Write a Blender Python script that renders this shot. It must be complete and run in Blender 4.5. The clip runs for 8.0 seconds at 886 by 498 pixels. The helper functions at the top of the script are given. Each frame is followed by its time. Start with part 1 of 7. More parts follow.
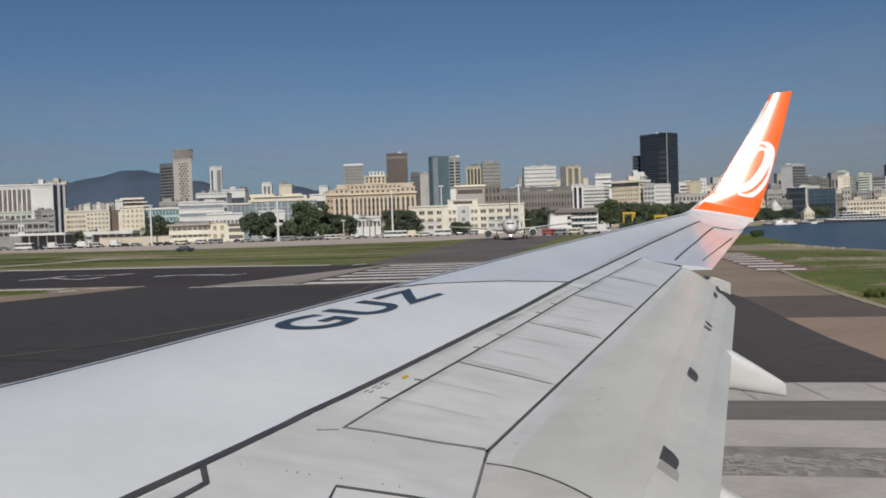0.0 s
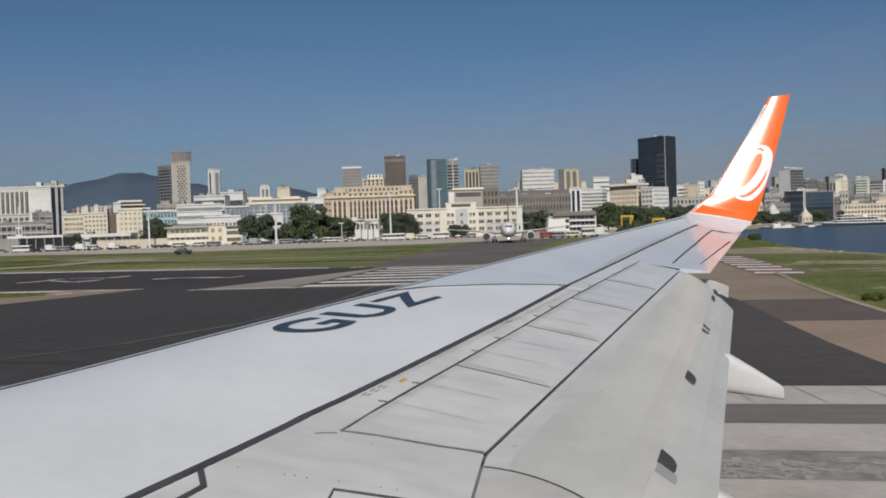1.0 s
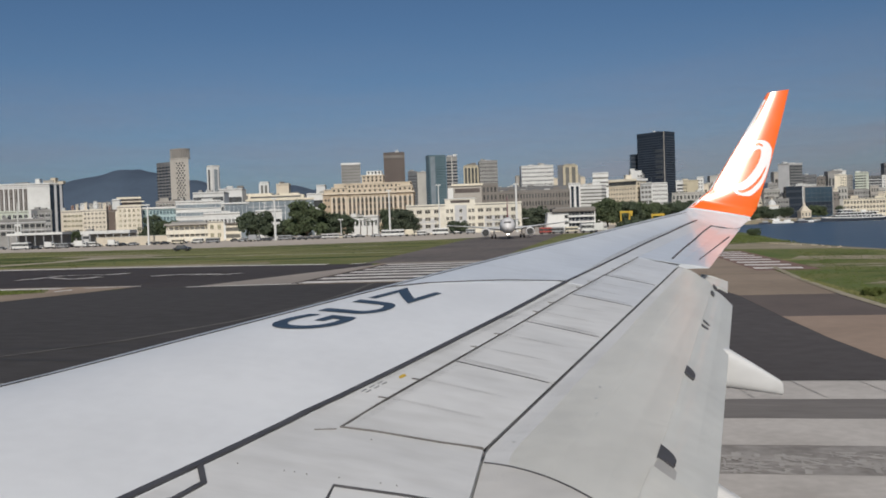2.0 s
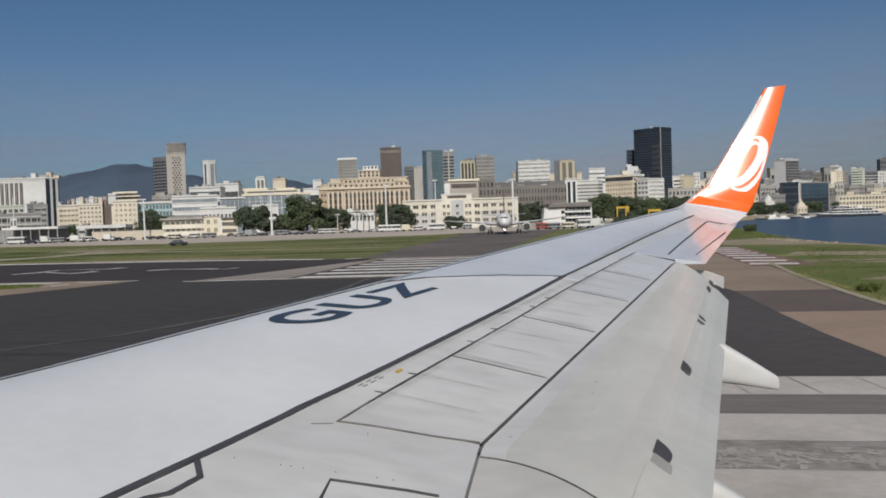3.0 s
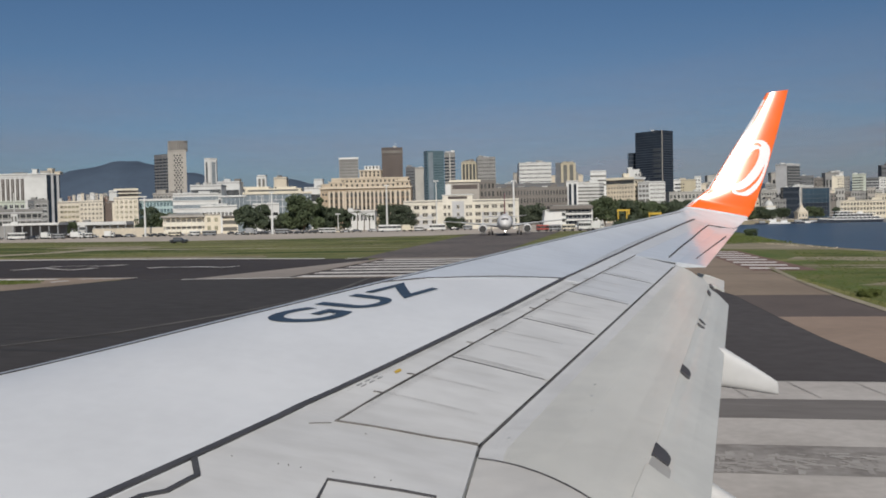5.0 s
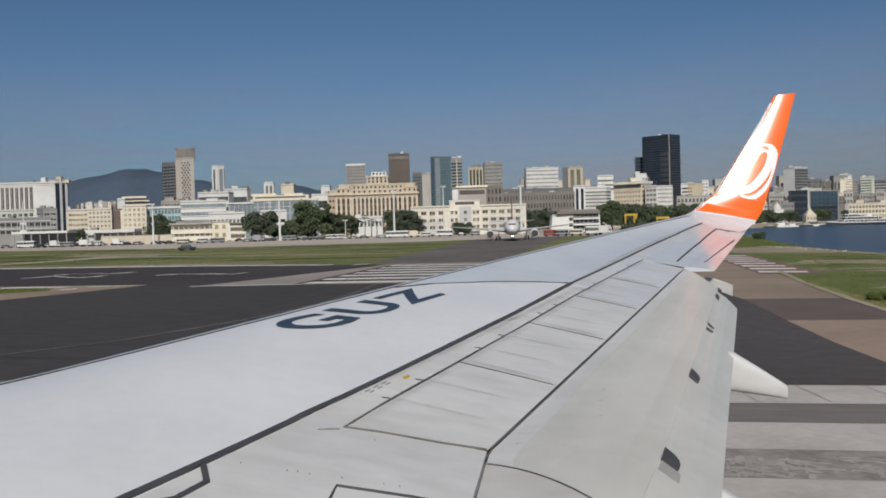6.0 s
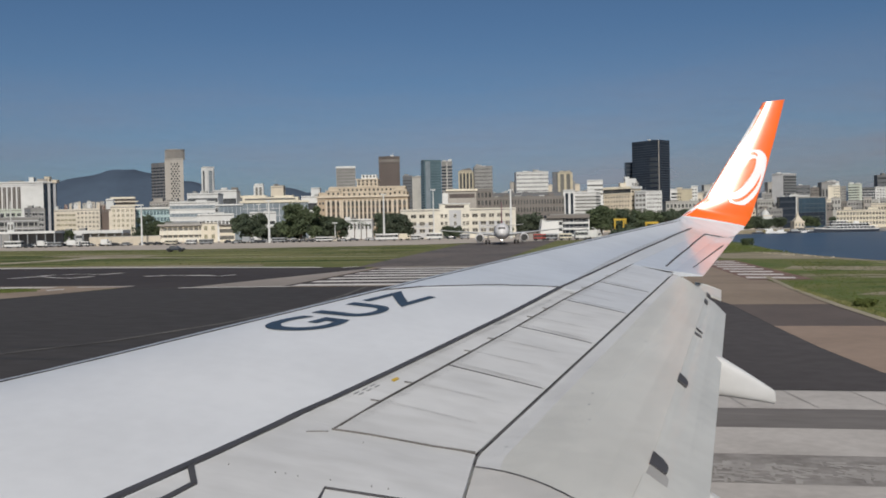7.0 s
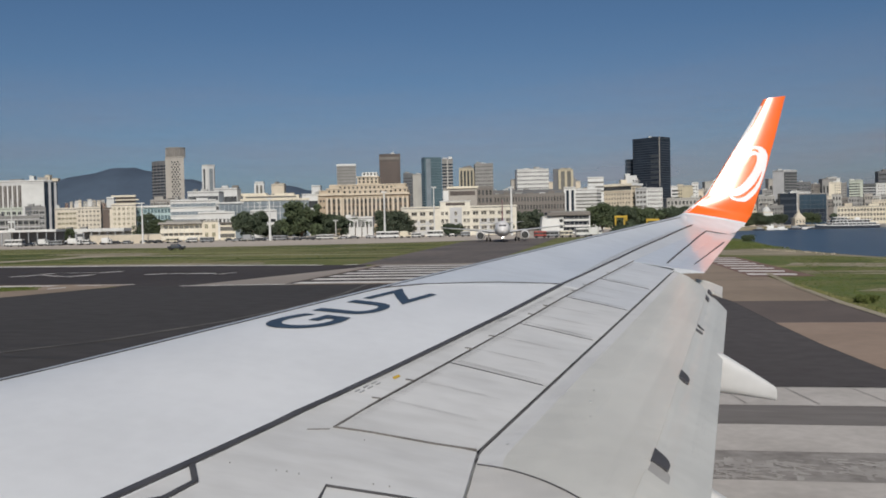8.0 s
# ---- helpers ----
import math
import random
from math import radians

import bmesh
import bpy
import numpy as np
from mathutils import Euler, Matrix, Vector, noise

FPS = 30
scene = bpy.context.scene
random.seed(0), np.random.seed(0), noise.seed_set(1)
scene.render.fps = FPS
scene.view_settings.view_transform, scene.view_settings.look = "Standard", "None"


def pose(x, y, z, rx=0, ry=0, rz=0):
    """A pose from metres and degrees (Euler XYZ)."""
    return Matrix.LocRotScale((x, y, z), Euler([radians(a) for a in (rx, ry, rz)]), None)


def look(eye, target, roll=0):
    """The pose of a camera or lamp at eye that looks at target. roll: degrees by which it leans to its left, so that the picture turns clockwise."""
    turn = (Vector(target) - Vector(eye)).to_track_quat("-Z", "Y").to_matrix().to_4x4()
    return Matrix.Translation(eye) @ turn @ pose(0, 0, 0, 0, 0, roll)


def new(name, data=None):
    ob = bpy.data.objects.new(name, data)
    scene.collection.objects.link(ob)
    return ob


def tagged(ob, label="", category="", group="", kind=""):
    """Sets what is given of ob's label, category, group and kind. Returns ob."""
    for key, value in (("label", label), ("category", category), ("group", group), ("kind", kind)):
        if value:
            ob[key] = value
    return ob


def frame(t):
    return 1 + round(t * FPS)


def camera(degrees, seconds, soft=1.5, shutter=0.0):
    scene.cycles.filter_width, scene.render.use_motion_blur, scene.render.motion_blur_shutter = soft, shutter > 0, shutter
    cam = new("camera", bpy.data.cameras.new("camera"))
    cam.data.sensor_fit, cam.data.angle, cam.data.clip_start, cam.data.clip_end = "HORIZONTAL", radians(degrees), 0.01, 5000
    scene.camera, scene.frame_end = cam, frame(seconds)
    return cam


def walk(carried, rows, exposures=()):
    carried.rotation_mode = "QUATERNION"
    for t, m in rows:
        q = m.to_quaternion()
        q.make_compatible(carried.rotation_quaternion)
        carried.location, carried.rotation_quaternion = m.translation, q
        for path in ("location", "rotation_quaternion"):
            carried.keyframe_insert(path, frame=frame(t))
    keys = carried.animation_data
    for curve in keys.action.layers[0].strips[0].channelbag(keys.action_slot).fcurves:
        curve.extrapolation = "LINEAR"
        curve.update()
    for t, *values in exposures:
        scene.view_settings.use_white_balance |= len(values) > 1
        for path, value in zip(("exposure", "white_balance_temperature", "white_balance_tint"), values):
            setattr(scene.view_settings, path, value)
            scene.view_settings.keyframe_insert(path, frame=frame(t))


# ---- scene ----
from mathutils.geometry import tessellate_polygon

cam = camera(53.0, 8.0, soft=1.8)
# seconds, east, north, up, tilt, lean, turn; a hand-held camera at a cabin window
PATH = (
    (0.0, 0.005, -0.013, 4.004, -1.449, 1.926, 10.282),
    (0.5, 0.007, -0.010, 4.003, -1.342, 1.799, 10.222),
    (1.0, 0.005, -0.012, 4.005, -1.267, 1.854, 10.159),
    (1.5, 0.004, -0.012, 4.003, -1.297, 1.929, 10.173),
    (1.7, 0.005, -0.011, 4.005, -1.353, 2.030, 10.163),
    (2.8, 0.005, -0.011, 4.002, -1.897, 1.821, 9.884),
    (3.0, 0.003, -0.011, 4.002, -1.837, 1.884, 9.887),
    (3.5, 0.004, -0.012, 4.000, -1.775, 1.846, 9.962),
    (4.0, 0.001, -0.004, 4.001, -1.739, 1.847, 9.975),
    (4.5, 0.000, 0.000, 4.000, -1.860, 1.600, 10.000),
    (4.7, 0.000, 0.000, 3.999, -1.852, 1.211, 9.915),
    (5.8, 0.000, -0.003, 4.000, -1.544, 1.489, 10.233),
    (6.0, 0.000, -0.003, 3.999, -1.416, 1.581, 10.393),
    (6.5, -0.005, -0.003, 3.997, -1.257, 1.146, 9.967),
    (7.0, -0.004, -0.003, 3.995, -1.215, 1.115, 9.730),
    (7.5, -0.005, 0.000, 3.995, -1.390, 1.339, 9.763),
    (8.0, -0.006, 0.005, 3.994, -1.377, 1.255, 9.775),
)
walk(cam, [(t, pose(x, y, z, 90 + tilt, lean, turn)) for t, x, y, z, tilt, lean, turn in PATH], exposures=[(0.0, 0.0), (8.0, 0.0)])

# ---- sky and sun ----
SUN_EL, SUN_AZ = radians(38), radians(168)   # azimuth from +y, clockwise seen from above
world = bpy.data.worlds.new("sky")
scene.world = world
world.use_nodes = True
wn = world.node_tree
sky = wn.nodes.new("ShaderNodeTexSky")
sky.sky_type, sky.sun_disc = "NISHITA", False
sky.sun_elevation, sky.sun_rotation = SUN_EL, SUN_AZ
sky.air_density, sky.dust_density, sky.ozone_density = 0.78, 1.3, 2.0
tint = wn.nodes.new("ShaderNodeMix")
tint.data_type, tint.blend_type = "RGBA", "MULTIPLY"
tint.inputs[0].default_value = 1.0
tint.inputs[7].default_value = (0.75, 0.955, 1.095, 1.0)
wn.links.new(sky.outputs[0], tint.inputs[6])
wn.links.new(tint.outputs[2], wn.nodes["Background"].inputs[0])
wn.nodes["Background"].inputs[1].default_value = 0.0530
sun_data = bpy.data.lights.new("sun", "SUN")
sun_data.energy, sun_data.angle, sun_data.color = 3.45, radians(0.5), (1.0, 0.935, 0.85)
sun = new("sun", sun_data)
sun_way = Vector((math.sin(SUN_AZ) * math.cos(SUN_EL), math.cos(SUN_AZ) * math.cos(SUN_EL), math.sin(SUN_EL)))
sun.matrix_world = look(sun_way * 400, (0, 0, 0))

# ---- materials ----
MATS = {}


def mat(name, col, rough=0.6, metal=0.0, var=0.18, scale=1.5, fine=12.0, bump=0.0, col2=None, coat=0.0, jitter=0.0, stretch=(1, 1, 1), spec=0.5, streak=0.0):
    """A surface with stains at one scale, grain at a finer one, and relief."""
    m = bpy.data.materials.new(name)
    m.use_nodes = True
    nt = m.node_tree
    nd, ln = nt.nodes, nt.links
    b = nd["Principled BSDF"]
    tc = nd.new("ShaderNodeTexCoord")
    mp = nd.new("ShaderNodeMapping")
    mp.inputs["Scale"].default_value = stretch
    ln.new(tc.outputs["Object"], mp.inputs[0])
    big, small = nd.new("ShaderNodeTexNoise"), nd.new("ShaderNodeTexNoise")
    for n, s, d in ((big, scale, 4), (small, fine, 3)):
        n.inputs["Scale"].default_value, n.inputs["Detail"].default_value = s, d
        ln.new(mp.outputs[0], n.inputs["Vector"])
    mixn = nd.new("ShaderNodeMix")
    mixn.inputs[0].default_value = 0.35
    ln.new(big.outputs[0], mixn.inputs[2]), ln.new(small.outputs[0], mixn.inputs[3])
    ramp = nd.new("ShaderNodeValToRGB")
    c2 = col2 or tuple(c * (1 - var) for c in col)
    c1 = col if col2 else tuple(min(1, c * (1 + var * 0.4)) for c in col)
    ramp.color_ramp.elements[0].position, ramp.color_ramp.elements[1].position = 0.36, 0.62
    ramp.color_ramp.elements[0].color, ramp.color_ramp.elements[1].color = (*c2, 1), (*c1, 1)
    ln.new(mixn.outputs[0], ramp.inputs[0])
    out = ramp.outputs[0]
    if streak:
        sm, sn, sr, sx = nd.new("ShaderNodeMapping"), nd.new("ShaderNodeTexNoise"), nd.new("ShaderNodeMapRange"), nd.new("ShaderNodeMix")
        sm.inputs["Scale"].default_value = (1.1, 4.0, 1.0)
        sn.inputs["Scale"].default_value, sn.inputs["Detail"].default_value = 2.2, 5
        sr.inputs[1].default_value, sr.inputs[2].default_value = 0.42, 0.72
        sr.inputs[3].default_value, sr.inputs[4].default_value = 0.0, streak
        sx.data_type = "RGBA"
        sx.inputs[7].default_value = (col[0] * 0.52, col[1] * 0.50, col[2] * 0.47, 1)
        ln.new(tc.outputs["Object"], sm.inputs[0]), ln.new(sm.outputs[0], sn.inputs["Vector"]), ln.new(sn.outputs[0], sr.inputs[0])
        ln.new(sr.outputs[0], sx.inputs[0]), ln.new(out, sx.inputs[6])
        out = sx.outputs[2]
    if jitter:
        oi, hsv, mr = nd.new("ShaderNodeObjectInfo"), nd.new("ShaderNodeHueSaturation"), nd.new("ShaderNodeMapRange")
        mr.inputs[3].default_value, mr.inputs[4].default_value = 1 - jitter, 1 + jitter
        ln.new(oi.outputs["Random"], mr.inputs[0]), ln.new(mr.outputs[0], hsv.inputs["Value"]), ln.new(out, hsv.inputs["Color"])
        out = hsv.outputs[0]
    ln.new(out, b.inputs["Base Color"])
    rr = nd.new("ShaderNodeMapRange")
    rr.inputs[3].default_value, rr.inputs[4].default_value = rough * 0.85, min(1, rough * 1.15)
    ln.new(small.outputs[0], rr.inputs[0]), ln.new(rr.outputs[0], b.inputs["Roughness"])
    b.inputs["Metallic"].default_value, b.inputs["Coat Weight"].default_value = metal, coat
    b.inputs["Specular IOR Level"].default_value = spec
    if bump:
        bp = nd.new("ShaderNodeBump")
        bp.inputs["Strength"].default_value, bp.inputs["Distance"].default_value = bump, 0.05
        ln.new(mixn.outputs[0], bp.inputs["Height"]), ln.new(bp.outputs[0], b.inputs["Normal"])
    MATS[name] = m
    return m


mat("wing_white", (0.70, 0.712, 0.725), 0.36, var=0.06, scale=0.8, fine=9, coat=0.15, streak=0.03)
# grey of the outboard panels, bluer with the sky's reflection put in
mat("wing_mid_grey", (0.63, 0.64, 0.65), 0.36, var=0.09, scale=1.0, fine=8, coat=0.2, streak=0.18)
mat("wing_outer_grey", (0.645, 0.675, 0.71), 0.30, var=0.07, scale=0.9, fine=10, coat=0.35, streak=0.16)
mat("wing_light_grey", (0.605, 0.605, 0.60), 0.42, var=0.11, scale=1.1, fine=7, stretch=(0.6, 1.2, 1), streak=0.20)
mat("flap_grey", (0.576, 0.570, 0.531), 0.38, var=0.10, scale=1.0, fine=7, streak=0.10)
mat("flap_end_grey", (0.55, 0.535, 0.51), 0.45, var=0.12, scale=1.2, fine=7, streak=0.12)
# flap grey darkened, so the crease shows as a change of shade
mat("flap_aft_grey", (0.550, 0.550, 0.521), 0.40, var=0.10, scale=1.0, fine=7, streak=0.10)
mat("stencil_grey", (0.34, 0.35, 0.36), 0.5, var=0.2, scale=8)
mat("slot_grey", (0.36, 0.35, 0.335), 0.5, var=0.12, scale=5)
mat("seal_grey", (0.105, 0.103, 0.106), 0.6, var=0.25, scale=4)
mat("seal_dark", (0.068, 0.067, 0.072), 0.6, var=0.25, scale=4)
mat("seam_brown", (0.085, 0.08, 0.076), 0.7, col2=(0.17, 0.16, 0.152), scale=3, fine=11)
mat("bay_dark", (0.05, 0.05, 0.05), 0.8, var=0.3)
mat("letter_navy", (0.042, 0.066, 0.098), 0.45, var=0.2, scale=6)
mat("leading_metal", (0.60, 0.62, 0.64), 0.35, metal=0.35, var=0.08)
mat("winglet_orange", (0.90, 0.155, 0.022), 0.22, var=0.06, scale=2, fine=6)
mat("winglet_white", (0.82, 0.82, 0.82), 0.22, var=0.03)
mat("rubber", (0.02, 0.02, 0.02), 0.85)
mat("yellow_paint", (0.58, 0.38, 0.04), 0.5, var=0.15)
mat("red_paint", (0.34, 0.06, 0.045), 0.45, var=0.15)
mat("dark_paint", (0.035, 0.04, 0.05), 0.35, var=0.2, jitter=0.4)
mat("grey_paint", (0.32, 0.33, 0.34), 0.4, var=0.15, jitter=0.2)
mat("cream_paint", (0.66, 0.60, 0.47), 0.5)
mat("white_paint", (0.64, 0.64, 0.62), 0.55, var=0.12, scale=0.12, fine=0.9, jitter=0.07)
mat("cream_render", (0.60, 0.53, 0.42), 0.75, var=0.15, scale=0.10, fine=0.8, jitter=0.06)
mat("palace_trim", (0.60, 0.52, 0.41), 0.75, var=0.16, scale=0.10, fine=0.8)
mat("palace_wall", (0.40, 0.315, 0.225), 0.8, var=0.18, scale=0.10, fine=0.8)
mat("glazing_mid", (0.15, 0.145, 0.13), 0.3, var=0.3, scale=0.1, fine=0.8)
mat("palace_stone", (0.52, 0.44, 0.335), 0.75, var=0.16, scale=0.10, fine=0.8)
mat("yellow_render", (0.45, 0.40, 0.29), 0.75, var=0.15, scale=0.10, fine=0.8)
mat("grey_render", (0.40, 0.39, 0.36), 0.75, var=0.18, scale=0.10, fine=0.8, jitter=0.08)
mat("grey_concrete", (0.27, 0.265, 0.255), 0.8, var=0.2, scale=0.10, fine=0.8, jitter=0.1)
mat("warm_concrete", (0.37, 0.345, 0.31), 0.8, var=0.15, scale=0.08, fine=0.7)
mat("stone_brown", (0.180, 0.163, 0.147), 0.8, var=0.2, scale=0.10, fine=0.8)
mat("brown_render", (0.22, 0.16, 0.11), 0.8, var=0.2, scale=0.1, fine=0.8)
mat("dark_grey_render", (0.13, 0.135, 0.145), 0.6, var=0.2, scale=0.1, fine=0.8, jitter=0.1)
mat("dark_glass", (0.027, 0.035, 0.049), 0.22, var=0.35, scale=0.07, fine=0.6)
mat("dark_spandrel", (0.036, 0.045, 0.060), 0.35, var=0.3, scale=0.1)
mat("teal_glass", (0.085, 0.130, 0.150), 0.2, var=0.25, scale=0.07, fine=0.6)
mat("teal_spandrel", (0.125, 0.175, 0.195), 0.35, var=0.2, scale=0.1)
mat("brown_glass", (0.105, 0.086, 0.078), 0.3, var=0.25, scale=0.07, fine=0.6)
mat("brown_spandrel", (0.13, 0.10, 0.085), 0.5, var=0.2, scale=0.1)
mat("pale_glass", (0.17, 0.205, 0.215), 0.18, var=0.2, scale=0.1)
mat("window_dark", (0.065, 0.068, 0.070), 0.22, var=0.5, scale=0.3, jitter=0.6)
mat("roof_grey", (0.22, 0.21, 0.20), 0.85, var=0.2, scale=0.15)
mat("bark", (0.10, 0.075, 0.05), 0.9, var=0.3, scale=1)
mat("leaf_dark", (0.086, 0.108, 0.066), 0.65, col2=(0.055, 0.074, 0.048), scale=0.25, fine=2.5, spec=0.25)
mat("leaf_mid", (0.098, 0.124, 0.062), 0.65, col2=(0.060, 0.080, 0.044), scale=0.25, fine=2.5, spec=0.25)
mat("leaf_dusty", (0.105, 0.125, 0.085), 0.7, col2=(0.045, 0.06, 0.04), scale=0.25, fine=2.5, spec=0.25)
# foliage tinted blue-grey: distance haze put into the base colour
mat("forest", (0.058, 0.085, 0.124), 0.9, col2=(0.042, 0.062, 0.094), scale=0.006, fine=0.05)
mat("grass", (0.110, 0.136, 0.038), 0.9, col2=(0.205, 0.185, 0.085), scale=0.07, fine=0.5, stretch=(0.14, 1, 1), bump=0.4, spec=0.2)
mat("dry_grass", (0.27, 0.255, 0.12), 0.95, col2=(0.15, 0.165, 0.05), scale=0.06, fine=0.8, stretch=(0.3, 1, 1), spec=0.2)
mat("grass_deep", (0.055, 0.085, 0.020), 0.95, col2=(0.10, 0.115, 0.035), scale=0.2, fine=1.5, stretch=(0.3, 1, 1), spec=0.2)
mat("hull_grey", (0.70, 0.68, 0.67), 0.4, var=0.12)
mat("tyre_rubber", (0.028, 0.027, 0.027), 0.8, col2=(0.045, 0.042, 0.041), scale=0.2, fine=2.0, stretch=(0.1, 1, 1), spec=0.3)
mat("grass_lush", (0.088, 0.130, 0.032), 0.9, col2=(0.175, 0.165, 0.066), scale=0.16, fine=1.9, bump=0.5, spec=0.2)
mat("asphalt_dark", (0.0425, 0.0382, 0.0365), 0.85, col2=(0.061, 0.0545, 0.0515), scale=0.035, fine=1.6, stretch=(0.5, 1, 1), bump=0.15, spec=0.3)
mat("asphalt_lightened", (0.066, 0.058, 0.056), 0.85, col2=(0.090, 0.079, 0.076), scale=0.06, fine=1.6, bump=0.15, spec=0.3)
mat("asphalt_runway", (0.043, 0.0355, 0.0335), 0.85, col2=(0.062, 0.052, 0.049), scale=0.035, fine=1.6, stretch=(0.5, 1, 1), bump=0.15, spec=0.3)
mat("concrete_tan", (0.318, 0.236, 0.180), 0.85, var=0.2, scale=0.15, fine=2.0, bump=0.15, spec=0.3)
mat("asphalt_grey", (0.142, 0.114, 0.100), 0.85, var=0.25, scale=0.08, fine=1.5, bump=0.15, spec=0.3)
mat("taxiway_grey", (0.098, 0.088, 0.082), 0.85, col2=(0.180, 0.150, 0.132), scale=0.05, fine=0.8, bump=0.15, spec=0.3)
mat("concrete_pale", (0.31, 0.29, 0.265), 0.85, var=0.22, scale=0.12, fine=1.8, bump=0.15, spec=0.3)
mat("concrete_brown", (0.288, 0.224, 0.167), 0.85, var=0.2, scale=0.15, fine=2.0, bump=0.15, spec=0.3)
mat("apron_concrete", (0.48, 0.42, 0.355), 0.85, var=0.15, scale=0.02, fine=0.3, spec=0.3)
mat("wedge_concrete", (0.31, 0.272, 0.238), 0.85, var=0.18, scale=0.08, fine=1.0, spec=0.3)
mat("marking_white", (0.71, 0.68, 0.635), 0.8, col2=(0.50, 0.465, 0.43), scale=0.5, fine=3.5, spec=0.3)
mat("marking_worn", (0.51, 0.475, 0.44), 0.85, col2=(0.39, 0.36, 0.33), scale=0.5, fine=5.0, spec=0.3)
mat("marking_yellow", (0.155, 0.145, 0.132), 0.85, col2=(0.07, 0.066, 0.062), scale=0.5, fine=3.0, spec=0.3)
mat("keys_ground", (0.085, 0.070, 0.064), 0.85, var=0.3, scale=0.15, fine=1.5, spec=0.3)
mat("rubber_dark", (0.155, 0.140, 0.130), 0.85, col2=(0.20, 0.183, 0.17), scale=0.8, fine=4.0, stretch=(0.3, 1.5, 1), spec=0.3)
mat("bay_glass", (0.045, 0.075, 0.105), 0.15, var=0.3, scale=0.1, fine=0.8)
mat("bay_spandrel", (0.075, 0.09, 0.105), 0.5, var=0.2, scale=0.1)
mat("hull_navy", (0.040, 0.048, 0.065), 0.4, var=0.2)
mat("keys_dark", (0.20, 0.182, 0.167), 0.85, col2=(0.33, 0.307, 0.285), scale=1.1, fine=5.0, stretch=(1, 1, 1), spec=0.3)
mat("road_tan", (0.40, 0.345, 0.27), 0.9, col2=(0.28, 0.25, 0.17), scale=0.12, fine=1.2, spec=0.2)
mat("tuft_green", (0.125, 0.145, 0.045), 0.9, col2=(0.095, 0.120, 0.034), scale=0.3, fine=2.0, spec=0.2)
mat("keys_pale", (0.40, 0.375, 0.35), 0.85, col2=(0.30, 0.28, 0.26), scale=1.2, fine=5.0, spec=0.3)
mat("cream_light", (0.68, 0.62, 0.50), 0.7, var=0.12, scale=0.12, fine=0.9)
mat("cream_white", (0.69, 0.65, 0.555), 0.7, var=0.12, scale=0.12, fine=0.9)
mat("grey_light", (0.50, 0.50, 0.50), 0.7, var=0.12, scale=0.12, fine=0.9)
mat("cream_pale", (0.64, 0.585, 0.485), 0.75, var=0.14, scale=0.12, fine=0.9, jitter=0.05)
mat("glazing_olive", (0.24, 0.225, 0.15), 0.35, var=0.4, scale=0.3, fine=1.2, jitter=0.4)
mat("glazing_dim", (0.125, 0.115, 0.10), 0.3, var=0.4, scale=0.3, fine=1.2, jitter=0.5)
mat("teal_pale", (0.40, 0.52, 0.53), 0.6, var=0.15, scale=0.1, fine=0.8)
mat("pane_blue", (0.20, 0.235, 0.26), 0.25, var=0.25, scale=0.1, fine=0.7)
mat("smoke_glass", (0.085, 0.09, 0.095), 0.22, var=0.35, scale=0.08, fine=0.7)
mat("mint_render", (0.48, 0.52, 0.44), 0.75, var=0.14, scale=0.1, fine=0.8)
mat("fin_red", (0.30, 0.03, 0.06), 0.4, var=0.1)
mat("red_earth", (0.21, 0.135, 0.11), 0.9, var=0.2, scale=0.3, fine=2.5, spec=0.2)
mat("dirt", (0.35, 0.30, 0.225), 0.95, col2=(0.19, 0.17, 0.095), scale=0.1, fine=1.2, bump=0.6, spec=0.2)
mat("water", (0.024, 0.042, 0.066), 0.30, var=0.35, scale=0.02, fine=0.4, bump=0.12, stretch=(0.3, 1, 1))
mat("hull_white", (0.78, 0.78, 0.77), 0.4, var=0.06)
# thin films with soft edges: dirt worn along seams, painted shading on the flap
def film(name, colour, strength):
    grime = bpy.data.materials.new(name)
    grime.use_nodes = True
    gn, gl = grime.node_tree.nodes, grime.node_tree.links
    gb, gt, gs, gz = gn["Principled BSDF"], gn.new("ShaderNodeTexCoord"), gn.new("ShaderNodeSeparateXYZ"), gn.new("ShaderNodeTexNoise")
    gb.inputs["Base Color"].default_value, gb.inputs["Roughness"].default_value = (*colour, 1), 0.8
    gz.inputs["Scale"].default_value, gz.inputs["Detail"].default_value = 6.0, 4
    gl.new(gt.outputs["UV"], gs.inputs[0]), gl.new(gt.outputs["Object"], gz.inputs["Vector"])
    fade = gz.outputs[0]
    for axis, sharp in (("X", 0.5), ("Y", 1.6)):
        inv, mul, powr, out = (gn.new("ShaderNodeMath") for _ in range(4))
        inv.operation, mul.operation, powr.operation, out.operation = "SUBTRACT", "MULTIPLY", "POWER", "MULTIPLY"
        inv.inputs[0].default_value, powr.inputs[1].default_value = 1.0, sharp
        gl.new(gs.outputs[axis], inv.inputs[1]), gl.new(inv.outputs[0], mul.inputs[0]), gl.new(gs.outputs[axis], mul.inputs[1])
        gl.new(mul.outputs[0], powr.inputs[0]), gl.new(powr.outputs[0], out.inputs[0]), gl.new(fade, out.inputs[1])
        fade = out.outputs[0]
    gain = gn.new("ShaderNodeMath")
    gain.operation, gain.use_clamp = "MULTIPLY", True
    gain.inputs[1].default_value = strength
    gl.new(fade, gain.inputs[0]), gl.new(gain.outputs[0], gb.inputs["Alpha"])
    MATS[name] = grime


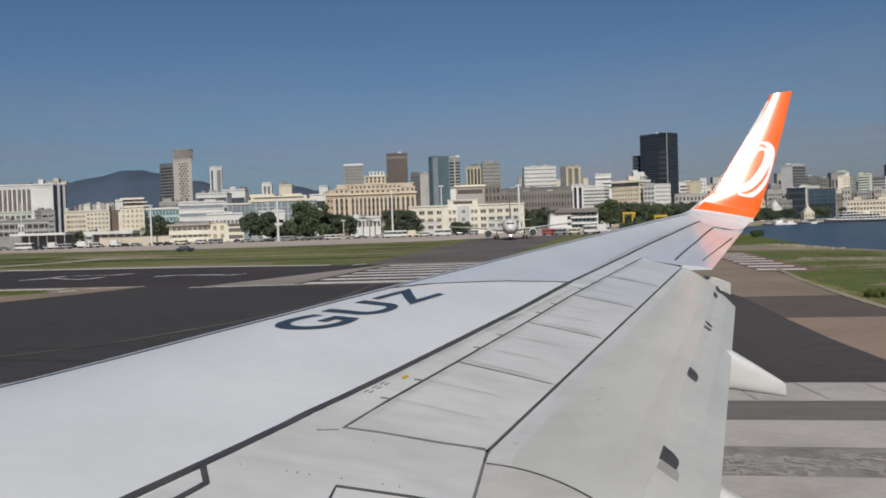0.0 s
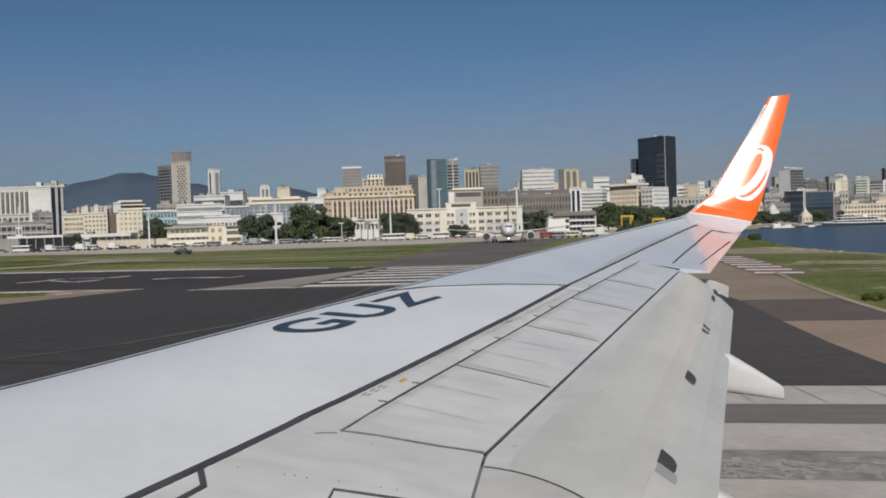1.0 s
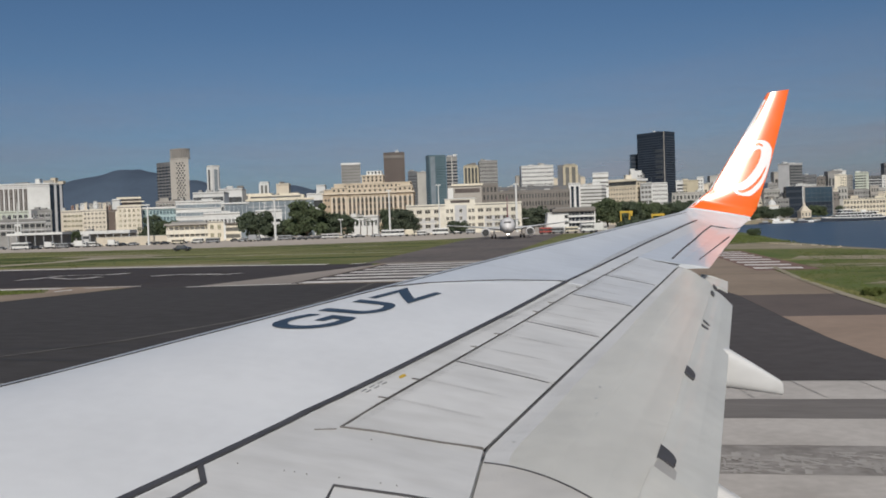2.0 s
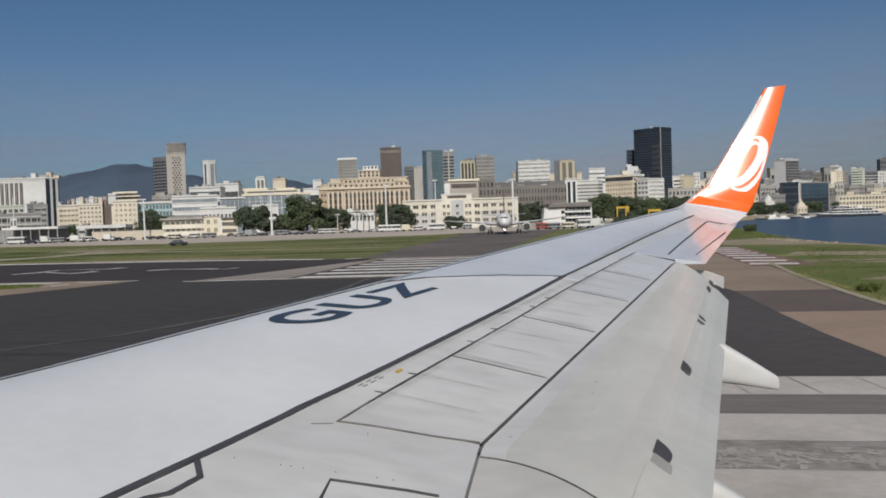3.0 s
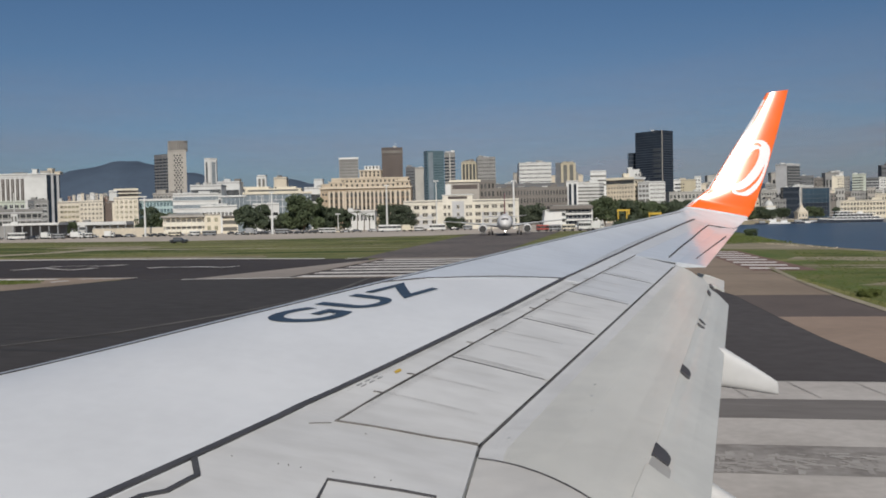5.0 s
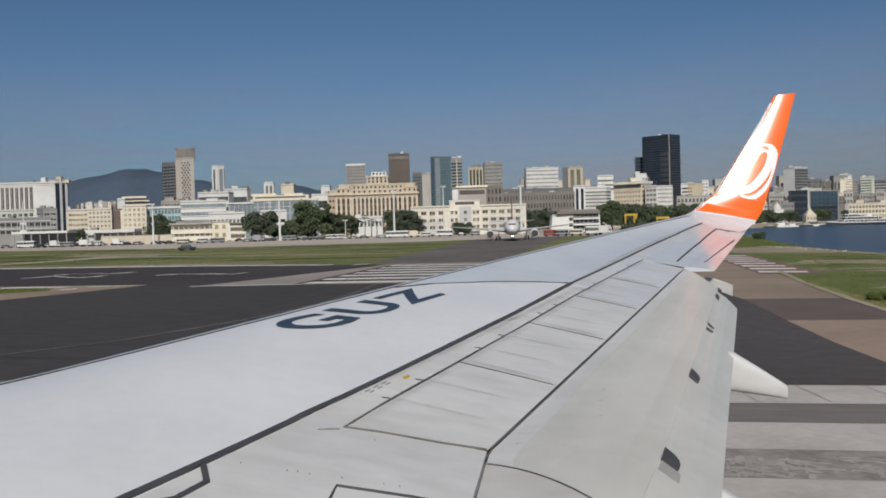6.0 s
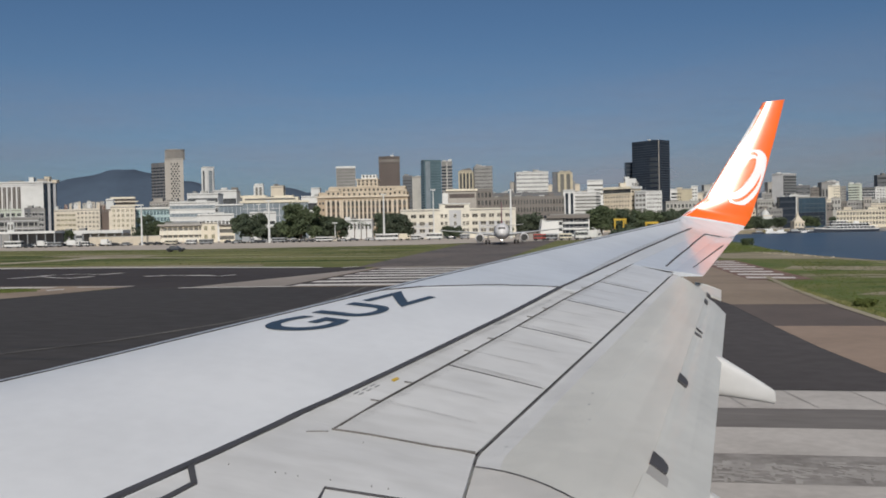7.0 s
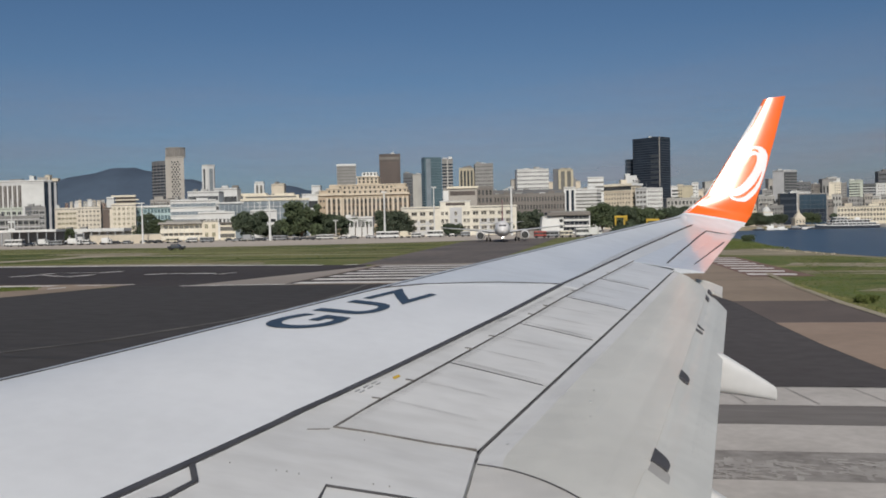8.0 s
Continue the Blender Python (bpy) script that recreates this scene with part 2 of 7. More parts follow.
film("grime", (0.16, 0.15, 0.135), 5.5)
film("dust_film", (0.38, 0.38, 0.385), 1.5)
film("pale_film", (0.80, 0.80, 0.79), 1.8)
lamp_glow = bpy.data.materials.new("landing_light_glow")
lamp_glow.use_nodes = True
lamp_glow.node_tree.nodes["Principled BSDF"].inputs["Emission Color"].default_value = (1, 0.95, 0.85, 1)
lamp_glow.node_tree.nodes["Principled BSDF"].inputs["Emission Strength"].default_value = 10
MATS["landing_light_glow"] = lamp_glow


# ---- building helpers ----
def empty(name, m, label="", category="", group="", kind=""):
    e = new(name)
    e.matrix_world = m
    return tagged(e, label, category, group, kind)


def finish(bm, mats):
    me = bpy.data.meshes.new("mesh")
    bmesh.ops.recalc_face_normals(bm, faces=bm.faces)
    for e in bm.edges:
        if len(e.link_faces) == 2 and e.calc_face_angle(0) > 0.55:
            e.smooth = False
    bm.to_mesh(me)
    bm.free()
    for k in ([mats] if isinstance(mats, str) else mats):
        me.materials.append(MATS[k])
    return me


def part(name, bm, material, parent=None, label="", smooth=False):
    me = bm if isinstance(bm, bpy.types.Mesh) else finish(bm, material)
    if smooth:
        me.polygons.foreach_set("use_smooth", [True] * len(me.polygons))
    ob = new(name, me)
    ob.parent = parent
    return tagged(ob, label)


def box(bm, x0, x1, y0, y1, z0, z1, idx=0):
    r = bmesh.ops.create_cube(bm, size=1.0)
    for v in r["verts"]:
        v.co = ((v.co.x + 0.5) * (x1 - x0) + x0, (v.co.y + 0.5) * (y1 - y0) + y0, (v.co.z + 0.5) * (z1 - z0) + z0)
    for f in {f for v in r["verts"] for f in v.link_faces}:
        f.material_index = idx
    return r["verts"]


def boxes(*specs):
    bm = bmesh.new()
    for s in specs:
        box(bm, *s)
    return bm


def rounded(bm, width, segments=2):
    bmesh.ops.bevel(bm, geom=list(bm.edges), offset=width, segments=segments, affect="EDGES", profile=0.5)
    return bm


def loft(bm, rings, closed=True, caps=True, idx=0):
    """Skin between rings of points."""
    vs = [[bm.verts.new(p) for p in r] for r in rings]
    n = len(rings[0])
    for a, b in zip(vs, vs[1:]):
        for i in range(n if closed else n - 1):
            j = (i + 1) % n
            f = bm.faces.new((a[i], a[j], b[j], b[i]))
            f.material_index = idx
    if caps and closed:
        bm.faces.new(vs[0][::-1]).material_index = idx
        bm.faces.new(vs[-1]).material_index = idx
    return vs


def ring(center, axis_a, axis_b, ra, rb, n=16):
    c, a, b = Vector(center), Vector(axis_a), Vector(axis_b)
    return [c + a * (ra * math.cos(2 * math.pi * i / n)) + b * (rb * math.sin(2 * math.pi * i / n)) for i in range(n)]


def tube(bm, p0, p1, r0, r1=None, n=10, idx=0):
    p0, p1 = Vector(p0), Vector(p1)
    d = (p1 - p0).normalized()
    a = d.orthogonal().normalized()
    b = d.cross(a)
    loft(bm, [ring(p0, a, b, r0, r0, n), ring(p1, a, b, r1 or r0, r1 or r0, n)], idx=idx)
    return bm


CITY = radians(10)


def plan(right, ahead, z=0.0, turn=0.0):
    """A pose on the city's grid, which lies ten degrees off the runway."""
    c, s = math.cos(CITY), math.sin(CITY)
    return pose(right * c - ahead * s, right * s + ahead * c, z, 0, 0, 10 + turn)


def sheet(name, pts, z, material, label, category, kind="structure", thick=0.0):
    P = [Vector((x, y, z)) for x, y in pts]
    tris = []
    for i, j, k in tessellate_polygon([P]):
        up = (P[j] - P[i]).cross(P[k] - P[i]).z > 0
        tris.append((i, j, k) if up else (i, k, j))
    me = bpy.data.meshes.new("mesh")
    me.from_pydata([tuple(p) for p in P], [], tris)
    me.materials.append(MATS[material])
    return tagged(new(name, me), label, category, kind=kind)


def rect(u0, u1, v0, v1):
    return [(u0, v0), (u1, v0), (u1, v1), (u0, v1)]


# ---- ground, runways, bay ----
COAST = [(5000, 60), (60, 92), (28.9, 97.7), (27.4, 108), (26.3, 120.6), (26.4, 138.4), (29.6, 174.6), (31.4, 198), (33, 260), (78, 560), (92, 612), (150, 655), (205, 668), (5000, 1500)]
sheet("ground", [(-5000, -5000), (5000, -5000)] + COAST + [(5000, 5000), (-5000, 5000)], 0.0, "grass", "mown airfield grass with dry yellow patches", "ground")
bm = bmesh.new()
for (xa, ya), (xb, yb) in zip(COAST, COAST[1:]):
    q = [bm.verts.new(p) for p in ((xa, ya, 0.0), (xb, yb, 0.0), (xb, yb, -5), (xa, ya, -5))]
    bm.faces.new(q)
tagged(part("sea_wall", bm, "dirt"), "earth and rubble bank along the bay", "bank", kind="structure")
sheet("water", rect(-50, 5000, 40, 4000), -2.4, "water", "calm dark blue bay water with small ripples", "water")
sheet("bank", [(14.9, 108.8), (20.5, 105), (25.6, 103.5), (27.6, 96.2), (60, 89.5), (60, 92), (28.8, 97.7), (27.2, 108), (26.0, 120.6), (25.4, 131), (22.1, 132.7), (17.5, 128), (14, 127)], 0.012, "dirt", "bare earth bank at the water's edge", "bank")
sheet("apron", [(-5000, 170), (-1500, 230), (-190, 258), (-148, 242), (-115, 231), (-70, 238), (-48, 246), (-34, 268), (14, 300), (40, 330), (76, 565), (90, 616), (150, 662), (205, 676), (4900, 1510), (4900, 4900), (-5000, 4900)], 0.03, "apron_concrete", "pale concrete apron and city ground", "apron")
sheet("grass_field", [(15.6, 100), (14.9, 75), (12.6, 70.5), (11.7, 58), (11.3, 45), (11.4, 20), (11.4, -40), (300, -40), (300, 70), (60, 90), (22, 99), (16, 112)], 0.010, "grass_lush", "lush green grass beside the runway", "grass")
sheet("runway", [(-2200, 62.8), (-30.5, 62.8), (-24.2, 92), (-25.5, 96.6), (-46, 101), (-64, 103.8), (-80, 105.6), (-300, 112), (-2200, 112)], 0.020, "asphalt_runway", "dark asphalt runway with tyre marks", "runway")
sheet("runway_end", [(-30.5, 62.8), (11.9, 62.8), (11.9, 104.3), (4.6, 104.3), (4.6, 97), (-24.4, 97), (-24.2, 92)], 0.022, "concrete_brown", "grey worn threshold surface of the runway", "runway")
sheet("taxiway", [(-26.5, 96.8), (-27.8, 112), (-29.7, 143), (-32, 177), (-36, 240), (-37, 296), (-12, 296), (-12, 97)], 0.021, "taxiway_grey", "grey asphalt taxiway crossing the grass", "taxiway")
sheet("taxiway_link", [(-900, 22.2), (8.3, 22.2), (7.4, 25), (7.0, 30), (6.8, 36), (6.6, 46), (4.8, 62.75), (-26, 62.75), (-36, 62.75), (-37.3, 58), (-38.8, 52), (-43, 44), (-60, 38), (-900, 37)], 0.018, "asphalt_dark", "dark asphalt between the two runways", "taxiway")
# same asphalt recoloured lighter; a pale veil of light put in its colour
sheet("taxiway_patch", [(-6, 22.3), (8.2, 22.3), (7.35, 25), (6.95, 30), (6.75, 36), (6.55, 46), (4.8, 62.6), (-6, 62.6)], 0.0225, "asphalt_lightened", "lightened sheet over the link taxiway asphalt", "taxiway")
sheet("taxiway_patch", rect(6.6, 11.6, 36.2, 46.0), 0.016, "asphalt_grey", "grey asphalt shoulder", "taxiway")
sheet("shoulder", rect(6.6, 11.6, 22.2, 36.2), 0.016, "concrete_tan", "brown concrete shoulder patch", "taxiway")
sheet("shoulder", [(-26, 46.0), (4.8, 62.8), (6.6, 46.0), (11.3, 46.0), (11.9, 62.8), (-25, 62.8)], 0.014, "concrete_brown", "worn grey brown concrete shoulder", "taxiway")
sheet("near_runway", rect(-900, 90, -22, 22.2), 0.019, "concrete_pale", "pale worn concrete runway", "runway")
sheet("near_runway_asphalt", rect(-900, -1.5, -22, 22.0), 0.030, "asphalt_dark", "dark asphalt runway surface", "runway")
sheet("verge", [(-900, 66), (-900, 37), (-60, 38), (-43, 44), (-38.8, 52), (-37.3, 58), (-36.1, 65.2), (-41, 66)], 0.026, "concrete_brown", "brown concrete verge", "verge")
sheet("grass_island", [(-900, 64), (-900, 44), (-60, 44), (-50, 51.4), (-42.8, 58.2), (-40.9, 59.8), (-42.6, 62.2), (-45.5, 63.3)], 0.034, "grass_lush", "narrow wedge of grass between taxiways", "grass")
# service roads and pale lines in the grass
sheet("service_road", [(-97, 126), (-94.5, 140), (-98, 160), (-86, 156), (-72, 147), (-53, 144.5), (-31, 139), (-31, 137), (-53, 142.5), (-72, 144.8), (-86, 151.5), (-89.5, 147), (-89.5, 136), (-91.5, 121.6)], 0.020, "road_tan", "narrow pale service road in the grass", "road")
sheet("bare_soil", [(-82, 111.2), (-72, 110.4), (-60, 110.3), (-50, 109.2), (-42.5, 109.6), (-40.2, 103.6), (-55.2, 105.2), (-68, 107.2), (-81, 108.4)], 0.021, "dirt", "strip of bare soil beside the runway edge", "soil")
sheet("bare_soil", [(-101, 160.7), (-118, 172), (-112, 178), (-96, 176), (-86, 166), (-84, 152), (-90, 150)], 0.019, "dirt", "bare turning place beside the service road", "soil")
sheet("runway_edge", [(-31, 97.0), (-46, 101), (-64, 103.8), (-80, 105.6), (-300, 112), (-300, 114.4), (-80, 108), (-64, 106.2), (-46, 103.2), (-31, 98.6)], 0.022, "marking_white", "pale concrete runway edge strip", "runway")

# ---- our airliner: wing, flaps, winglet, body section ----
# x aft, y outboard, z up; heights below are from the eye at 4 m
EYE = 4.0


def u_le(v):
    return -3.39 + 0.5234 * (v - 6)


def z_le(v):
    return -0.85 + 0.0904 * (v - 6) - 0.006 * (15.4 - v)


def u_te(v):
    return -0.70 + 0.2685 * (v - 5.06) if v > 5.06 else -0.70 + 0.02 * (5.06 - v)


def z_te(v):
    if v > 11.13:
        return -0.57 + (v - 11.13) * 0.098
    return -1.30 + 0.12026 * (v - 5.06)


def crown(v):
    """Extra height of the nose, growing towards the tip."""
    a = min(max(v - 5.4, 0), 11)
    return 0.0225 * a - 0.00095 * a * a


def upper(v, s, lift=0.0):
    """The wing's upper skin: v out from the cabin, s from the leading edge (0) to the spoilers' rear edge (1)."""
    c = u_te(v) - u_le(v)
    return Vector((u_le(v) + c * s, v, EYE + z_le(v) + (z_te(v) - z_le(v)) * s + 0.20 * c * (math.sqrt(max(s, 0)) - s) + crown(v) * max(0, 1 - s / 0.45) ** 2 + lift))


def lower(v, s):
    c = u_te(v) - u_le(v)
    return Vector((u_le(v) + c * s, v, EYE + z_le(v) + (z_te(v) - z_le(v)) * s - 0.05 * s - 0.26 * c * (math.sqrt(max(s, 0)) - s) + crown(v) * max(0, 1 - s / 0.2) ** 2))


def skin_panel(corners, lift=0.0, thick=0.02, nv=6, ns=5, inset=0.0):
    """A curved plate on the upper skin between four (v, s) corners, in order round it."""
    bm = bmesh.new()
    (va, sa), (vb, sb), (vc, sc), (vd, sd) = corners
    top, bot = [], []
    for i in range(nv + 1):
        a = i / nv
        r, q = [], []
        for j in range(ns + 1):
            b = j / ns
            v = (va * (1 - b) + vd * b) * (1 - a) + (vb * (1 - b) + vc * b) * a
            s = (sa * (1 - b) + sd * b) * (1 - a) + (sb * (1 - b) + sc * b) * a
            r.append(bm.verts.new(upper(v, s, lift)))
            q.append(bm.verts.new(upper(v, s, lift - thick)))
        top.append(r), bot.append(q)
    for i in range(nv):
        for j in range(ns):
            bm.faces.new((top[i][j], top[i + 1][j], top[i + 1][j + 1], top[i][j + 1]))
            bm.faces.new((bot[i][j + 1], bot[i + 1][j + 1], bot[i + 1][j], bot[i][j]))
    for i in range(nv):
        bm.faces.new((top[i][0], bot[i][0], bot[i + 1][0], top[i + 1][0]))
        bm.faces.new((top[i + 1][ns], bot[i + 1][ns], bot[i][ns], top[i][ns]))
    for j in range(ns):
        bm.faces.new((top[0][j + 1], bot[0][j + 1], bot[0][j], top[0][j]))
        bm.faces.new((top[nv][j], bot[nv][j], bot[nv][j + 1], top[nv][j + 1]))
    return bm


def skin_line(points, width, lift=0.004, thick=0.004):
    """A thin strip along a line of (v, s) points on the upper skin."""
    bm = bmesh.new()
    pts = []
    for (v0, s0), (v1, s1) in zip(points, points[1:]):
        n = max(1, int(abs(v1 - v0) / 0.4 + abs(s1 - s0) / 0.06))
        pts += [(v0 + (v1 - v0) * k / n, s0 + (s1 - s0) * k / n) for k in range(n)]
    pts.append(points[-1])
    P = [upper(v, s) for v, s in pts]
    rings = []
    for i, p in enumerate(P):
        d = (P[min(i + 1, len(P) - 1)] - P[max(i - 1, 0)]).normalized()
        side = d.cross(Vector((0, 0, 1))).normalized() * width / 2
        up = Vector((0, 0, 1))
        rings.append([p + side + up * lift, p - side + up * lift, p - side + up * (lift - thick - 0.02), p + side + up * (lift - thick - 0.02)])
    loft(bm, rings)
    return bm


def dirt_shade_film(points, width):
    """A thin soft-edged film along a line of points: seam dirt or painted flap shading."""
    bm = bmesh.new()
    uv = bm.loops.layers.uv.new("film")
    rows = []
    for i, p in enumerate(points):
        d = (points[min(i + 1, len(points) - 1)] - points[max(i - 1, 0)]).normalized()
        side = d.cross(Vector((0, 0, 1))).normalized() * width / 2
        rows.append([(bm.verts.new(p + side), (i / (len(points) - 1), 0.0)), (bm.verts.new(p - side), (i / (len(points) - 1), 1.0))])
    for a, b in zip(rows, rows[1:]):
        quad = (a[0], b[0], b[1], a[1])
        for lp, (_, at) in zip(bm.faces.new([q[0] for q in quad]).loops, quad):
            lp[uv].uv = at
    return bm


airliner = empty("airliner", pose(0, -1.7, 0), "white airliner with an orange winglet, parked on the runway", "airplane")


def own(name, bm, material, label="", smooth=False, parent=None):
    ob = part(name, bm, material, parent or airliner, label, smooth)
    ob.matrix_parent_inverse = airliner.matrix_world.inverted() if parent is None else Matrix()
    return ob


# closed wing box; the bay under the spoilers lies lower
def hinge(v):
    """Where the spoilers begin, along the chord."""
    return 0.743 - 0.006 * max(0, v - 5) - 0.010 * min(max(0, v - 7.4), 1.4)


bm = bmesh.new()
TOPS = [0.0, 0.004, 0.012, 0.03, 0.06, 0.10, 0.16, 0.24, 0.33, 0.42, 0.52, 0.59]
VS = [0.25, 1.5, 3.0, 4.0, 5.04] + [5.08 + 0.6 * k for k in range(17)] + [15.2]
rings = []
for v in VS:
    deep = 0.045 if 5.06 < v < 11.13 else 0.0
    r = [upper(v, s) for s in (*TOPS, (0.59 + hinge(v)) / 2, hinge(v))]
    r += [upper(v, s, -deep) for s in (hinge(v) + 0.002, 0.87, 0.998)]
    r += [lower(v, s) for s in (0.998, 0.8, 0.5, 0.25, 0.1, 0.04, 0.012, 0.003)]
    rings.append(r)
vs = loft(bm, rings)
bm.faces.ensure_lookup_table()
# floor under the spoilers coloured dark, adding shade to the open joints
for f in bm.faces:
    c = f.calc_center_median()
    if 5.06 < c.y < 11.13 and len(f.verts) == 4:
        s = (c.x - u_le(c.y)) / (u_te(c.y) - u_le(c.y))
        if s > hinge(c.y) and f.normal.z >= -2 and c.z > (lower(c.y, s).z + upper(c.y, s).z) / 2 - 0.02:
            f.material_index = 1
wing = own("wing", bm, ["wing_white", "bay_dark"], "glossy white wing skin", smooth=True)
own("leading_edge", skin_panel([(2.0, 0.0), (15.1, 0.0), (15.1, 0.055), (2.0, 0.074)], 0.005, 0.01, 24, 6), "leading_metal", "bare metal leading edge strip", True)
own("outer_skin", skin_panel([(8.38, 0.072), (15.15, 0.060), (15.15, 0.34), (9.42, 0.612)], 0.002, 0.006, 20, 10), "wing_outer_grey", "blue grey outer wing skin", True)
own("rear_skin", skin_panel([(1.0, 0.545), (5.04, 0.662), (5.04, 0.998), (1.0, 0.998)], 0.0015, 0.006, 10, 8), "wing_light_grey", "light grey rear wing skin", True)
own("rear_skin", skin_panel([(5.03, 0.666), (9.3, 0.612), (9.3, 0.698), (5.03, 0.740)], 0.0017, 0.006, 12, 4), "wing_light_grey", "light grey rear wing skin", True)
own("rear_skin", skin_panel([(9.31, 0.612), (15.1, 0.33), (15.1, 0.67), (9.31, 0.697)], 0.0045, 0.006, 14, 5), "wing_mid_grey", "blue grey rear wing skin", True)
own("rear_skin", skin_panel([(11.14, 0.69), (15.1, 0.67), (15.1, 0.998), (11.14, 0.998)], 0.004, 0.006, 10, 5), "wing_outer_grey", "blue grey rear wing skin", True)
# dark sealant lines
own("sealant_line", skin_line([(2.0, 0.078), (8.6, 0.068), (15.0, 0.058)], 0.010, 0.006, 0.002), "seal_dark", "thin slat joint")
own("sealant_line", skin_line([(1.0, 0.54), (3.67, 0.611), (4.2, 0.628), (4.88, 0.651), (5.1, 0.655)], 0.053, 0.010), "seal_dark", "dark sealant line")
own("sealant_line", skin_line([(5.1, 0.655), (5.42, 0.657), (6.06, 0.655), (6.89, 0.648), (7.91, 0.637), (8.59, 0.622), (9.38, 0.601)], 0.050, 0.010), "seal_dark", "dark sealant line")
own("sealant_line", skin_line([(9.38, 0.601), (10.24, 0.592), (11.23, 0.571), (13.4, 0.470), (14.2, 0.403), (14.97, 0.345)], 0.034, 0.010), "seal_dark", "dark sealant line")
own("sealant_line", skin_line([(8.26, 0.066), (8.33, 0.095), (8.54, 0.151), (8.72, 0.224), (8.92, 0.299), (9.07, 0.367), (9.22, 0.47), (9.38, 0.60)], 0.014, 0.010), "seal_dark", "thin skin joint")
own("sealant_line", skin_line([(4.16, 0.633), (3.99, 0.667), (3.78, 0.662), (3.7, 0.646), (3.2, 0.626), (2.6, 0.60)], 0.032, 0.012), "seal_dark", "dark sealant line")
own("sealant_line", skin_line([(3.85, 0.832), (4.03, 0.825), (4.22, 0.817), (4.27, 0.92), (4.28, 0.965)], 0.013, 0.012), "seal_dark", "access panel joint")
own("sealant_line", skin_line([(4.96, 0.742), (4.993, 0.808), (5.016, 0.919), (5.058, 0.998)], 0.0065, 0.012), "seam_brown", "thin skin joint")
own("sealant_line", skin_line([(4.858, 0.708), (4.925, 0.740)], 0.004, 0.007), "seam_brown", "thin skin joint")
own("sealant_line", skin_line([(4.96, 0.742), (6.42, 0.733), (7.43, 0.726), (8.04, 0.718), (8.84, 0.705), (9.66, 0.700), (11.2, 0.690)], 0.009, 0.007), "seam_brown", "spoiler hinge joint")
own("sealant_line", skin_line([(11.4, 0.91), (13.2, 0.85), (14.75, 0.75)], 0.022, 0.012), "seal_dark", "aileron hinge joint")
# spoilers, five panels with open joints
CUTS = [5.06, 6.35, 7.64, 8.82, 9.86, 11.08]
for v0, v1 in zip(CUTS, CUTS[1:]):
    pn = own("spoiler", skin_panel([(v0 + (0.07 if v0 > 5.5 else -0.088), hinge(v0) + 0.004), (v1 + 0.05, hinge(v1) + 0.004), (v1 - 0.05, 0.998), (v0 - (0.03 if v0 > 5.5 else -0.012), 0.998)], 0.003, 0.007, 5, 5), "wing_light_grey" if v0 < 8.5 else "wing_mid_grey", smooth=True)
    if v0 > 5.5:
        own("sealant_line", skin_line([(v0 + 0.06, hinge(v0)), (v0 - 0.04, 0.988)], 0.014, 0.006, 0.002), "seal_dark", "thin spoiler joint")
    for k in (0.36, 0.68):
        vv = v0 + (v1 - v0) * k
        own("stain", dirt_shade_film([upper(vv - 0.05 * j / 6, hinge(vv) + 0.008 + 0.2 * j / 6, 0.0065) for j in range(7)], 0.10), "grime")
        own("hinge", skin_line([(vv - 0.02, hinge(vv) - 0.020), (vv - 0.01, hinge(vv) - 0.004)], 0.012, 0.008), "seam_brown")
    own("stain", dirt_shade_film([upper(v0 + (v1 - v0) * j / 6, hinge(v0 + (v1 - v0) * j / 6) + 0.010, 0.0062) for j in range(7)], 0.16), "grime")
    if v0 > 5.5:
        own("stain", dirt_shade_film([upper(v0 + 0.13 - 0.1 * j / 6, hinge(v0) + 0.01 + (0.97 - hinge(v0)) * j / 6, 0.0068) for j in range(7)], 0.26), "grime")


# flaps: a fore panel to the slot, an aft panel to the rear edge
def line(a, b, v):
    k = (v - a[1]) / (b[1] - a[1])
    return Vector([p + (q - p) * k for p, q in zip(a, b)])


FORE_A, FORE_B = (0.27, 5.1, EYE - 1.375), (1.31, 11.08, EYE - 0.83)
AFT_A, AFT_B = (0.60, 5.1, EYE - 1.53), (1.50, 10.9, EYE - 1.06)


def flap_panel(v0, v1, front, rear, sag, thick, n=40, m=6, skew=True, dip=0.0):
    bm = bmesh.new()
    rings = []
    for i in range(n + 1):
        v = v0 + (v1 - v0) * i / n
        a, b = front(v), rear(v)
        b = rear(v - 0.26 * (b.x - a.x)) if skew else b
        top = [a.lerp(b, j / m) + Vector((0, 0, sag * 4 * (j / m) * (1 - j / m) - dip * math.exp(-((j / m - 0.2) / 0.12) ** 2))) for j in range(m + 1)]
        bot = [a.lerp(b, j / m) - Vector((0, 0, thick * (1 - j / m) + 0.008)) for j in range(m, -1, -1)]
        rings.append(top + bot)
    loft(bm, rings)
    return bm


def spoiler_rear(v):
    p = upper(v, 1.0)
    return p + Vector((0.006, 0, -0.016))


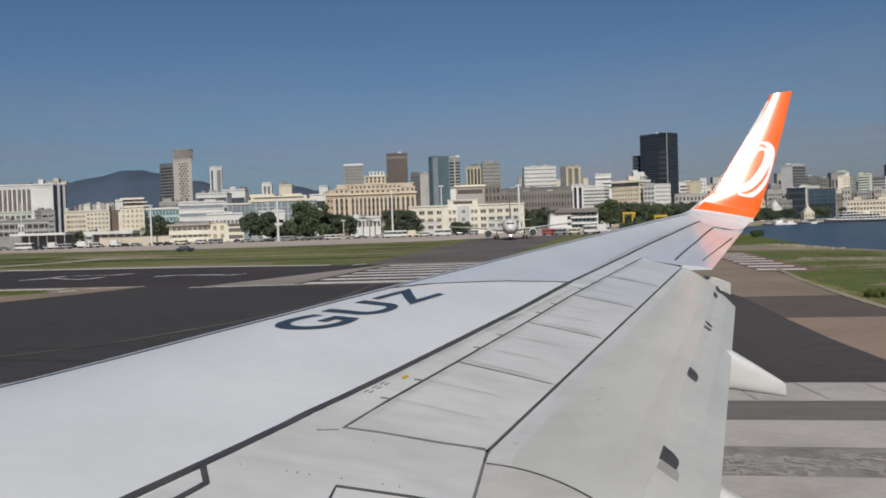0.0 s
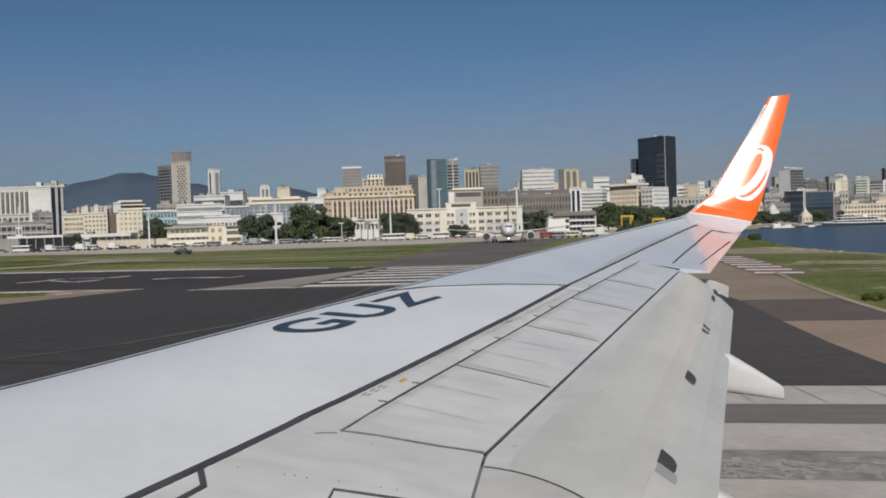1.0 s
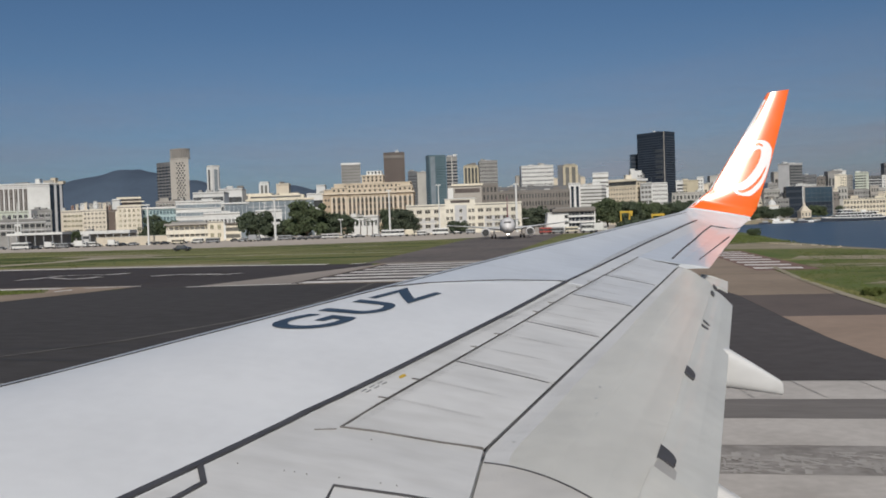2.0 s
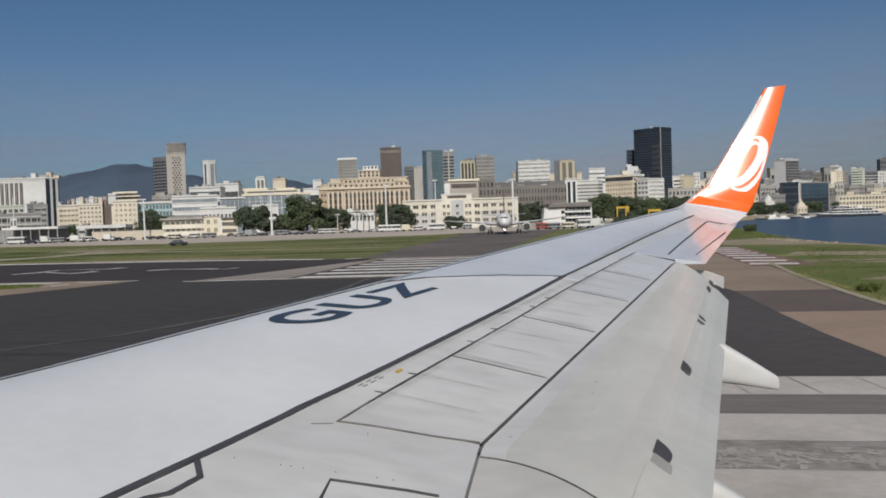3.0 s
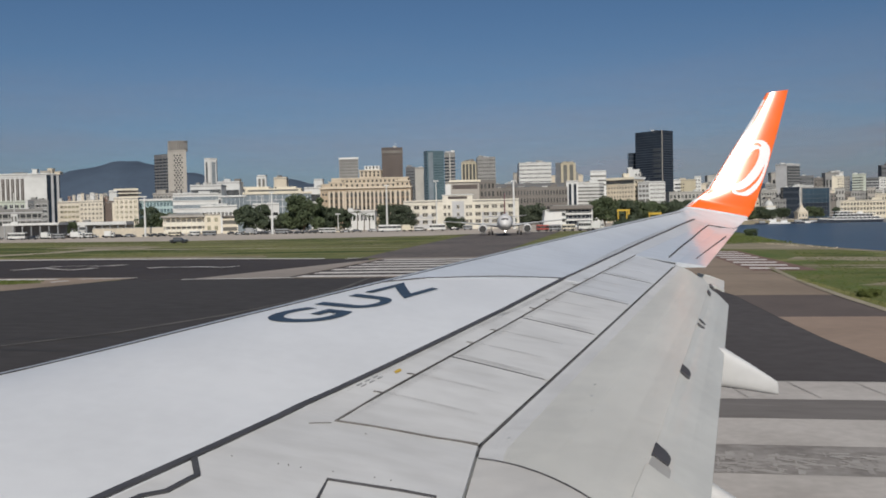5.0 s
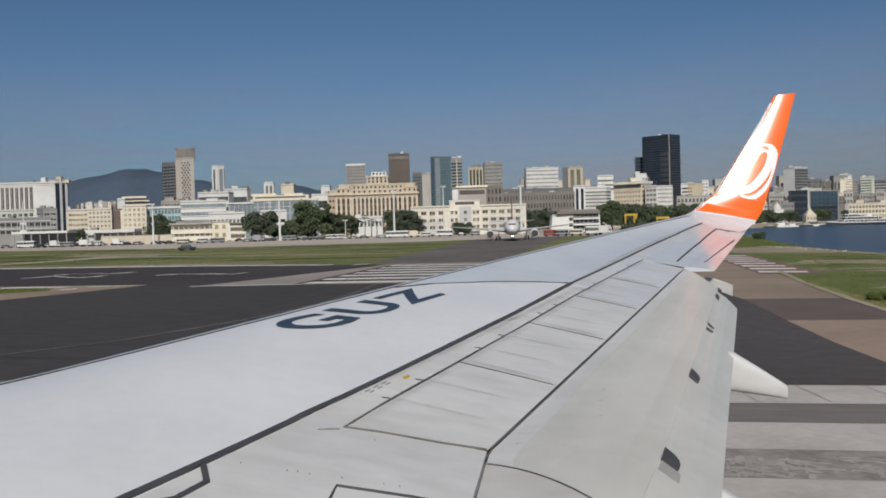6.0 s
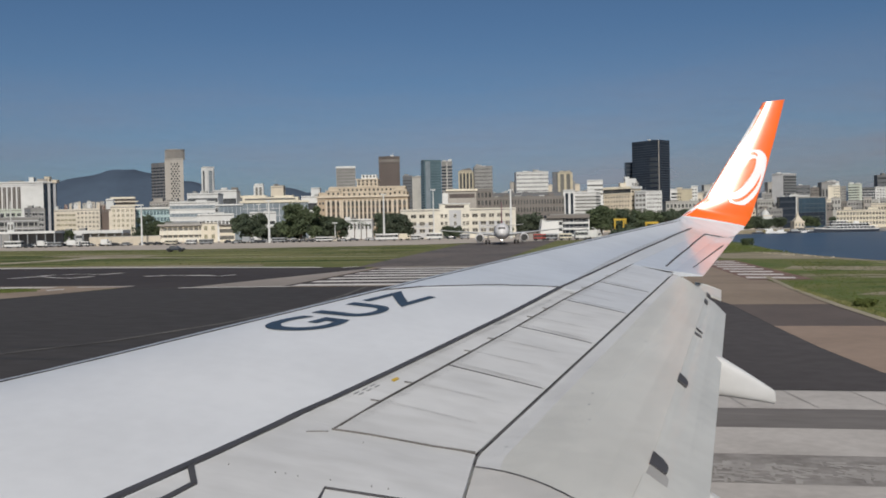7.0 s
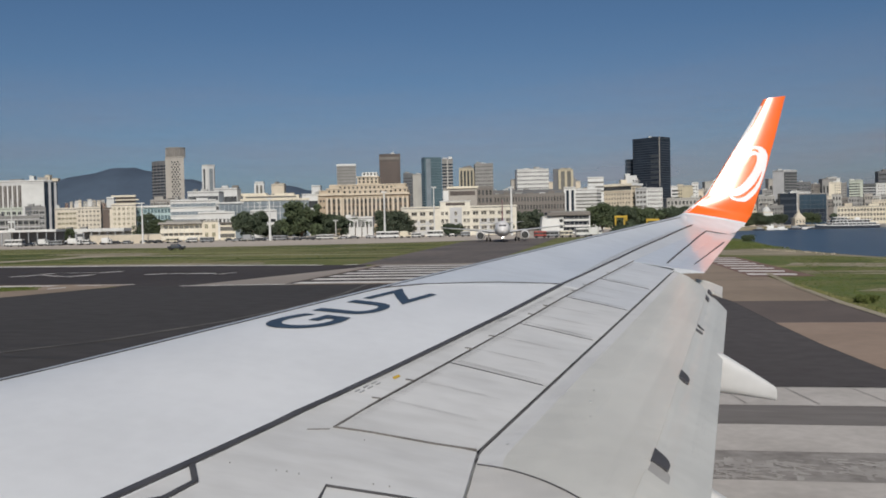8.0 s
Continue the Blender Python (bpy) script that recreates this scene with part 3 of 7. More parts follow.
flap = own("flap", flap_panel(3.6, 11.08, spoiler_rear, lambda v: line(FORE_A, FORE_B, v), 0.035, 0.16), "flap_grey", "light grey outboard flap", True)
aft = own("aft_flap", flap_panel(3.6, 10.95, lambda v: line(FORE_A, FORE_B, v) + Vector((-0.012, 0, 0.0005)), lambda v: line(AFT_A, AFT_B, v), 0.012, 0.05, m=18, dip=0.011), "flap_aft_grey", "light grey aft flap", True)
for v, d, k in ((5.21, 0.10, 0.29), (7.06, 0.10, 0.24), (10.55, 0.07, 0.16), (11.0, 0.05, 0.20)):
    bm = bmesh.new()
    up = Vector((0.004, 0, 0.012))
    rows = []
    for e, reach in ((-1.0, 0.92), (-0.6, 1.0), (-0.1, 1.0), (0.35, 0.88), (0.75, 0.66), (1.0, 0.42)):
        vv = v + d * e
        p = line(FORE_A, FORE_B, vv + 0.6 * d).lerp(line(AFT_A, AFT_B, vv + 0.6 * d), -0.02)
        q = line(FORE_A, FORE_B, vv).lerp(line(AFT_A, AFT_B, vv), k * reach)
        rows.append([p + up, q + up * 1.6, q - up * 2, p - up * 2])
    loft(bm, rows)
    own("slot", bm, "seal_dark", "dark actuator slot")
# flat plate below the first slot; the hollow's shade is in its grey
bm = bmesh.new()
ramp = [(5.17, 0.0), (4.977, -0.03), (4.883, 0.564), (5.12, 0.28)]
tops = [line(FORE_A, FORE_B, v).lerp(line(AFT_A, AFT_B, v), k) + Vector((0.002, 0, 0.005)) for v, k in ramp]
loft(bm, [[p - Vector((0, 0, 0.01)) for p in tops], tops])
own("slot_ramp", bm, "slot_grey", "flat grey plate carrying the shade below an actuator slot")
for d0, d1 in ((-0.16, -0.115), (0.075, 0.105)):      # narrow outboard slot
    bm, rows = bmesh.new(), []
    for k in (0.03, 0.12, 0.21, 0.27):
        pq = [line(FORE_A, FORE_B, 8.96 + d - 0.12 * k).lerp(line(AFT_A, AFT_B, 8.96 + d - 0.12 * k), k) for d in (d0 * (1 - k), d1 * (1 - k))]
        rows.append([p + Vector((0, 0, h)) for h in (0.012, -0.02) for p in (pq if h > 0 else pq[::-1])])
    loft(bm, rows)
    own("slot_edge", bm, "seal_dark", "dark edge of a narrow actuator slot")
bm = bmesh.new()                        # inboard end of the fore flap reaching over the aft one
cover = []
for v, k in ((4.990, -0.03), (4.935, 0.24), (4.886, 0.53), (4.833, 0.80), (4.60, 0.86), (4.0, 0.86), (4.0, -0.06), (4.6, -0.06)):
    cover.append(line(FORE_A, FORE_B, v).lerp(line(AFT_A, AFT_B, v), k) + Vector((0, 0, 0.022)))
loft(bm, [[p - Vector((0, 0, 0.03)) for p in cover], cover])
corner = bmesh.new()
plate = [Vector(p) for p in ((1.20, 11.10, 3.235), (1.21, 11.51, 3.285), (1.37, 11.62, 3.245), (1.563, 11.716, 3.165), (1.475, 11.10, 3.10), (1.385, 11.14, 3.145), (1.33, 11.10, 3.155))]
loft(corner, [[p - Vector((0, 0, 0.03)) for p in plate], plate])
own("flap_corner", corner, "flap_aft_grey", "small plate at the outboard flap corner")
own("flap_end_cover", bm, "flap_grey", "pale inboard end of the fore flap")
# soft tone bands: the flap's shading and sheen laid on as films
for t0, w, kind in ((0.30, 0.42, "dust_film"), (0.10, 0.20, "pale_film"), (0.86, 0.34, "dust_film"), (0.60, 0.50, "pale_film")):
    pts = []
    for k in range(41):
        v = 4.6 + 6.3 * k / 40
        a, b = spoiler_rear(v), line(FORE_A, FORE_B, v - 0.26 * 0.75)
        pts.append(a.lerp(b, t0) + Vector((0, 0, 0.14 * t0 * (1 - t0) + 0.012)))
    own("stain", dirt_shade_film(pts, w), kind)
for k0, w, kind in ((0.22, 0.16, "pale_film"), (0.62, 0.20, "dust_film")):
    pts = []
    for k in range(41):
        v = 5.35 + 5.5 * k / 40
        pts.append(line(FORE_A, FORE_B, v).lerp(line(AFT_A, AFT_B, v), k0) + Vector((0, 0, 0.016)))
    own("stain", dirt_shade_film(pts, w), kind)
bm = bmesh.new()                        # tube added to lighten the black gap before the flap
seal = [spoiler_rear(4.92 + 0.235 * k) + Vector((-0.003 - 0.013 * max(0.0, 1 - k / 4), 0, 0.004)) for k in range(27)]
for a, b in zip(seal, seal[1:]):
    tube(bm, a, b, 0.006, 0.006, 6)
own("flap_seal", bm, "seal_grey", "grey filler tube added in the gap before the flap")
own("flap_nose", flap_panel(4.88, 11.08, lambda v: spoiler_rear(v) + Vector((0.004, 0, 0.003)), lambda v: spoiler_rear(v).lerp(line(FORE_A, FORE_B, v - 0.2), 0.17) + Vector((0, 0, 0.0215)), 0.0, 0.004, skew=False), "wing_light_grey", "paler flap nose panel", True)
# inboard flap
own("inboard_flap", flap_panel(1.0, 3.58, lambda v: upper(v, 1.0) + Vector((0.012, 0, -0.03)), lambda v: Vector((0.42 + 0.02 * v, v, EYE - 1.80 + 0.085 * v)), 0.05, 0.2), "flap_grey", "light grey inboard flap", True)
pts = []
for k in range(9):
    t = k / 8
    v = 4.89 - 0.12 * t - 0.19 * t * t
    a, b = spoiler_rear(v), line(FORE_A, FORE_B, v - 0.26 * 0.9)
    pts.append(a.lerp(b, 0.01 + 0.78 * t) + Vector((0, 0, 0.035 * 4 * t * 0.78 * (1 - 0.78 * t) + 0.006)))
rows = []
end = bmesh.new()
for k in range(13):
    f = k / 12
    t = (f - 0.01) / 0.78
    v1 = 4.89 - 0.12 * t - 0.19 * t * t
    row = []
    for j in range(9):
        v = 3.6 + (v1 - 3.6) * j / 8
        a, b = spoiler_rear(v), line(FORE_A, FORE_B, v - 0.26 * 0.9)
        row.append(end.verts.new(a.lerp(b, f) + Vector((0.002, 0, 0.035 * 4 * f * (1 - f) + 0.004))))
    rows.append(row)
for p, q in zip(rows, rows[1:]):
    for j in range(8):
        end.faces.new((p[j], q[j], q[j + 1], p[j + 1]))
own("flap_end_panel", end, "flap_end_grey", "warmer grey inboard end of the flap", True)
bm = bmesh.new()
loft(bm, [ring(p, (0.35, 0.93, 0), (0, 0, 1), 0.006, 0.006, 8) for p in pts])
own("sealant_line", bm, "seal_dark", "dark flap end seal")




# fairings under the flaps: deep under the rear edge, blunt at the tail
def fairing(v, u, z, k=1.0):
    bm = bmesh.new()
    rings = []
    for du, dz, r in ((-2.3, 0.10, 0.02), (-2.0, 0.06, 0.11), (-1.4, 0.06, 0.19), (-0.6, 0.06, 0.215), (-0.02, 0.018, 0.182), (0.20, -0.068, 0.127), (0.40, -0.150, 0.075), (0.435, -0.166, 0.066), (0.450, -0.172, 0.058), (0.455, -0.174, 0.048)):
        rings.append([Vector((u + du * k, v + r * 0.62 * math.copysign(abs(math.cos(t)) ** 0.55, math.cos(t)), z + dz + r * math.copysign(abs(math.sin(t)) ** 0.55, math.sin(t)))) for t in [2 * math.pi * (i + 0.5) / 24 for i in range(24)]])
    loft(bm, rings)
    return bm


for v, u, z in ((8.5, 1.14, EYE - 1.42), (5.6, 0.62, EYE - 1.80)):
    own("flap_track_fairing", fairing(v, u, z), "wing_light_grey", "light grey flap track fairing", True)

# aileron and fixed rear edge outboard of the flap
own("aileron", flap_panel(11.16, 15.25, lambda v: upper(v, 0.985) + Vector((0, 0, 0.002)), lambda v: line((1.30, 11.2, EYE - 0.60), (2.28, 15.35, EYE - 0.20), v), 0.006, 0.06), "wing_outer_grey", "blue grey aileron", True)
own("sealant_line", tube(bmesh.new(), (1.20, 11.55, EYE - 0.545), (1.88, 13.9, EYE - 0.322), 0.011), "seal_dark", "aileron tab joint")

own("sealant_line", tube(bmesh.new(), upper(14.78, 0.75) + Vector((0, 0, 0.006)), (2.17, 15.0, EYE - 0.232), 0.009), "seal_dark", "aileron end joint")

# winglet: sections from the tip bend to the top, as leading and trailing points
SECTIONS = [((1.24, 15.14, 0.035), (2.22, 15.18, -0.22), 0.10), ((1.40, 15.45, 0.125), (2.46, 15.58, -0.06), 0.085), ((1.57, 15.6, 0.25), (2.57, 15.64, 0.09), 0.09),
            ((1.839, 15.695, 0.449), (2.638, 15.644, 0.277), 0.085), ((2.306, 15.924, 1.168), (2.856, 15.835, 0.870), 0.078), ((2.625, 16.068, 1.646), (3.057, 16.016, 1.488), 0.072), ((2.882, 16.176, 2.084), (3.251, 16.185, 2.137), 0.05)]


def winglet_point(a, b, lift=0.0):
    """a along the chord, b from the bend (0) to the top (1); lift towards the cabin."""
    x = b * (len(SECTIONS) - 1)
    i = min(int(x), len(SECTIONS) - 2)
    k = x - i
    (l0, t0, h0), (l1, t1, h1) = SECTIONS[i], SECTIONS[i + 1]
    le, te, th = Vector(l0).lerp(Vector(l1), k), Vector(t0).lerp(Vector(t1), k), h0 + (h1 - h0) * k
    bend = 1.12 if a > 0.25 else 0.5 + 8 * max(0, b - 0.72)
    half = th * (0.69 - bend * (max(a, 0.04) - 0.25) ** 2) * math.sqrt(min(max(a, 0) / 0.04, 1)) if a < 1 else 0
    inward = Vector((0, -0.96, 0.28)).lerp(Vector((0, -0.25, 0.97)), max(0, 1 - b * 4))
    return le.lerp(te, a) + Vector((0, 0, EYE)) + inward * (half + lift)


bm = bmesh.new()
rings = []
AS = [0, 0.004, 0.015, 0.04, 0.1, 0.15, 0.2, 0.35, 0.5, 0.65, 0.8, 0.92, 1.0]
for k in range(37):
    b = k / 36
    ins = [winglet_point(a, b) for a in AS]
    outs = []
    for a in AS[-2:0:-1]:
        p, q = winglet_point(a, b), winglet_point(a, b, 0.5)
        h = winglet_point(a, b, 0) - winglet_point(0, b).lerp(winglet_point(1, b), a)
        outs.append(winglet_point(0, b).lerp(winglet_point(1, b), a) - h * 0.8 + Vector((0, 0.012, -0.004)))
    rings.append(ins + outs)
bm = bmesh.new()
tip = []
for k in range(13):
    a = k / 12
    x = 1.27 + 0.93 * a
    row = []
    for v in (14.86, 14.98):
        s = (x - u_le(v)) / (u_te(v) - u_le(v))
        row.append(upper(v, max(s, 0.0), 0.007) if s <= 0.985 else upper(v, 0.985, 0.008).lerp(line((1.30, 11.2, EYE - 0.60), (2.28, 15.35, EYE - 0.20), v) + Vector((0, 0, 0.008)), (x - upper(v, 0.985).x) / 0.35))
    tip.append(row + [winglet_point(a, b, 0.004) for b in (0.03, 0.08, 0.14)])
vs = [[bm.verts.new(p) for p in row] for row in tip]
for p, q in zip(vs, vs[1:]):
    for j in range(4):
        bm.faces.new((p[j], q[j], q[j + 1], p[j + 1]))
TIPCAP = bm
bm = bmesh.new()
loft(bm, rings[:8], caps=False, idx=1)
loft(bm, rings[7:], idx=0)
winglet = own("winglet", bm, ["winglet_orange", "wing_outer_grey"], "orange winglet with white swirl artwork", True)
own("tip_fairing", TIPCAP, "wing_outer_grey", "blue grey wing tip fairing", True)


def decal(outline, lift=0.004, smooth=True):
    """A flat painted shape on the winglet's inner face, from (a, b) points."""
    bm = bmesh.new()
    n, fine = len(outline), []
    for i in range(n if smooth else 0):
        p, q, r, t = (Vector(outline[(i + k) % n]) for k in (-1, 0, 1, 2))
        for u in (0, 0.25, 0.5, 0.75):
            fine.append(0.5 * (2 * q + (r - p) * u + (2 * p - 5 * q + 4 * r - t) * u * u + (3 * q - p - 3 * r + t) * u * u * u))
    f = bm.faces.new([bm.verts.new((a, b, 0)) for a, b in (fine or outline)])
    bmesh.ops.triangulate(bm, faces=[f])
    for _ in range(3):
        bmesh.ops.subdivide_edges(bm, edges=[e for e in bm.edges if e.calc_length() > 0.05], cuts=1)
    bmesh.ops.triangulate(bm, faces=bm.faces)
    for v in bm.verts:
        v.co = winglet_point(min(max(v.co.x, 0.004), 0.985), v.co.y, lift)
    return bm


own("metal_edge", decal([(0.0, 0.20), (0.075, 0.22), (0.085, 0.5), (0.09, 0.75), (0.10, 0.955), (0.0, 0.955)], 0.004, False), "winglet_white", "white leading edge strip", True, winglet)

RING = [(0.44, 0.515), (0.52, 0.494), (0.60, 0.486), (0.68, 0.485), (0.80, 0.500), (0.90, 0.530), (0.965, 0.570), (0.985, 0.620), (0.975, 0.680), (0.94, 0.720), (0.85, 0.738), (0.70, 0.747), (0.56, 0.742), (0.42, 0.728), (0.34, 0.700), (0.28, 0.660), (0.27, 0.600), (0.32, 0.545)]
CORE = [(0.46, 0.535), (0.575, 0.558), (0.65, 0.595), (0.70, 0.640), (0.69, 0.680), (0.64, 0.700), (0.56, 0.697), (0.47, 0.678), (0.40, 0.645), (0.365, 0.605), (0.37, 0.565), (0.41, 0.542)]
CRESCENT = [(0.515, 0.513), (0.62, 0.505), (0.76, 0.526), (0.87, 0.568), (0.92, 0.612), (0.915, 0.650), (0.895, 0.630), (0.85, 0.588), (0.75, 0.545), (0.63, 0.519)]
own("white_ring", decal(RING, 0.003), "winglet_white", "white painted ring", True, winglet)
own("orange_core", decal(CORE, 0.006), "winglet_orange", "orange oval", True, winglet)
own("orange_crescent", decal(CRESCENT, 0.006), "winglet_orange", "thin orange crescent", True, winglet)
own("orange_arc", decal([(0.43, 0.715), (0.52, 0.727), (0.63, 0.724), (0.66, 0.716), (0.56, 0.716), (0.48, 0.709)], 0.006), "winglet_orange", "short orange arc", True, winglet)

# registration letters painted along the wing
font = bpy.data.curves.new("letters", "FONT")
font.body, font.size, font.space_character = "GUZ", 1.0, 1.10
font.offset = 0.02
tmp = new("letters", font)
bpy.context.view_layer.update()
me = bpy.data.meshes.new_from_object(tmp.evaluated_get(bpy.context.evaluated_depsgraph_get()))
bpy.data.objects.remove(tmp)
bm = bmesh.new()
bm.from_mesh(me)
bmesh.ops.triangulate(bm, faces=bm.faces)
bmesh.ops.subdivide_edges(bm, edges=[e for e in bm.edges if e.calc_length() > 0.2], cuts=2)
bmesh.ops.triangulate(bm, faces=bm.faces)
xs, ys = [v.co.x for v in bm.verts], [v.co.y for v in bm.verts]
for v in bm.verts:
    a, b = (v.co.x - min(xs)) / (max(xs) - min(xs)), (v.co.y - min(ys)) / (max(ys) - min(ys))
    v.co = upper(6.625 + 1.61 * a - 0.05 * b + 0.10 * a * b, 0.310 - 0.174 * b + 0.012 * a * b, 0.006)
left = set(bm.verts)
while left:
    seed = left.pop()
    island, stack = {seed}, [seed]
    while stack:
        for e in stack.pop().link_edges:
            for w in e.verts:
                if w not in island:
                    island.add(w), stack.append(w), left.discard(w)
    one, key = bmesh.new(), {}
    for w in island:
        key[w] = one.verts.new(w.co)
    for f in {f for w in island for f in w.link_faces}:
        one.faces.new([key[w] for w in f.verts])
    own("letter", one, "letter_navy", "dark blue painted letter")
bm.free()
# dirt along the crease of the flap
for v0, v1, s in ((5.1, 9.3, 0.668), (9.4, 14.6, 0.62)):
    own("stain", dirt_shade_film([upper(v0 + (v1 - v0) * k / 12, s - (0 if v0 < 6 else 0.26 * k / 12), 0.0085) for k in range(13)], 0.14), "grime")
# fasteners and chips
for v, s in [(4.26, 0.672), (4.28, 0.738), (4.29, 0.752), (4.29, 0.77), (4.32, 0.814), (4.35, 0.872), (4.36, 0.895), (4.87, 0.809)]:
    own("fastener", tube(bmesh.new(), upper(v, s, -0.004), upper(v, s, 0.0065), 0.0035, 0.003, 8), "seam_brown")
for v, t in ((6.05, 0.42), (6.3, 0.38), (5.75, 0.5), (7.9, 0.5), (5.2, 0.12), (8.8, 0.35)):
    p = spoiler_rear(v).lerp(line(FORE_A, FORE_B, v), t) + Vector((0, 0, 0.035 * 4 * t * (1 - t)))
    own("chip", tube(bmesh.new(), p - Vector((0, 0, 0.01)), p + Vector((0, 0, 0.004)), 0.012, 0.010, 10), "grey_paint")
# small stencils beside the sealant line
own("stencil", skin_panel([(5.90, 0.690), (5.97, 0.690), (5.95, 0.699), (5.88, 0.699)], 0.009, 0.004, 1, 1), "yellow_paint", "small yellow stencil")
for k in range(2):
    for j in range(3):
        v = 5.54 + 0.09 * j
        own("stencil", skin_panel([(v, 0.676 + 0.010 * k), (v + 0.05, 0.676 + 0.010 * k), (v + 0.05, 0.6785 + 0.010 * k), (v, 0.6785 + 0.010 * k)], 0.009, 0.004, 1, 1), "stencil_grey", "tiny grey stencil bar")
for k in range(2):
    own("stencil", skin_panel([(7.62 + 0.03 * k, 0.656 + 0.009 * k), (7.76 + 0.03 * k, 0.656 + 0.009 * k), (7.76 + 0.03 * k, 0.660 + 0.009 * k), (7.62 + 0.03 * k, 0.660 + 0.009 * k)], 0.006, 0.004, 1, 1), "stencil_grey", "tiny grey stencil bar")

# plain body section round the camera, with a window opening
bm = bmesh.new()
CY, CZ, RO = -1.7, 3.75, 1.90
rings_o, rings_i = [], []
angs = sorted({*[radians(-90 + 10 * k) for k in range(36)], math.atan2(0.10, 1.9), math.atan2(0.42, 1.9)})
stations = [-7.5, -4, -1.5, -0.16, 0.16, 1.5, 4, 7.5]
grid = {}
for i, x in enumerate(stations):
    for j, a in enumerate(angs):
        for k, r in enumerate((RO, RO - 0.07)):
            grid[i, j, k] = bm.verts.new((x, CY + r * math.cos(a), CZ + r * math.sin(a)))
n = len(angs)
for i in range(len(stations) - 1):
    for j in range(n):
        j2 = (j + 1) % n
        mid = (angs[j] + (angs[j2] if j2 else angs[0] + 2 * math.pi)) / 2
        hole = i == 3 and math.atan2(0.06, 1.9) < mid < math.atan2(0.44, 1.9)
        if hole:
            continue
        bm.faces.new((grid[i, j, 0], grid[i + 1, j, 0], grid[i + 1, j2, 0], grid[i, j2, 0]))
        bm.faces.new((grid[i, j2, 1], grid[i + 1, j2, 1], grid[i + 1, j, 1], grid[i, j, 1]))
for i in (0, len(stations) - 1):
    bm.faces.new([grid[i, j, 0] for j in range(n)])
own("body_section", bm, "wing_white", "plain white cabin section", True)
for y in (-1.7 + 2.7, -1.7 - 2.7):
    for dx in (-0.45, 0.45):
        bm = bmesh.new()
        loft(bm, [ring((-0.8 + dx, y - 0.2, 0.58), (1, 0, 0), (0, 0, 1), 0.46, 0.46, 24), ring((-0.8 + dx, y - 0.15, 0.58), (1, 0, 0), (0, 0, 1), 0.54, 0.54, 24), ring((-0.8 + dx, y + 0.15, 0.58), (1, 0, 0), (0, 0, 1), 0.54, 0.54, 24), ring((-0.8 + dx, y + 0.2, 0.58), (1, 0, 0), (0, 0, 1), 0.46, 0.46, 24)])
        own("wheel", bm, "rubber")
    own("gear_leg", tube(bmesh.new(), (-0.8, y, 0.66), (-0.8, y, 2.75), 0.13), "grey_paint")
    own("gear_beam", tube(bmesh.new(), (-1.3, y, 0.58), (-0.3, y, 0.58), 0.08), "grey_paint")


# ---- runway markings ----
def marks(name, pts, z, material, label, parent=None):
    return sheet(name, pts, z, material, label, "marking")


marks("keys_surface", rect(-23.2, 4.6, 63.6, 93.2), 0.026, "keys_ground", "dark brown worn surface between stripes")
marks("keys_surface", rect(10.8, 15.2, 66.0, 103.6), 0.026, "red_earth", "reddish worn surface between stripes")
for k in range(9):
    v = 63.7 + 4.5 * k
    if k < 7:
        marks("runway_stripe", rect(-22.6, 4.0, v, v + 2.1), 0.034, "marking_white", "worn white runway threshold stripe")
    if k > 0:
        marks("edge_stripe", [(10.9 + 0.05 * k, v), (14.2 + 0.05 * k, v - 0.9), (14.4 + 0.05 * k, v + 0.9), (11.1 + 0.05 * k, v + 1.9)], 0.034, "marking_white", "white edge stripe on reddish ground")
for v0, v1 in ((19.9, 22.0), (15.9, 18.0), (11.9, 14.1), (8.1, 10.2)):
    marks("runway_stripe", rect(-1.2, 40, v0, v1), 0.034, "marking_worn", "worn white runway threshold stripe")
for v0, v1 in ((14.1, 15.9), (18.0, 19.9), (10.2, 11.9)):
    marks("runway_patch", rect(-1.2, 40, v0, v1), 0.031, "rubber_dark" if v0 > 17 else "keys_dark", "dark rubber-stained runway surface")
def stroke(pts, width):
    """Outline of a painted stroke along plan points."""
    P = [Vector(p) for p in pts]
    one, two = [], []
    for k, p in enumerate(P):
        d = (P[min(k + 1, len(P) - 1)] - P[max(k - 1, 0)]).normalized() * width / 2
        one.append((p.x - d.y, p.y + d.x)), two.append((p.x + d.y, p.y - d.x))
    return one + two[::-1]


for pts, wide in (([(-57.4, 79.4), (-56.7, 81.6), (-56.4, 83.2)], 0.8), ([(-56.6, 83.4), (-54.6, 81.6), (-52.6, 80.0), (-50.2, 78.6)], 0.45), ([(-50.9, 78.9), (-50.1, 80.2), (-50.0, 82.1)], 0.9), ([(-57.4, 84.6), (-56.8, 86.4)], 0.8), ([(-56.5, 86.6), (-53.8, 87.0), (-51.1, 85.8)], 0.4), ([(-52.2, 86.0), (-51.1, 86.6), (-50.6, 88.9)], 0.9), ([(-43.6, 80.7), (-42.1, 82.3)], 0.9), ([(-41.9, 82.4), (-39.8, 82.0)], 0.5), ([(-39.7, 81.8), (-38.2, 81.7), (-36.6, 81.0)], 0.9), ([(-36.4, 80.6), (-35.6, 80.1), (-34.8, 82.3)], 0.45)):
    marks("runway_digit", stroke(pts, wide), 0.034, "marking_white", "worn white runway marking stroke")
marks("runway_edge_line", rect(-900, -42.5, 63.6, 65.0), 0.036, "marking_white", "white runway edge line")
marks("runway_edge_line", [(-40.0, 63.9), (-36.1, 64.9), (-36.1, 65.4), (-41.0, 64.5)], 0.036, "marking_white", "white runway edge line")
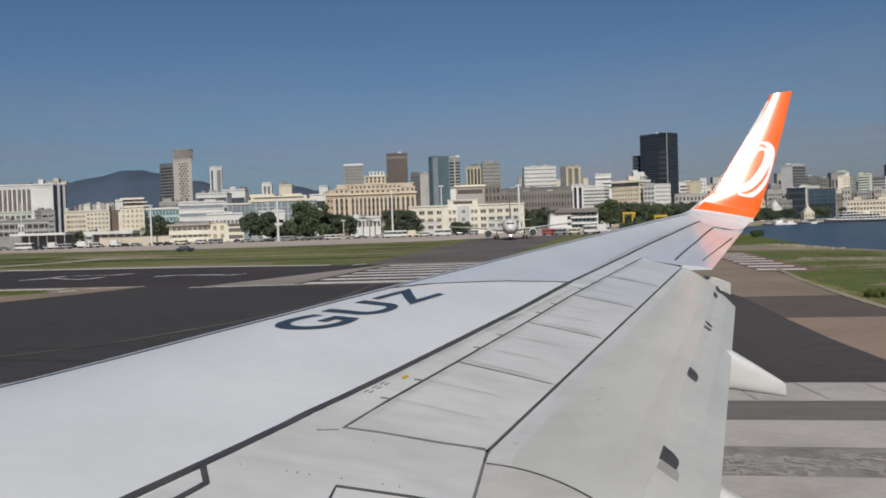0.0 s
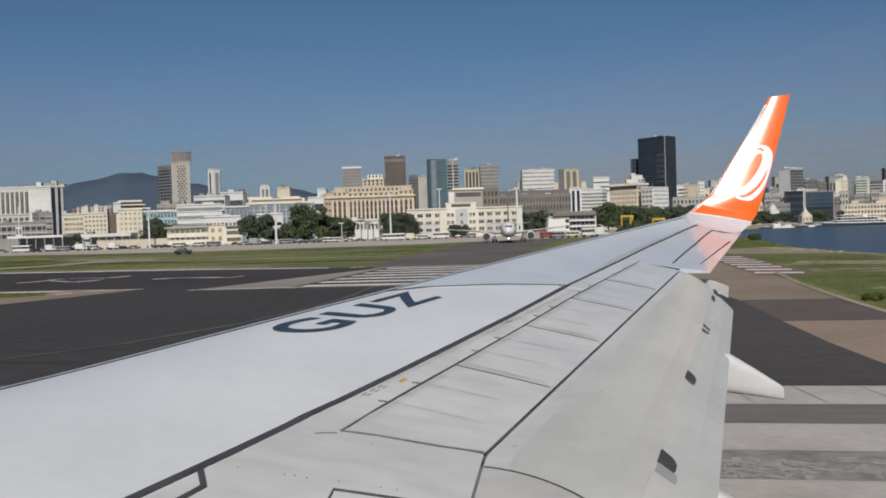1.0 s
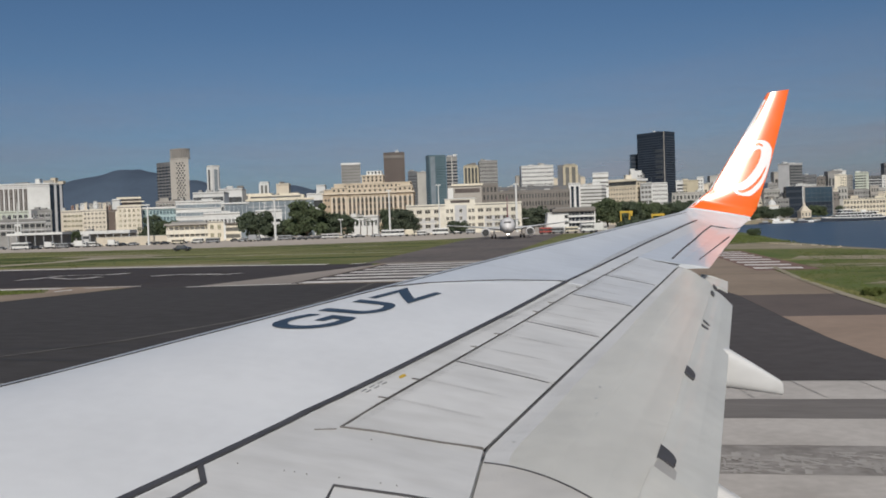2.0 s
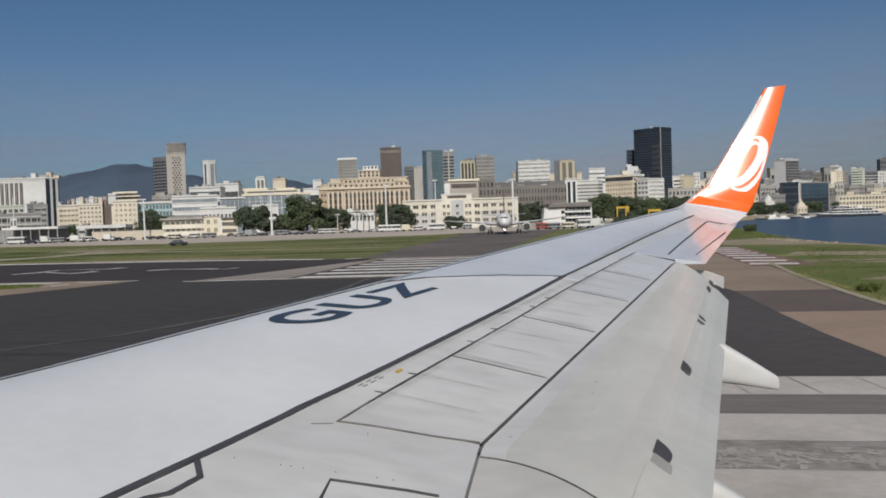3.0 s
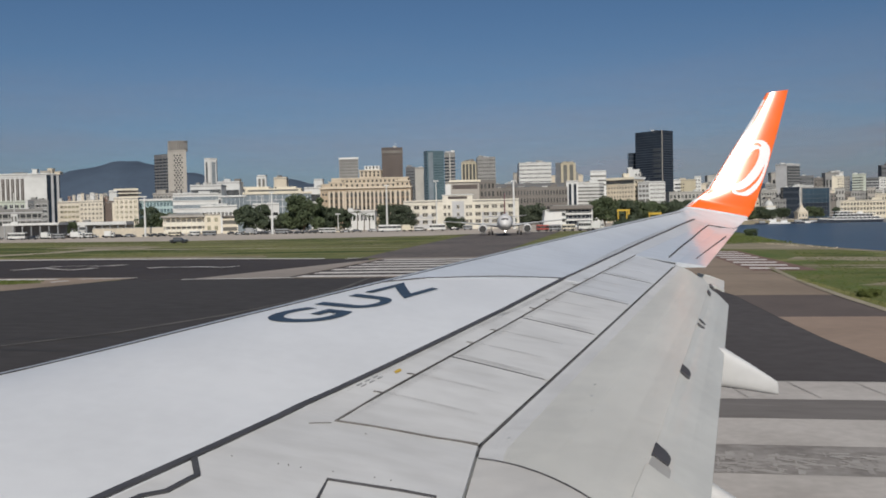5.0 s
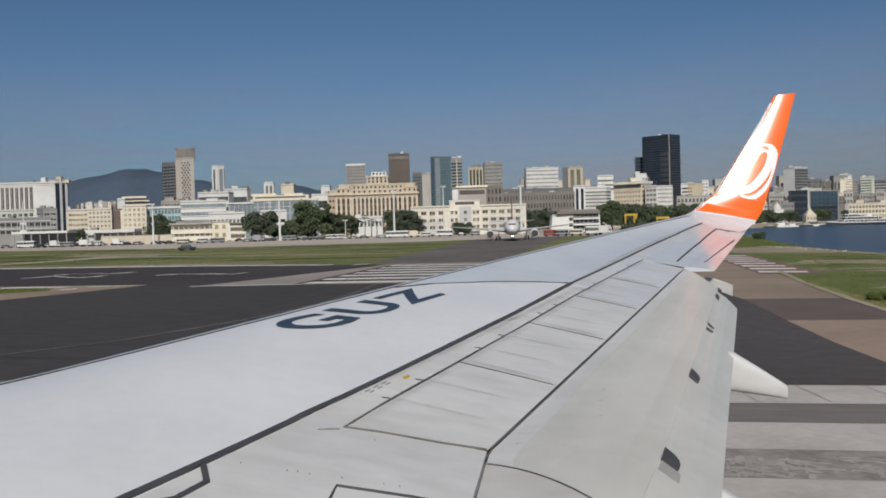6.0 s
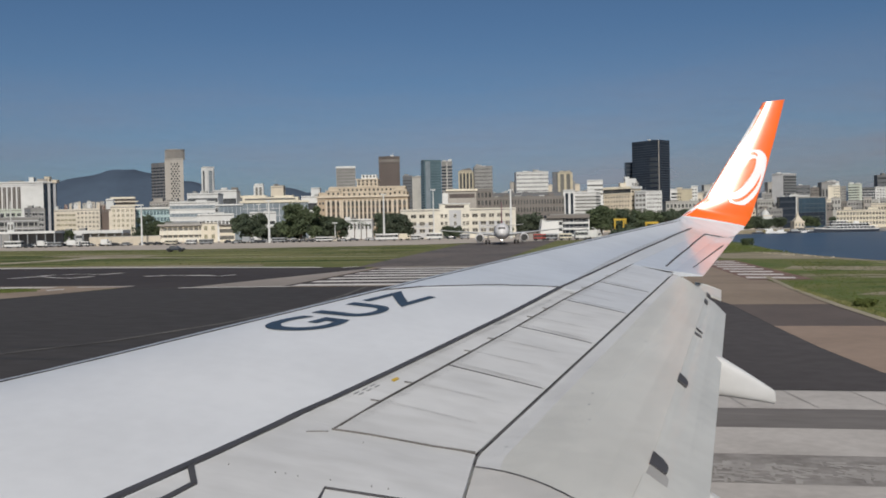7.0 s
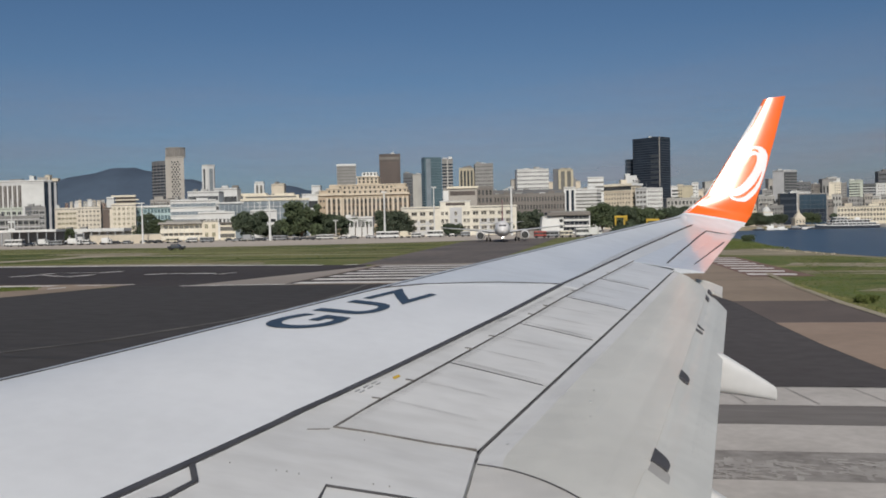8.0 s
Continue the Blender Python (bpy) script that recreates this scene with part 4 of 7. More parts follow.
marks("runway_edge_line", [(-31.0, 62.3), (-22.4, 62.9), (-22.4, 63.5), (-31.0, 62.9)], 0.036, "marking_white", "white runway edge line")
marks("concrete_wedge", rect(-23.6, 4.6, 93.3, 96.4), 0.030, "wedge_concrete", "pale concrete beyond the threshold stripes")
marks("runway_edge_line", [(-41.0, 61.0), (-40.4, 60.3), (-39.9, 61.8), (-40.5, 62.5)], 0.042, "marking_white", "white runway edge line")
marks("taxi_line", [(-28.0, 95.6), (-26.8, 97.0), (-26.6, 98.6), (-28.0, 97.2)], 0.040, "marking_white", "short white bar at the taxiway edge")
marks("concrete_wedge", [(-30.5, 62.9), (-23.2, 63.5), (-23.6, 92), (-24.3, 92)], 0.030, "wedge_concrete", "pale concrete threshold strip")
marks("grass_edge_kerb", [(12.5, 70.5), (11.6, 58), (11.2, 45), (11.3, 20), (11.72, 20), (11.62, 45), (12.0, 58), (12.9, 70.5)], 0.040, "road_tan", "pale worn concrete edge strip")
curve = [(-26, 20.0), (-20.4, 27.3), (-18.2, 31.0), (-16.4, 37.5), (-15.4, 46.0), (-15.6, 54.0), (-16.4, 62.5)]
marks("taxi_line", [(x - 0.15, y) for x, y in curve] + [(x + 0.15, y) for x, y in curve[::-1]], 0.036, "marking_yellow", "faded yellow taxi line")
marks("taxi_line", [(-21.4, 97.5), (-21.1, 97.5), (-20.6, 290), (-20.9, 290)], 0.036, "marking_yellow", "faded yellow taxi line")

for v, u1, th in ((109.0, -82, 3.6), (118, -60, 0.8), (131, -33, 1.2), (171, -40, 1.6), (188, -33, 1.0), (226, -33, 2.4), (252, -60, 1.6), (272, -33, 3.0)):
    sheet("grass_strip", rect(-900, u1, v, v + th), 0.016, "dry_grass", "strip of dry yellow grass", "grass")
for pts in ([(16.2, 82), (22, 78), (40, 76), (60, 82), (60, 86), (40, 81), (26, 84), (18, 87)], [(19, 60), (30, 58), (32, 62), (22, 63)], [(26, 92), (48, 88), (52, 91), (30, 95)], [(15.2, 69), (22, 67), (27, 70), (20, 72.5), (15.6, 73.5)], [(14, 52), (19, 50), (21, 52), (16, 54)]):
    sheet("bare_soil", pts, 0.018, "dirt", "patch of bare soil in the grass", "soil")



def patches(name, count, span_u, span_v, size_u, size_v, z, material, label, seed):
    """Many irregular patches of one kind of ground, long in the mowing direction."""
    q = random.Random(seed)
    verts, faces = [], []
    for _ in range(count):
        cu, cv = q.uniform(*span_u), q.uniform(*span_v)
        a, b = q.uniform(*size_u), q.uniform(*size_v)
        n, i = 14, len(verts)
        for k in range(n):
            t = 2 * math.pi * k / n
            r = q.uniform(0.7, 1.25)
            verts.append((cu + a * r * math.cos(t), cv + b * r * math.sin(t), z + 0.0004 * (len(faces) % 9)))
        faces.append(tuple(range(i, i + n)))
    me = bpy.data.meshes.new("mesh")
    me.from_pydata(verts, [], faces)
    me.materials.append(MATS[material])
    return tagged(new(name, me), label, "grass", kind="stuff")


patches("grass_patches", 170, (-330, -38), (109, 290), (5, 34), (0.6, 3.4), 0.006, "dry_grass", "dry yellow patches in mown grass", 3)
patches("grass_patches", 150, (-330, -38), (109, 290), (5, 30), (0.6, 3.2), 0.011, "grass_deep", "deep green patches in mown grass", 4)
patches("soil_patches", 46, (-330, -38), (109, 285), (3, 16), (0.5, 2.0), 0.0155, "dirt", "bare earth patches in mown grass", 8)
patches("soil_patches", 26, (17, 75), (36, 98), (0.5, 2.6), (0.2, 0.8), 0.0205, "dirt", "bare earth patches beside the runway", 9)
patches("grass_patches", 60, (17, 75), (36, 98), (1.0, 5.0), (0.4, 1.4), 0.0125, "dry_grass", "dry yellow patches beside the runway", 5)
patches("grass_patches", 70, (17, 75), (36, 98), (1.0, 5.0), (0.4, 1.5), 0.0165, "grass_deep", "deep green patches beside the runway", 6)
sheet("grass_spit", [(14, 127.2), (17.4, 128.3), (22.0, 133), (25.4, 131.3), (26.2, 138.4), (29.4, 174.6), (31.2, 198), (32.5, 245), (14, 245), (13, 150)], 0.022, "grass_lush", "green grass at the water's edge", "grass")
patches("grass_patches", 26, (-11, 8), (125, 280), (3, 6), (1.0, 4.0), 0.007, "dry_grass", "dry yellow patches beside the taxiway", 7)


def tufts(name, count, place, height, material, label, seed):
    """Clumps of grass blades, each a few bent triangles."""
    q = random.Random(seed)
    verts, faces = [], []
    while len(faces) < count * 4:
        x, y = place(q)
        for _ in range(4):
            h, a = q.uniform(0.5, 1.0) * height, q.uniform(0, 6.28)
            w, lean = h * 0.35, q.uniform(-0.6, 0.6) * h
            bx, by = x + q.uniform(-1, 1) * height, y + q.uniform(-1, 1) * height
            i = len(verts)
            verts += [(bx - w * math.cos(a), by - w * math.sin(a), 0.0), (bx + w * math.cos(a), by + w * math.sin(a), 0.0), (bx + lean * math.sin(a), by - lean * math.cos(a), h)]
            faces.append((i, i + 1, i + 2))
    me = bpy.data.meshes.new("mesh")
    me.from_pydata(verts, [], faces)
    me.materials.append(MATS[material])
    return tagged(new(name, me), label, "grass", kind="stuff")


def verge_spot(q):
    v = 24 + 74 * q.random() ** 1.2
    edge = 11.9 if v < 58 else 12.2 + (v - 58) * 0.13
    return edge + 26 * q.random() ** 1.6 + (2.6 if v > 64 else 0), v


tufts("grass_tufts", 6000, verge_spot, 0.085, "tuft_green", "green grass tufts beside the runway", 41)
tufts("grass_tufts", 900, lambda q: (11.75 + 0.5 * q.random(), q.uniform(22, 57)), 0.10, "dry_grass", "dry grass tufts along the runway edge", 42)
tufts("grass_tufts", 1400, lambda q: (q.uniform(15, 27), q.uniform(132, 190)), 0.20, "tuft_green", "green grass tufts at the water's edge", 43)
tufts("grass_tufts", 700, lambda q: (q.uniform(-58, -42.2), q.uniform(58.6, 62.0)), 0.22, "tuft_green", "green grass tufts between the taxiways", 44)
for k, (kind, count, tall) in enumerate((("grass_deep", 900, 0.13), ("dry_grass", 900, 0.12), ("tuft_green", 500, 0.12))):
    tufts("grass_tufts", count, lambda q: (-38 - 170 * q.random(), 110 + 125 * q.random() ** 1.3), tall, kind, "uneven grass tufts on the airfield strip", 46 + k)
verts, faces = [], []
q = random.Random(45)
for k in range(60):
    t = q.random()
    x, y, r = 23 + 4 * t + q.uniform(-1.5, 0.3), 131 - 26 * t + q.uniform(-2, 1), q.uniform(0.04, 0.20)
    i = len(verts)
    ringp = [(x + r * q.uniform(0.8, 1.3) * math.cos(a), y + r * q.uniform(0.8, 1.3) * math.sin(a)) for a in (0.3, 1.4, 2.4, 3.5, 4.6, 5.6)]
    verts += [(a, b, -0.02) for a, b in ringp] + [(x + (a - x) * 0.6, y + (b - y) * 0.6, r * q.uniform(0.5, 0.9)) for a, b in ringp]
    faces += [(i + j, i + (j + 1) % 6, i + 6 + (j + 1) % 6, i + 6 + j) for j in range(6)] + [tuple(range(i + 6, i + 12))]
me = bpy.data.meshes.new("mesh")
me.from_pydata(verts, [], faces)
me.materials.append(MATS["road_tan"])
tagged(new("rocks", me), "pale rocks along the earth bank", "rock", kind="stuff")
q = random.Random(9)
for k in range(10):
    v, u0 = q.uniform(72, 97), q.uniform(-190, -60)
    marks("tyre_mark", [(u0, v), (u0 + q.uniform(40, 120), v + q.uniform(-0.6, 0.6)), (u0 + 40, v + 0.5)], 0.0245 + 0.0005 * k, "tyre_rubber", "dark rubber streak on the runway")
for k in range(2):
    v, u0 = q.uniform(25, 60), q.uniform(-60, -25)
    d = q.uniform(-5, 5)
    marks("tyre_mark", [(u0, v), (u0 + 30, v + d), (u0 + 30, v + d + 0.28), (u0, v + 0.28)], 0.0225 + 0.0005 * k, "tyre_rubber", "dark rubber streak on the asphalt")

# remains of scrubbed paint between the near stripes
q = random.Random(31)
verts, faces = [], []
for k in range(1500):
    u, v = -1 + 22 * q.random() ** 1.2, q.uniform(14.15, 15.75)
    if noise.noise(Vector((u * 0.55, v * 1.3, 4.0))) < -0.05:
        continue
    a, b, turn = q.uniform(0.03, 0.26), q.uniform(0.012, 0.07), q.choice((0.0, 0.1, -0.5, -0.7, -0.6, 1.5))
    c, d = math.cos(turn), math.sin(turn)
    i, z = len(verts), 0.0340 + 0.000004 * k
    verts += [(u + x * c - y * d, min(max(v + x * d + y * c, 14.12), 15.86), z) for x, y in ((-a, -b * 0.6), (a * 0.7, -b), (a, b * 0.7), (-a * 0.8, b))]
    faces.append((i, i + 1, i + 2, i + 3))
me = bpy.data.meshes.new("mesh")
me.from_pydata(verts, [], faces)
me.materials.append(MATS["keys_pale"])
tagged(new("paint_flakes", me), "flaking remains of pale paint on the runway", "marking", kind="stuff")
# expansion joints across the near pale runway
for u in (2.8, 4.3, 5.8, 7.3, 8.8):
    marks("expansion_joint", [(u, 22.0), (u + 0.02, 22.0), (u + 0.36, 20.0), (u + 0.34, 20.0)], 0.0430, "keys_dark", "thin dark joint across the runway")

# ---- city ----
WINDOW_MESH = {}


def window_mesh(w, h, sill="white_paint"):
    key = (round(w, 1), round(h, 1), sill)
    if key not in WINDOW_MESH:
        bm = bmesh.new()
        box(bm, -w / 2, w / 2, -0.06, 0.12, 0, h, 0)
        box(bm, -w / 2 - 0.15, w / 2 + 0.15, -0.30, 0.1, -0.22, 0, 1)
        box(bm, -0.06, 0.06, -0.10, 0.0, 0, h, 1)
        WINDOW_MESH[key] = finish(bm, ["window_dark", sill])
    return WINDOW_MESH[key]


GLASSY = {"dark_glass": "dark_spandrel", "teal_glass": "teal_spandrel", "brown_glass": "brown_spandrel", "pale_glass": "white_paint", "bay_glass": "bay_spandrel"}


def kind_of(label):
    for word, name in (("skyscraper", "skyscraper"), ("tower", "tower"), ("apartment", "apartment_building"), ("warehouse", "warehouse"), ("hall", "hall"), ("house", "house"), ("shed", "shed"), ("hangar", "hangar")):
        if word in label:
            return name
    return "office_building"


def building(label, right, ahead, w, h, d, wall, rows=0, cols=0, bands=0, fins=0, crown=0, joint=0, turn=0, foot=0.0, pane=(0.55, 0.52), stagger=0, drum=0, open_front=0):
    """A city block: walls, flat roof with a parapet, storeys of windows, ribbon windows or piers."""
    b = empty(kind_of(label), plan(right, ahead, 0.0, turn), label, "building")
    glassy = wall in GLASSY
    part("wall", boxes((-w / 2, w / 2, 0, d, foot, h - 0.01)), wall, b)
    rim = 0.9
    part("roof", boxes((-w / 2 - 0.25, w / 2 + 0.25, -0.25, d + 0.25, h - 0.35, h + 0.05)), "roof_grey" if not glassy else wall, b)
    bm = bmesh.new()
    loft(bm, [[(-w / 2 + k, -0.1 + k, z), (w / 2 - k, -0.1 + k, z), (w / 2 - k, d - k, z), (-w / 2 + k, d - k, z)] for k, z in ((0, h + 0.05), (0, h + rim), (0.3, h + rim), (0.3, h + 0.06))], caps=False)
    part("parapet", bm, wall, b)
    low = min(h * 0.35, 6.0) if h < 25 else h * 0.12
    if rows:
        fh, fw = (h - low - 0.8) / rows, w / cols
        me = window_mesh(fw * pane[0], fh * pane[1], wall)
        for i in range(rows):
            for j in range(cols):
                o = part("window", me, None, b)
                o.location = (-w / 2 + fw * (j + 0.5 + (0.22 if i % 2 else -0.22) * stagger), 0, low + fh * (i + 0.3))
    if bands:
        fh = (h - low - 0.4) / bands
        strip = finish(boxes((-w / 2 + 0.35, w / 2 - 0.35, -0.09, 0.1, 0, fh * ((0.62 if open_front else 0.40) if not glassy else 0.34))), GLASSY.get(wall, "window_dark"))
        ledge = finish(boxes((-w / 2 - 0.3, w / 2 + 0.3, -0.45, 0.1, -0.35, 0)), wall if not glassy else GLASSY[wall])
        for i in range(bands):
            o = part("window_band" if not glassy else "spandrel", strip, None, b)
            o.location.z = low + fh * (i + 0.28)
            if not glassy:
                o = part("ledge", ledge, None, b)
                o.location.z = low + fh * (i + 0.24)
    if fins:
        if not bands and not glassy:
            part("glazing", boxes((-w / 2 + 0.8, w / 2 - 0.8, -0.07, 0.1, low, h - 2.2)), "window_dark" if h > 35 and w > 15 else "glazing_mid", b)
        pier = finish(boxes((-w / fins * 0.19, w / fins * 0.19, -0.55, 0.1, 0, h - low - 0.6)), "white_paint" if glassy else wall)
        for i in range(fins + 1):
            o = part("pier", pier, None, b)
            o.location = (-w / 2 + w * i / fins, 0, low)
    if drum:
        bm = bmesh.new()
        loft(bm, [ring((0, d / 2, z), (1, 0, 0), (0, 1, 0), w * 0.47, d * 0.42, 32) for z in (h + 0.05, h + crown)])
        part("plant_room", bm, "stone_brown", b, "", True)
        fin = finish(boxes((-0.2, 0.2, -0.3, 0.3, 0, crown - 0.4)), "grey_concrete")
        for k in range(14):
            t = math.pi * (1 + k / 13)
            part("pier", fin, None, b).location = (w * 0.47 * math.cos(t), d / 2 + d * 0.42 * math.sin(t), h + 0.05)
    elif crown:
        part("plant_room", boxes((-w / 2 + 0.6, w / 2 - 0.6, 0.8, d - 0.8, h + 0.05, h + crown)), "stone_brown" if not glassy else wall, b)
    elif w > 9:
        q = random.Random(label)
        for _ in range(q.randint(2, 4) + int(w / 14)):
            cx, cw, ch = q.uniform(-w * 0.42, w * 0.42), q.uniform(1.0, 3.4) * (1 + h / 90), q.uniform(0.9, 2.1) * (1 + h / 90)
            dd = min(d * 0.3, 4)
            part("plant_room", boxes((cx - cw / 2, cx + cw / 2, dd, dd + max(0.5, min(3, d - dd - 0.4)), h + 0.05, h + ch)), q.choice(("grey_render", "white_paint", "stone_brown", "grey_concrete")), b)
        if q.random() < 0.6:
            ax = q.uniform(-w * 0.3, w * 0.3)
            part("antenna", tube(bmesh.new(), (ax, d * 0.4, h + 0.05), (ax, d * 0.4, h + q.uniform(4, 8)), 0.14, 0.06, 6), "grey_paint", b)
    if joint:
        part("joint", boxes((w * 0.21, w * 0.235, -0.3, 0.1, low, h + 0.8)), "grey_render", b)
        for k in range(1, 4):
            part("joint", boxes((-w / 2, w / 2, -0.12, 0.1, h * k / 4, h * k / 4 + 2.2)), "dark_glass", b)
    return b


building("white terraced building with roof plant", -158.7, 600, 21.0, 31.2, 14.1, "white_paint", bands=4)
building("white rounded roof block", -153.3, 640, 16.8, 35.0, 12.3, "white_paint", bands=2)
building("small white rooftop tower", -153.1, 760, 7.0, 45.8, 5.9, "white_paint", fins=2)
building("small beige rooftop tower", -137.3, 760, 10.8, 43.5, 10.0, "cream_render", rows=1, cols=3)
building("pale beige block behind the palace", -113.0, 820, 8.1, 44.6, 10.0, "white_paint")
building("yellow beige residential tower", 31.6, 1000, 15.4, 69.7, 20.0, "yellow_render", fins=4)
building("grey brown office tower", 51.3, 1000, 20.5, 74.2, 26.0, "grey_concrete", rows=16, cols=10, pane=(0.5, 0.45))
building("grey brown ministry block with tall windows", 58.8, 640, 64.0, 26.3, 24.0, "stone_brown", rows=4, cols=30, pane=(0.45, 0.55))
building("dark roof storey of a ministry block", 63.0, 650, 53.7, 29.5, 14.0, "dark_grey_render", rows=1, cols=16)
building("white slab tower with fine window grid", 116.8, 1100, 39.6, 73.3, 26.0, "white_paint", rows=13, cols=18, pane=(0.6, 0.4))
# the yellow tower's left face is a dark box, shade in its colour
building("yellow tower with dark glass side", 151.8, 1060, 14.8, 70.3, 3, "yellow_render", fins=2)
building("dark glazed side of a yellow tower", 141.3, 1062, 8.1, 70.1, 3, "dark_grey_render")
building("dark lower neighbour of a skyscraper", 240.9, 1120, 8.5, 83.9, 6.6, "dark_glass", bands=14)
building("beige apartment block by the bay", 310.7, 900, 22.6, 31.9, 11.2, "cream_render", rows=5, cols=6)
building("low grey waterfront block", 287.6, 780, 14.5, 24.7, 6.6, "grey_render", rows=4, cols=6)
building("dark tower at the end of the skyline", 481.8, 950, 22.8, 53.2, 7.6, "dark_grey_render", bands=10)
building("low white pavilion behind palms", -46.0, 500, 17.1, 10.3, 10.0, "white_paint", rows=1, cols=8)
building("white roof houses near the bay", 339.3, 830, 16.3, 29.3, 6.7, "white_paint", rows=2, cols=5)
building("cream roof houses near the bay", 362.1, 840, 17.4, 25.3, 6.8, "cream_render", rows=2, cols=6)
building("grey waterfront block near the bay", 293.4, 760, 10.8, 19.9, 4.7, "grey_concrete", rows=3, cols=4)
building("pale waterfront block near the bay", 241.5, 700, 17.6, 15.0, 8.7, "cream_render", rows=3, cols=6)
building("beige low block between the towers", 209.2, 760, 28.8, 24.2, 12.0, "grey_render", rows=3, cols=9)
building("white low block between the towers", -110.0, 760, 13.8, 34.5, 12.0, "white_paint", bands=2)
building("white low terminal roof by the apron", -194.7, 480, 25.6, 6.6, 10.0, "white_paint", bands=1)
building("dark glazed waterfront block beside mirror glass", 296.0, 752, 13.8, 25.8, 6, "dark_glass", bands=4)



# ---- buildings with two visible faces or a front of their own ----
FRONT = {}


def block(label, front, h, wall, deep=14.0, foot=0.0, category="building", roof="roof_grey", rim=0.9):
    """A building whose front runs through plan points from its one end to the other; local axes lie on the city's grid."""
    r0, a0 = front[0]
    b = empty(kind_of(label), plan(r0, a0), label, category)
    pts = [(r - r0, a - a0) for r, a in front]
    mid = Vector((sum(r for r, _ in front), sum(a for _, a in front))).normalized() * deep
    near = min(a for _, a in front) - a0
    last, first = pts[-1], pts[0]
    pts += [(last[0] + mid.x, max(last[1], near) + mid.y), (first[0] + mid.x, max(first[1], near) + mid.y)]
    bm = bmesh.new()
    loft(bm, [[(x, y, z) for x, y in pts] for z in (foot, h - 0.02)])
    part("wall", bm, wall, b)
    bm = bmesh.new()
    cx, cy = sum(p[0] for p in pts) / len(pts), sum(p[1] for p in pts) / len(pts)
    grow = [(x + math.copysign(0.25, x - cx), y + math.copysign(0.25, y - cy)) for x, y in pts]
    loft(bm, [[(x, y, z) for x, y in grow] for z in (h - 0.35, h + 0.05)])
    part("roof", bm, roof, b)
    if rim:
        bm = bmesh.new()
        small = [(x - math.copysign(0.35, x - cx), y - math.copysign(0.35, y - cy)) for x, y in pts]
        loft(bm, [[(x, y, z) for x, y in q] for q, z in ((pts, h + 0.05), (pts, h + rim), (small, h + rim), (small, h + 0.06))], caps=False)
        part("parapet", bm, wall, b)
    FRONT[b.name] = pts
    return b


def seat(b, side):
    """Start, length and turn of one face of a block's front."""
    (x0, y0), (x1, y1) = FRONT[b.name][side], FRONT[b.name][side + 1]
    return x0, y0, math.hypot(x1 - x0, y1 - y0), math.atan2(y1 - y0, x1 - x0)


def put(name, me, b, side, along, z, label=""):
    x0, y0, _, a = seat(b, side)
    o = part(name, me, None, b, label)
    o.location, o.rotation_euler.z = (x0 + along * math.cos(a), y0 + along * math.sin(a), z), a
    return o


def panes(b, side, k0, k1, z0, z1, rows, cols, pane=(0.5, 0.5), glass="window_dark", frame_mat="white_paint", skip=(), shift=0.0):
    """Rows of windows with sill, lintel and mullion between two fractions of a face."""
    L = seat(b, side)[2]
    fw, fh = L * (k1 - k0) / cols, (z1 - z0) / rows
    w, h = fw * pane[0], fh * pane[1]
    bm = bmesh.new()
    box(bm, -w / 2, w / 2, -0.05, 0.12, 0, h, 0)
    box(bm, -w / 2 - 0.15, w / 2 + 0.15, -0.32, 0.1, -0.2, 0, 1)
    box(bm, -w / 2 - 0.1, w / 2 + 0.1, -0.22, 0.1, h, h + 0.16, 1)
    box(bm, -0.06, 0.06, -0.10, 0.0, 0, h, 1)
    me = finish(bm, [glass, frame_mat])
    for i in range(rows):
        for j in range(cols):
            if (i, j) not in skip:
                put("window", me, b, side, L * k0 + fw * (j + 0.5 + (shift if i % 2 else -shift)), z0 + fh * (i + (1 - pane[1]) / 2))


def uprights(b, side, k0, k1, z0, z1, count, share, proud, material, name):
    """Upright strips or piers, evenly spaced between two fractions of a face."""
    L = seat(b, side)[2]
    step = L * (k1 - k0) / count
    me = finish(boxes((-step * share / 2, step * share / 2, -proud, 0.12, 0, z1 - z0)), material)
    for j in range(count):
        put(name, me, b, side, L * k0 + step * (j + 0.5), z0)


def levels(b, side, k0, k1, zs, height, proud, material, name):
    """Level bands or ledges at given heights."""
    L = seat(b, side)[2]
    me = finish(boxes((L * k0, L * k1, -proud, 0.12, 0, height)), material)
    for z in zs:
        put(name, me, b, side, 0.0, z)


def on_roof(b, h, *specs):
    """Machine rooms, tanks and masts: x, y, width, depth, height, material; a width under 0.5 makes a mast."""
    for x, y, w, d, t, m in specs:
        if w < 0.5:
            part("antenna", tube(bmesh.new(), (x, y, h), (x, y, h + t), w / 2, w / 4, 6), m, b)
        else:
            part("plant_room", boxes((x - w / 2, x + w / 2, y, y + d, h + 0.05, h + t), (x - w / 2 - 0.2, x + w / 2 + 0.2, y - 0.2, y + d + 0.2, h + t, h + t + 0.25)), m, b)


def spaced(z0, z1, n):
    return [z0 + (z1 - z0) * i / n for i in range(n)]


# office slab: striped front, blank end bay, dark flank with pale piers
b = block("white office slab with dark window strips and a blank bay", [(-326, 600), (-265.6, 600), (-259.3, 606)], 41.2, "white_paint", 10)
uprights(b, 0, 0.0, 0.755, 6, 38.6, 14, 0.66, 0.06, "brown_glass", "window_strip")
uprights(b, 0, 0.0, 0.755, 6, 38.6, 14, 0.08, 0.30, "grey_render", "mullion")
levels(b, 0, 0.0, 1.0, (39.6,), 0.5, 0.3, "grey_light", "ledge")
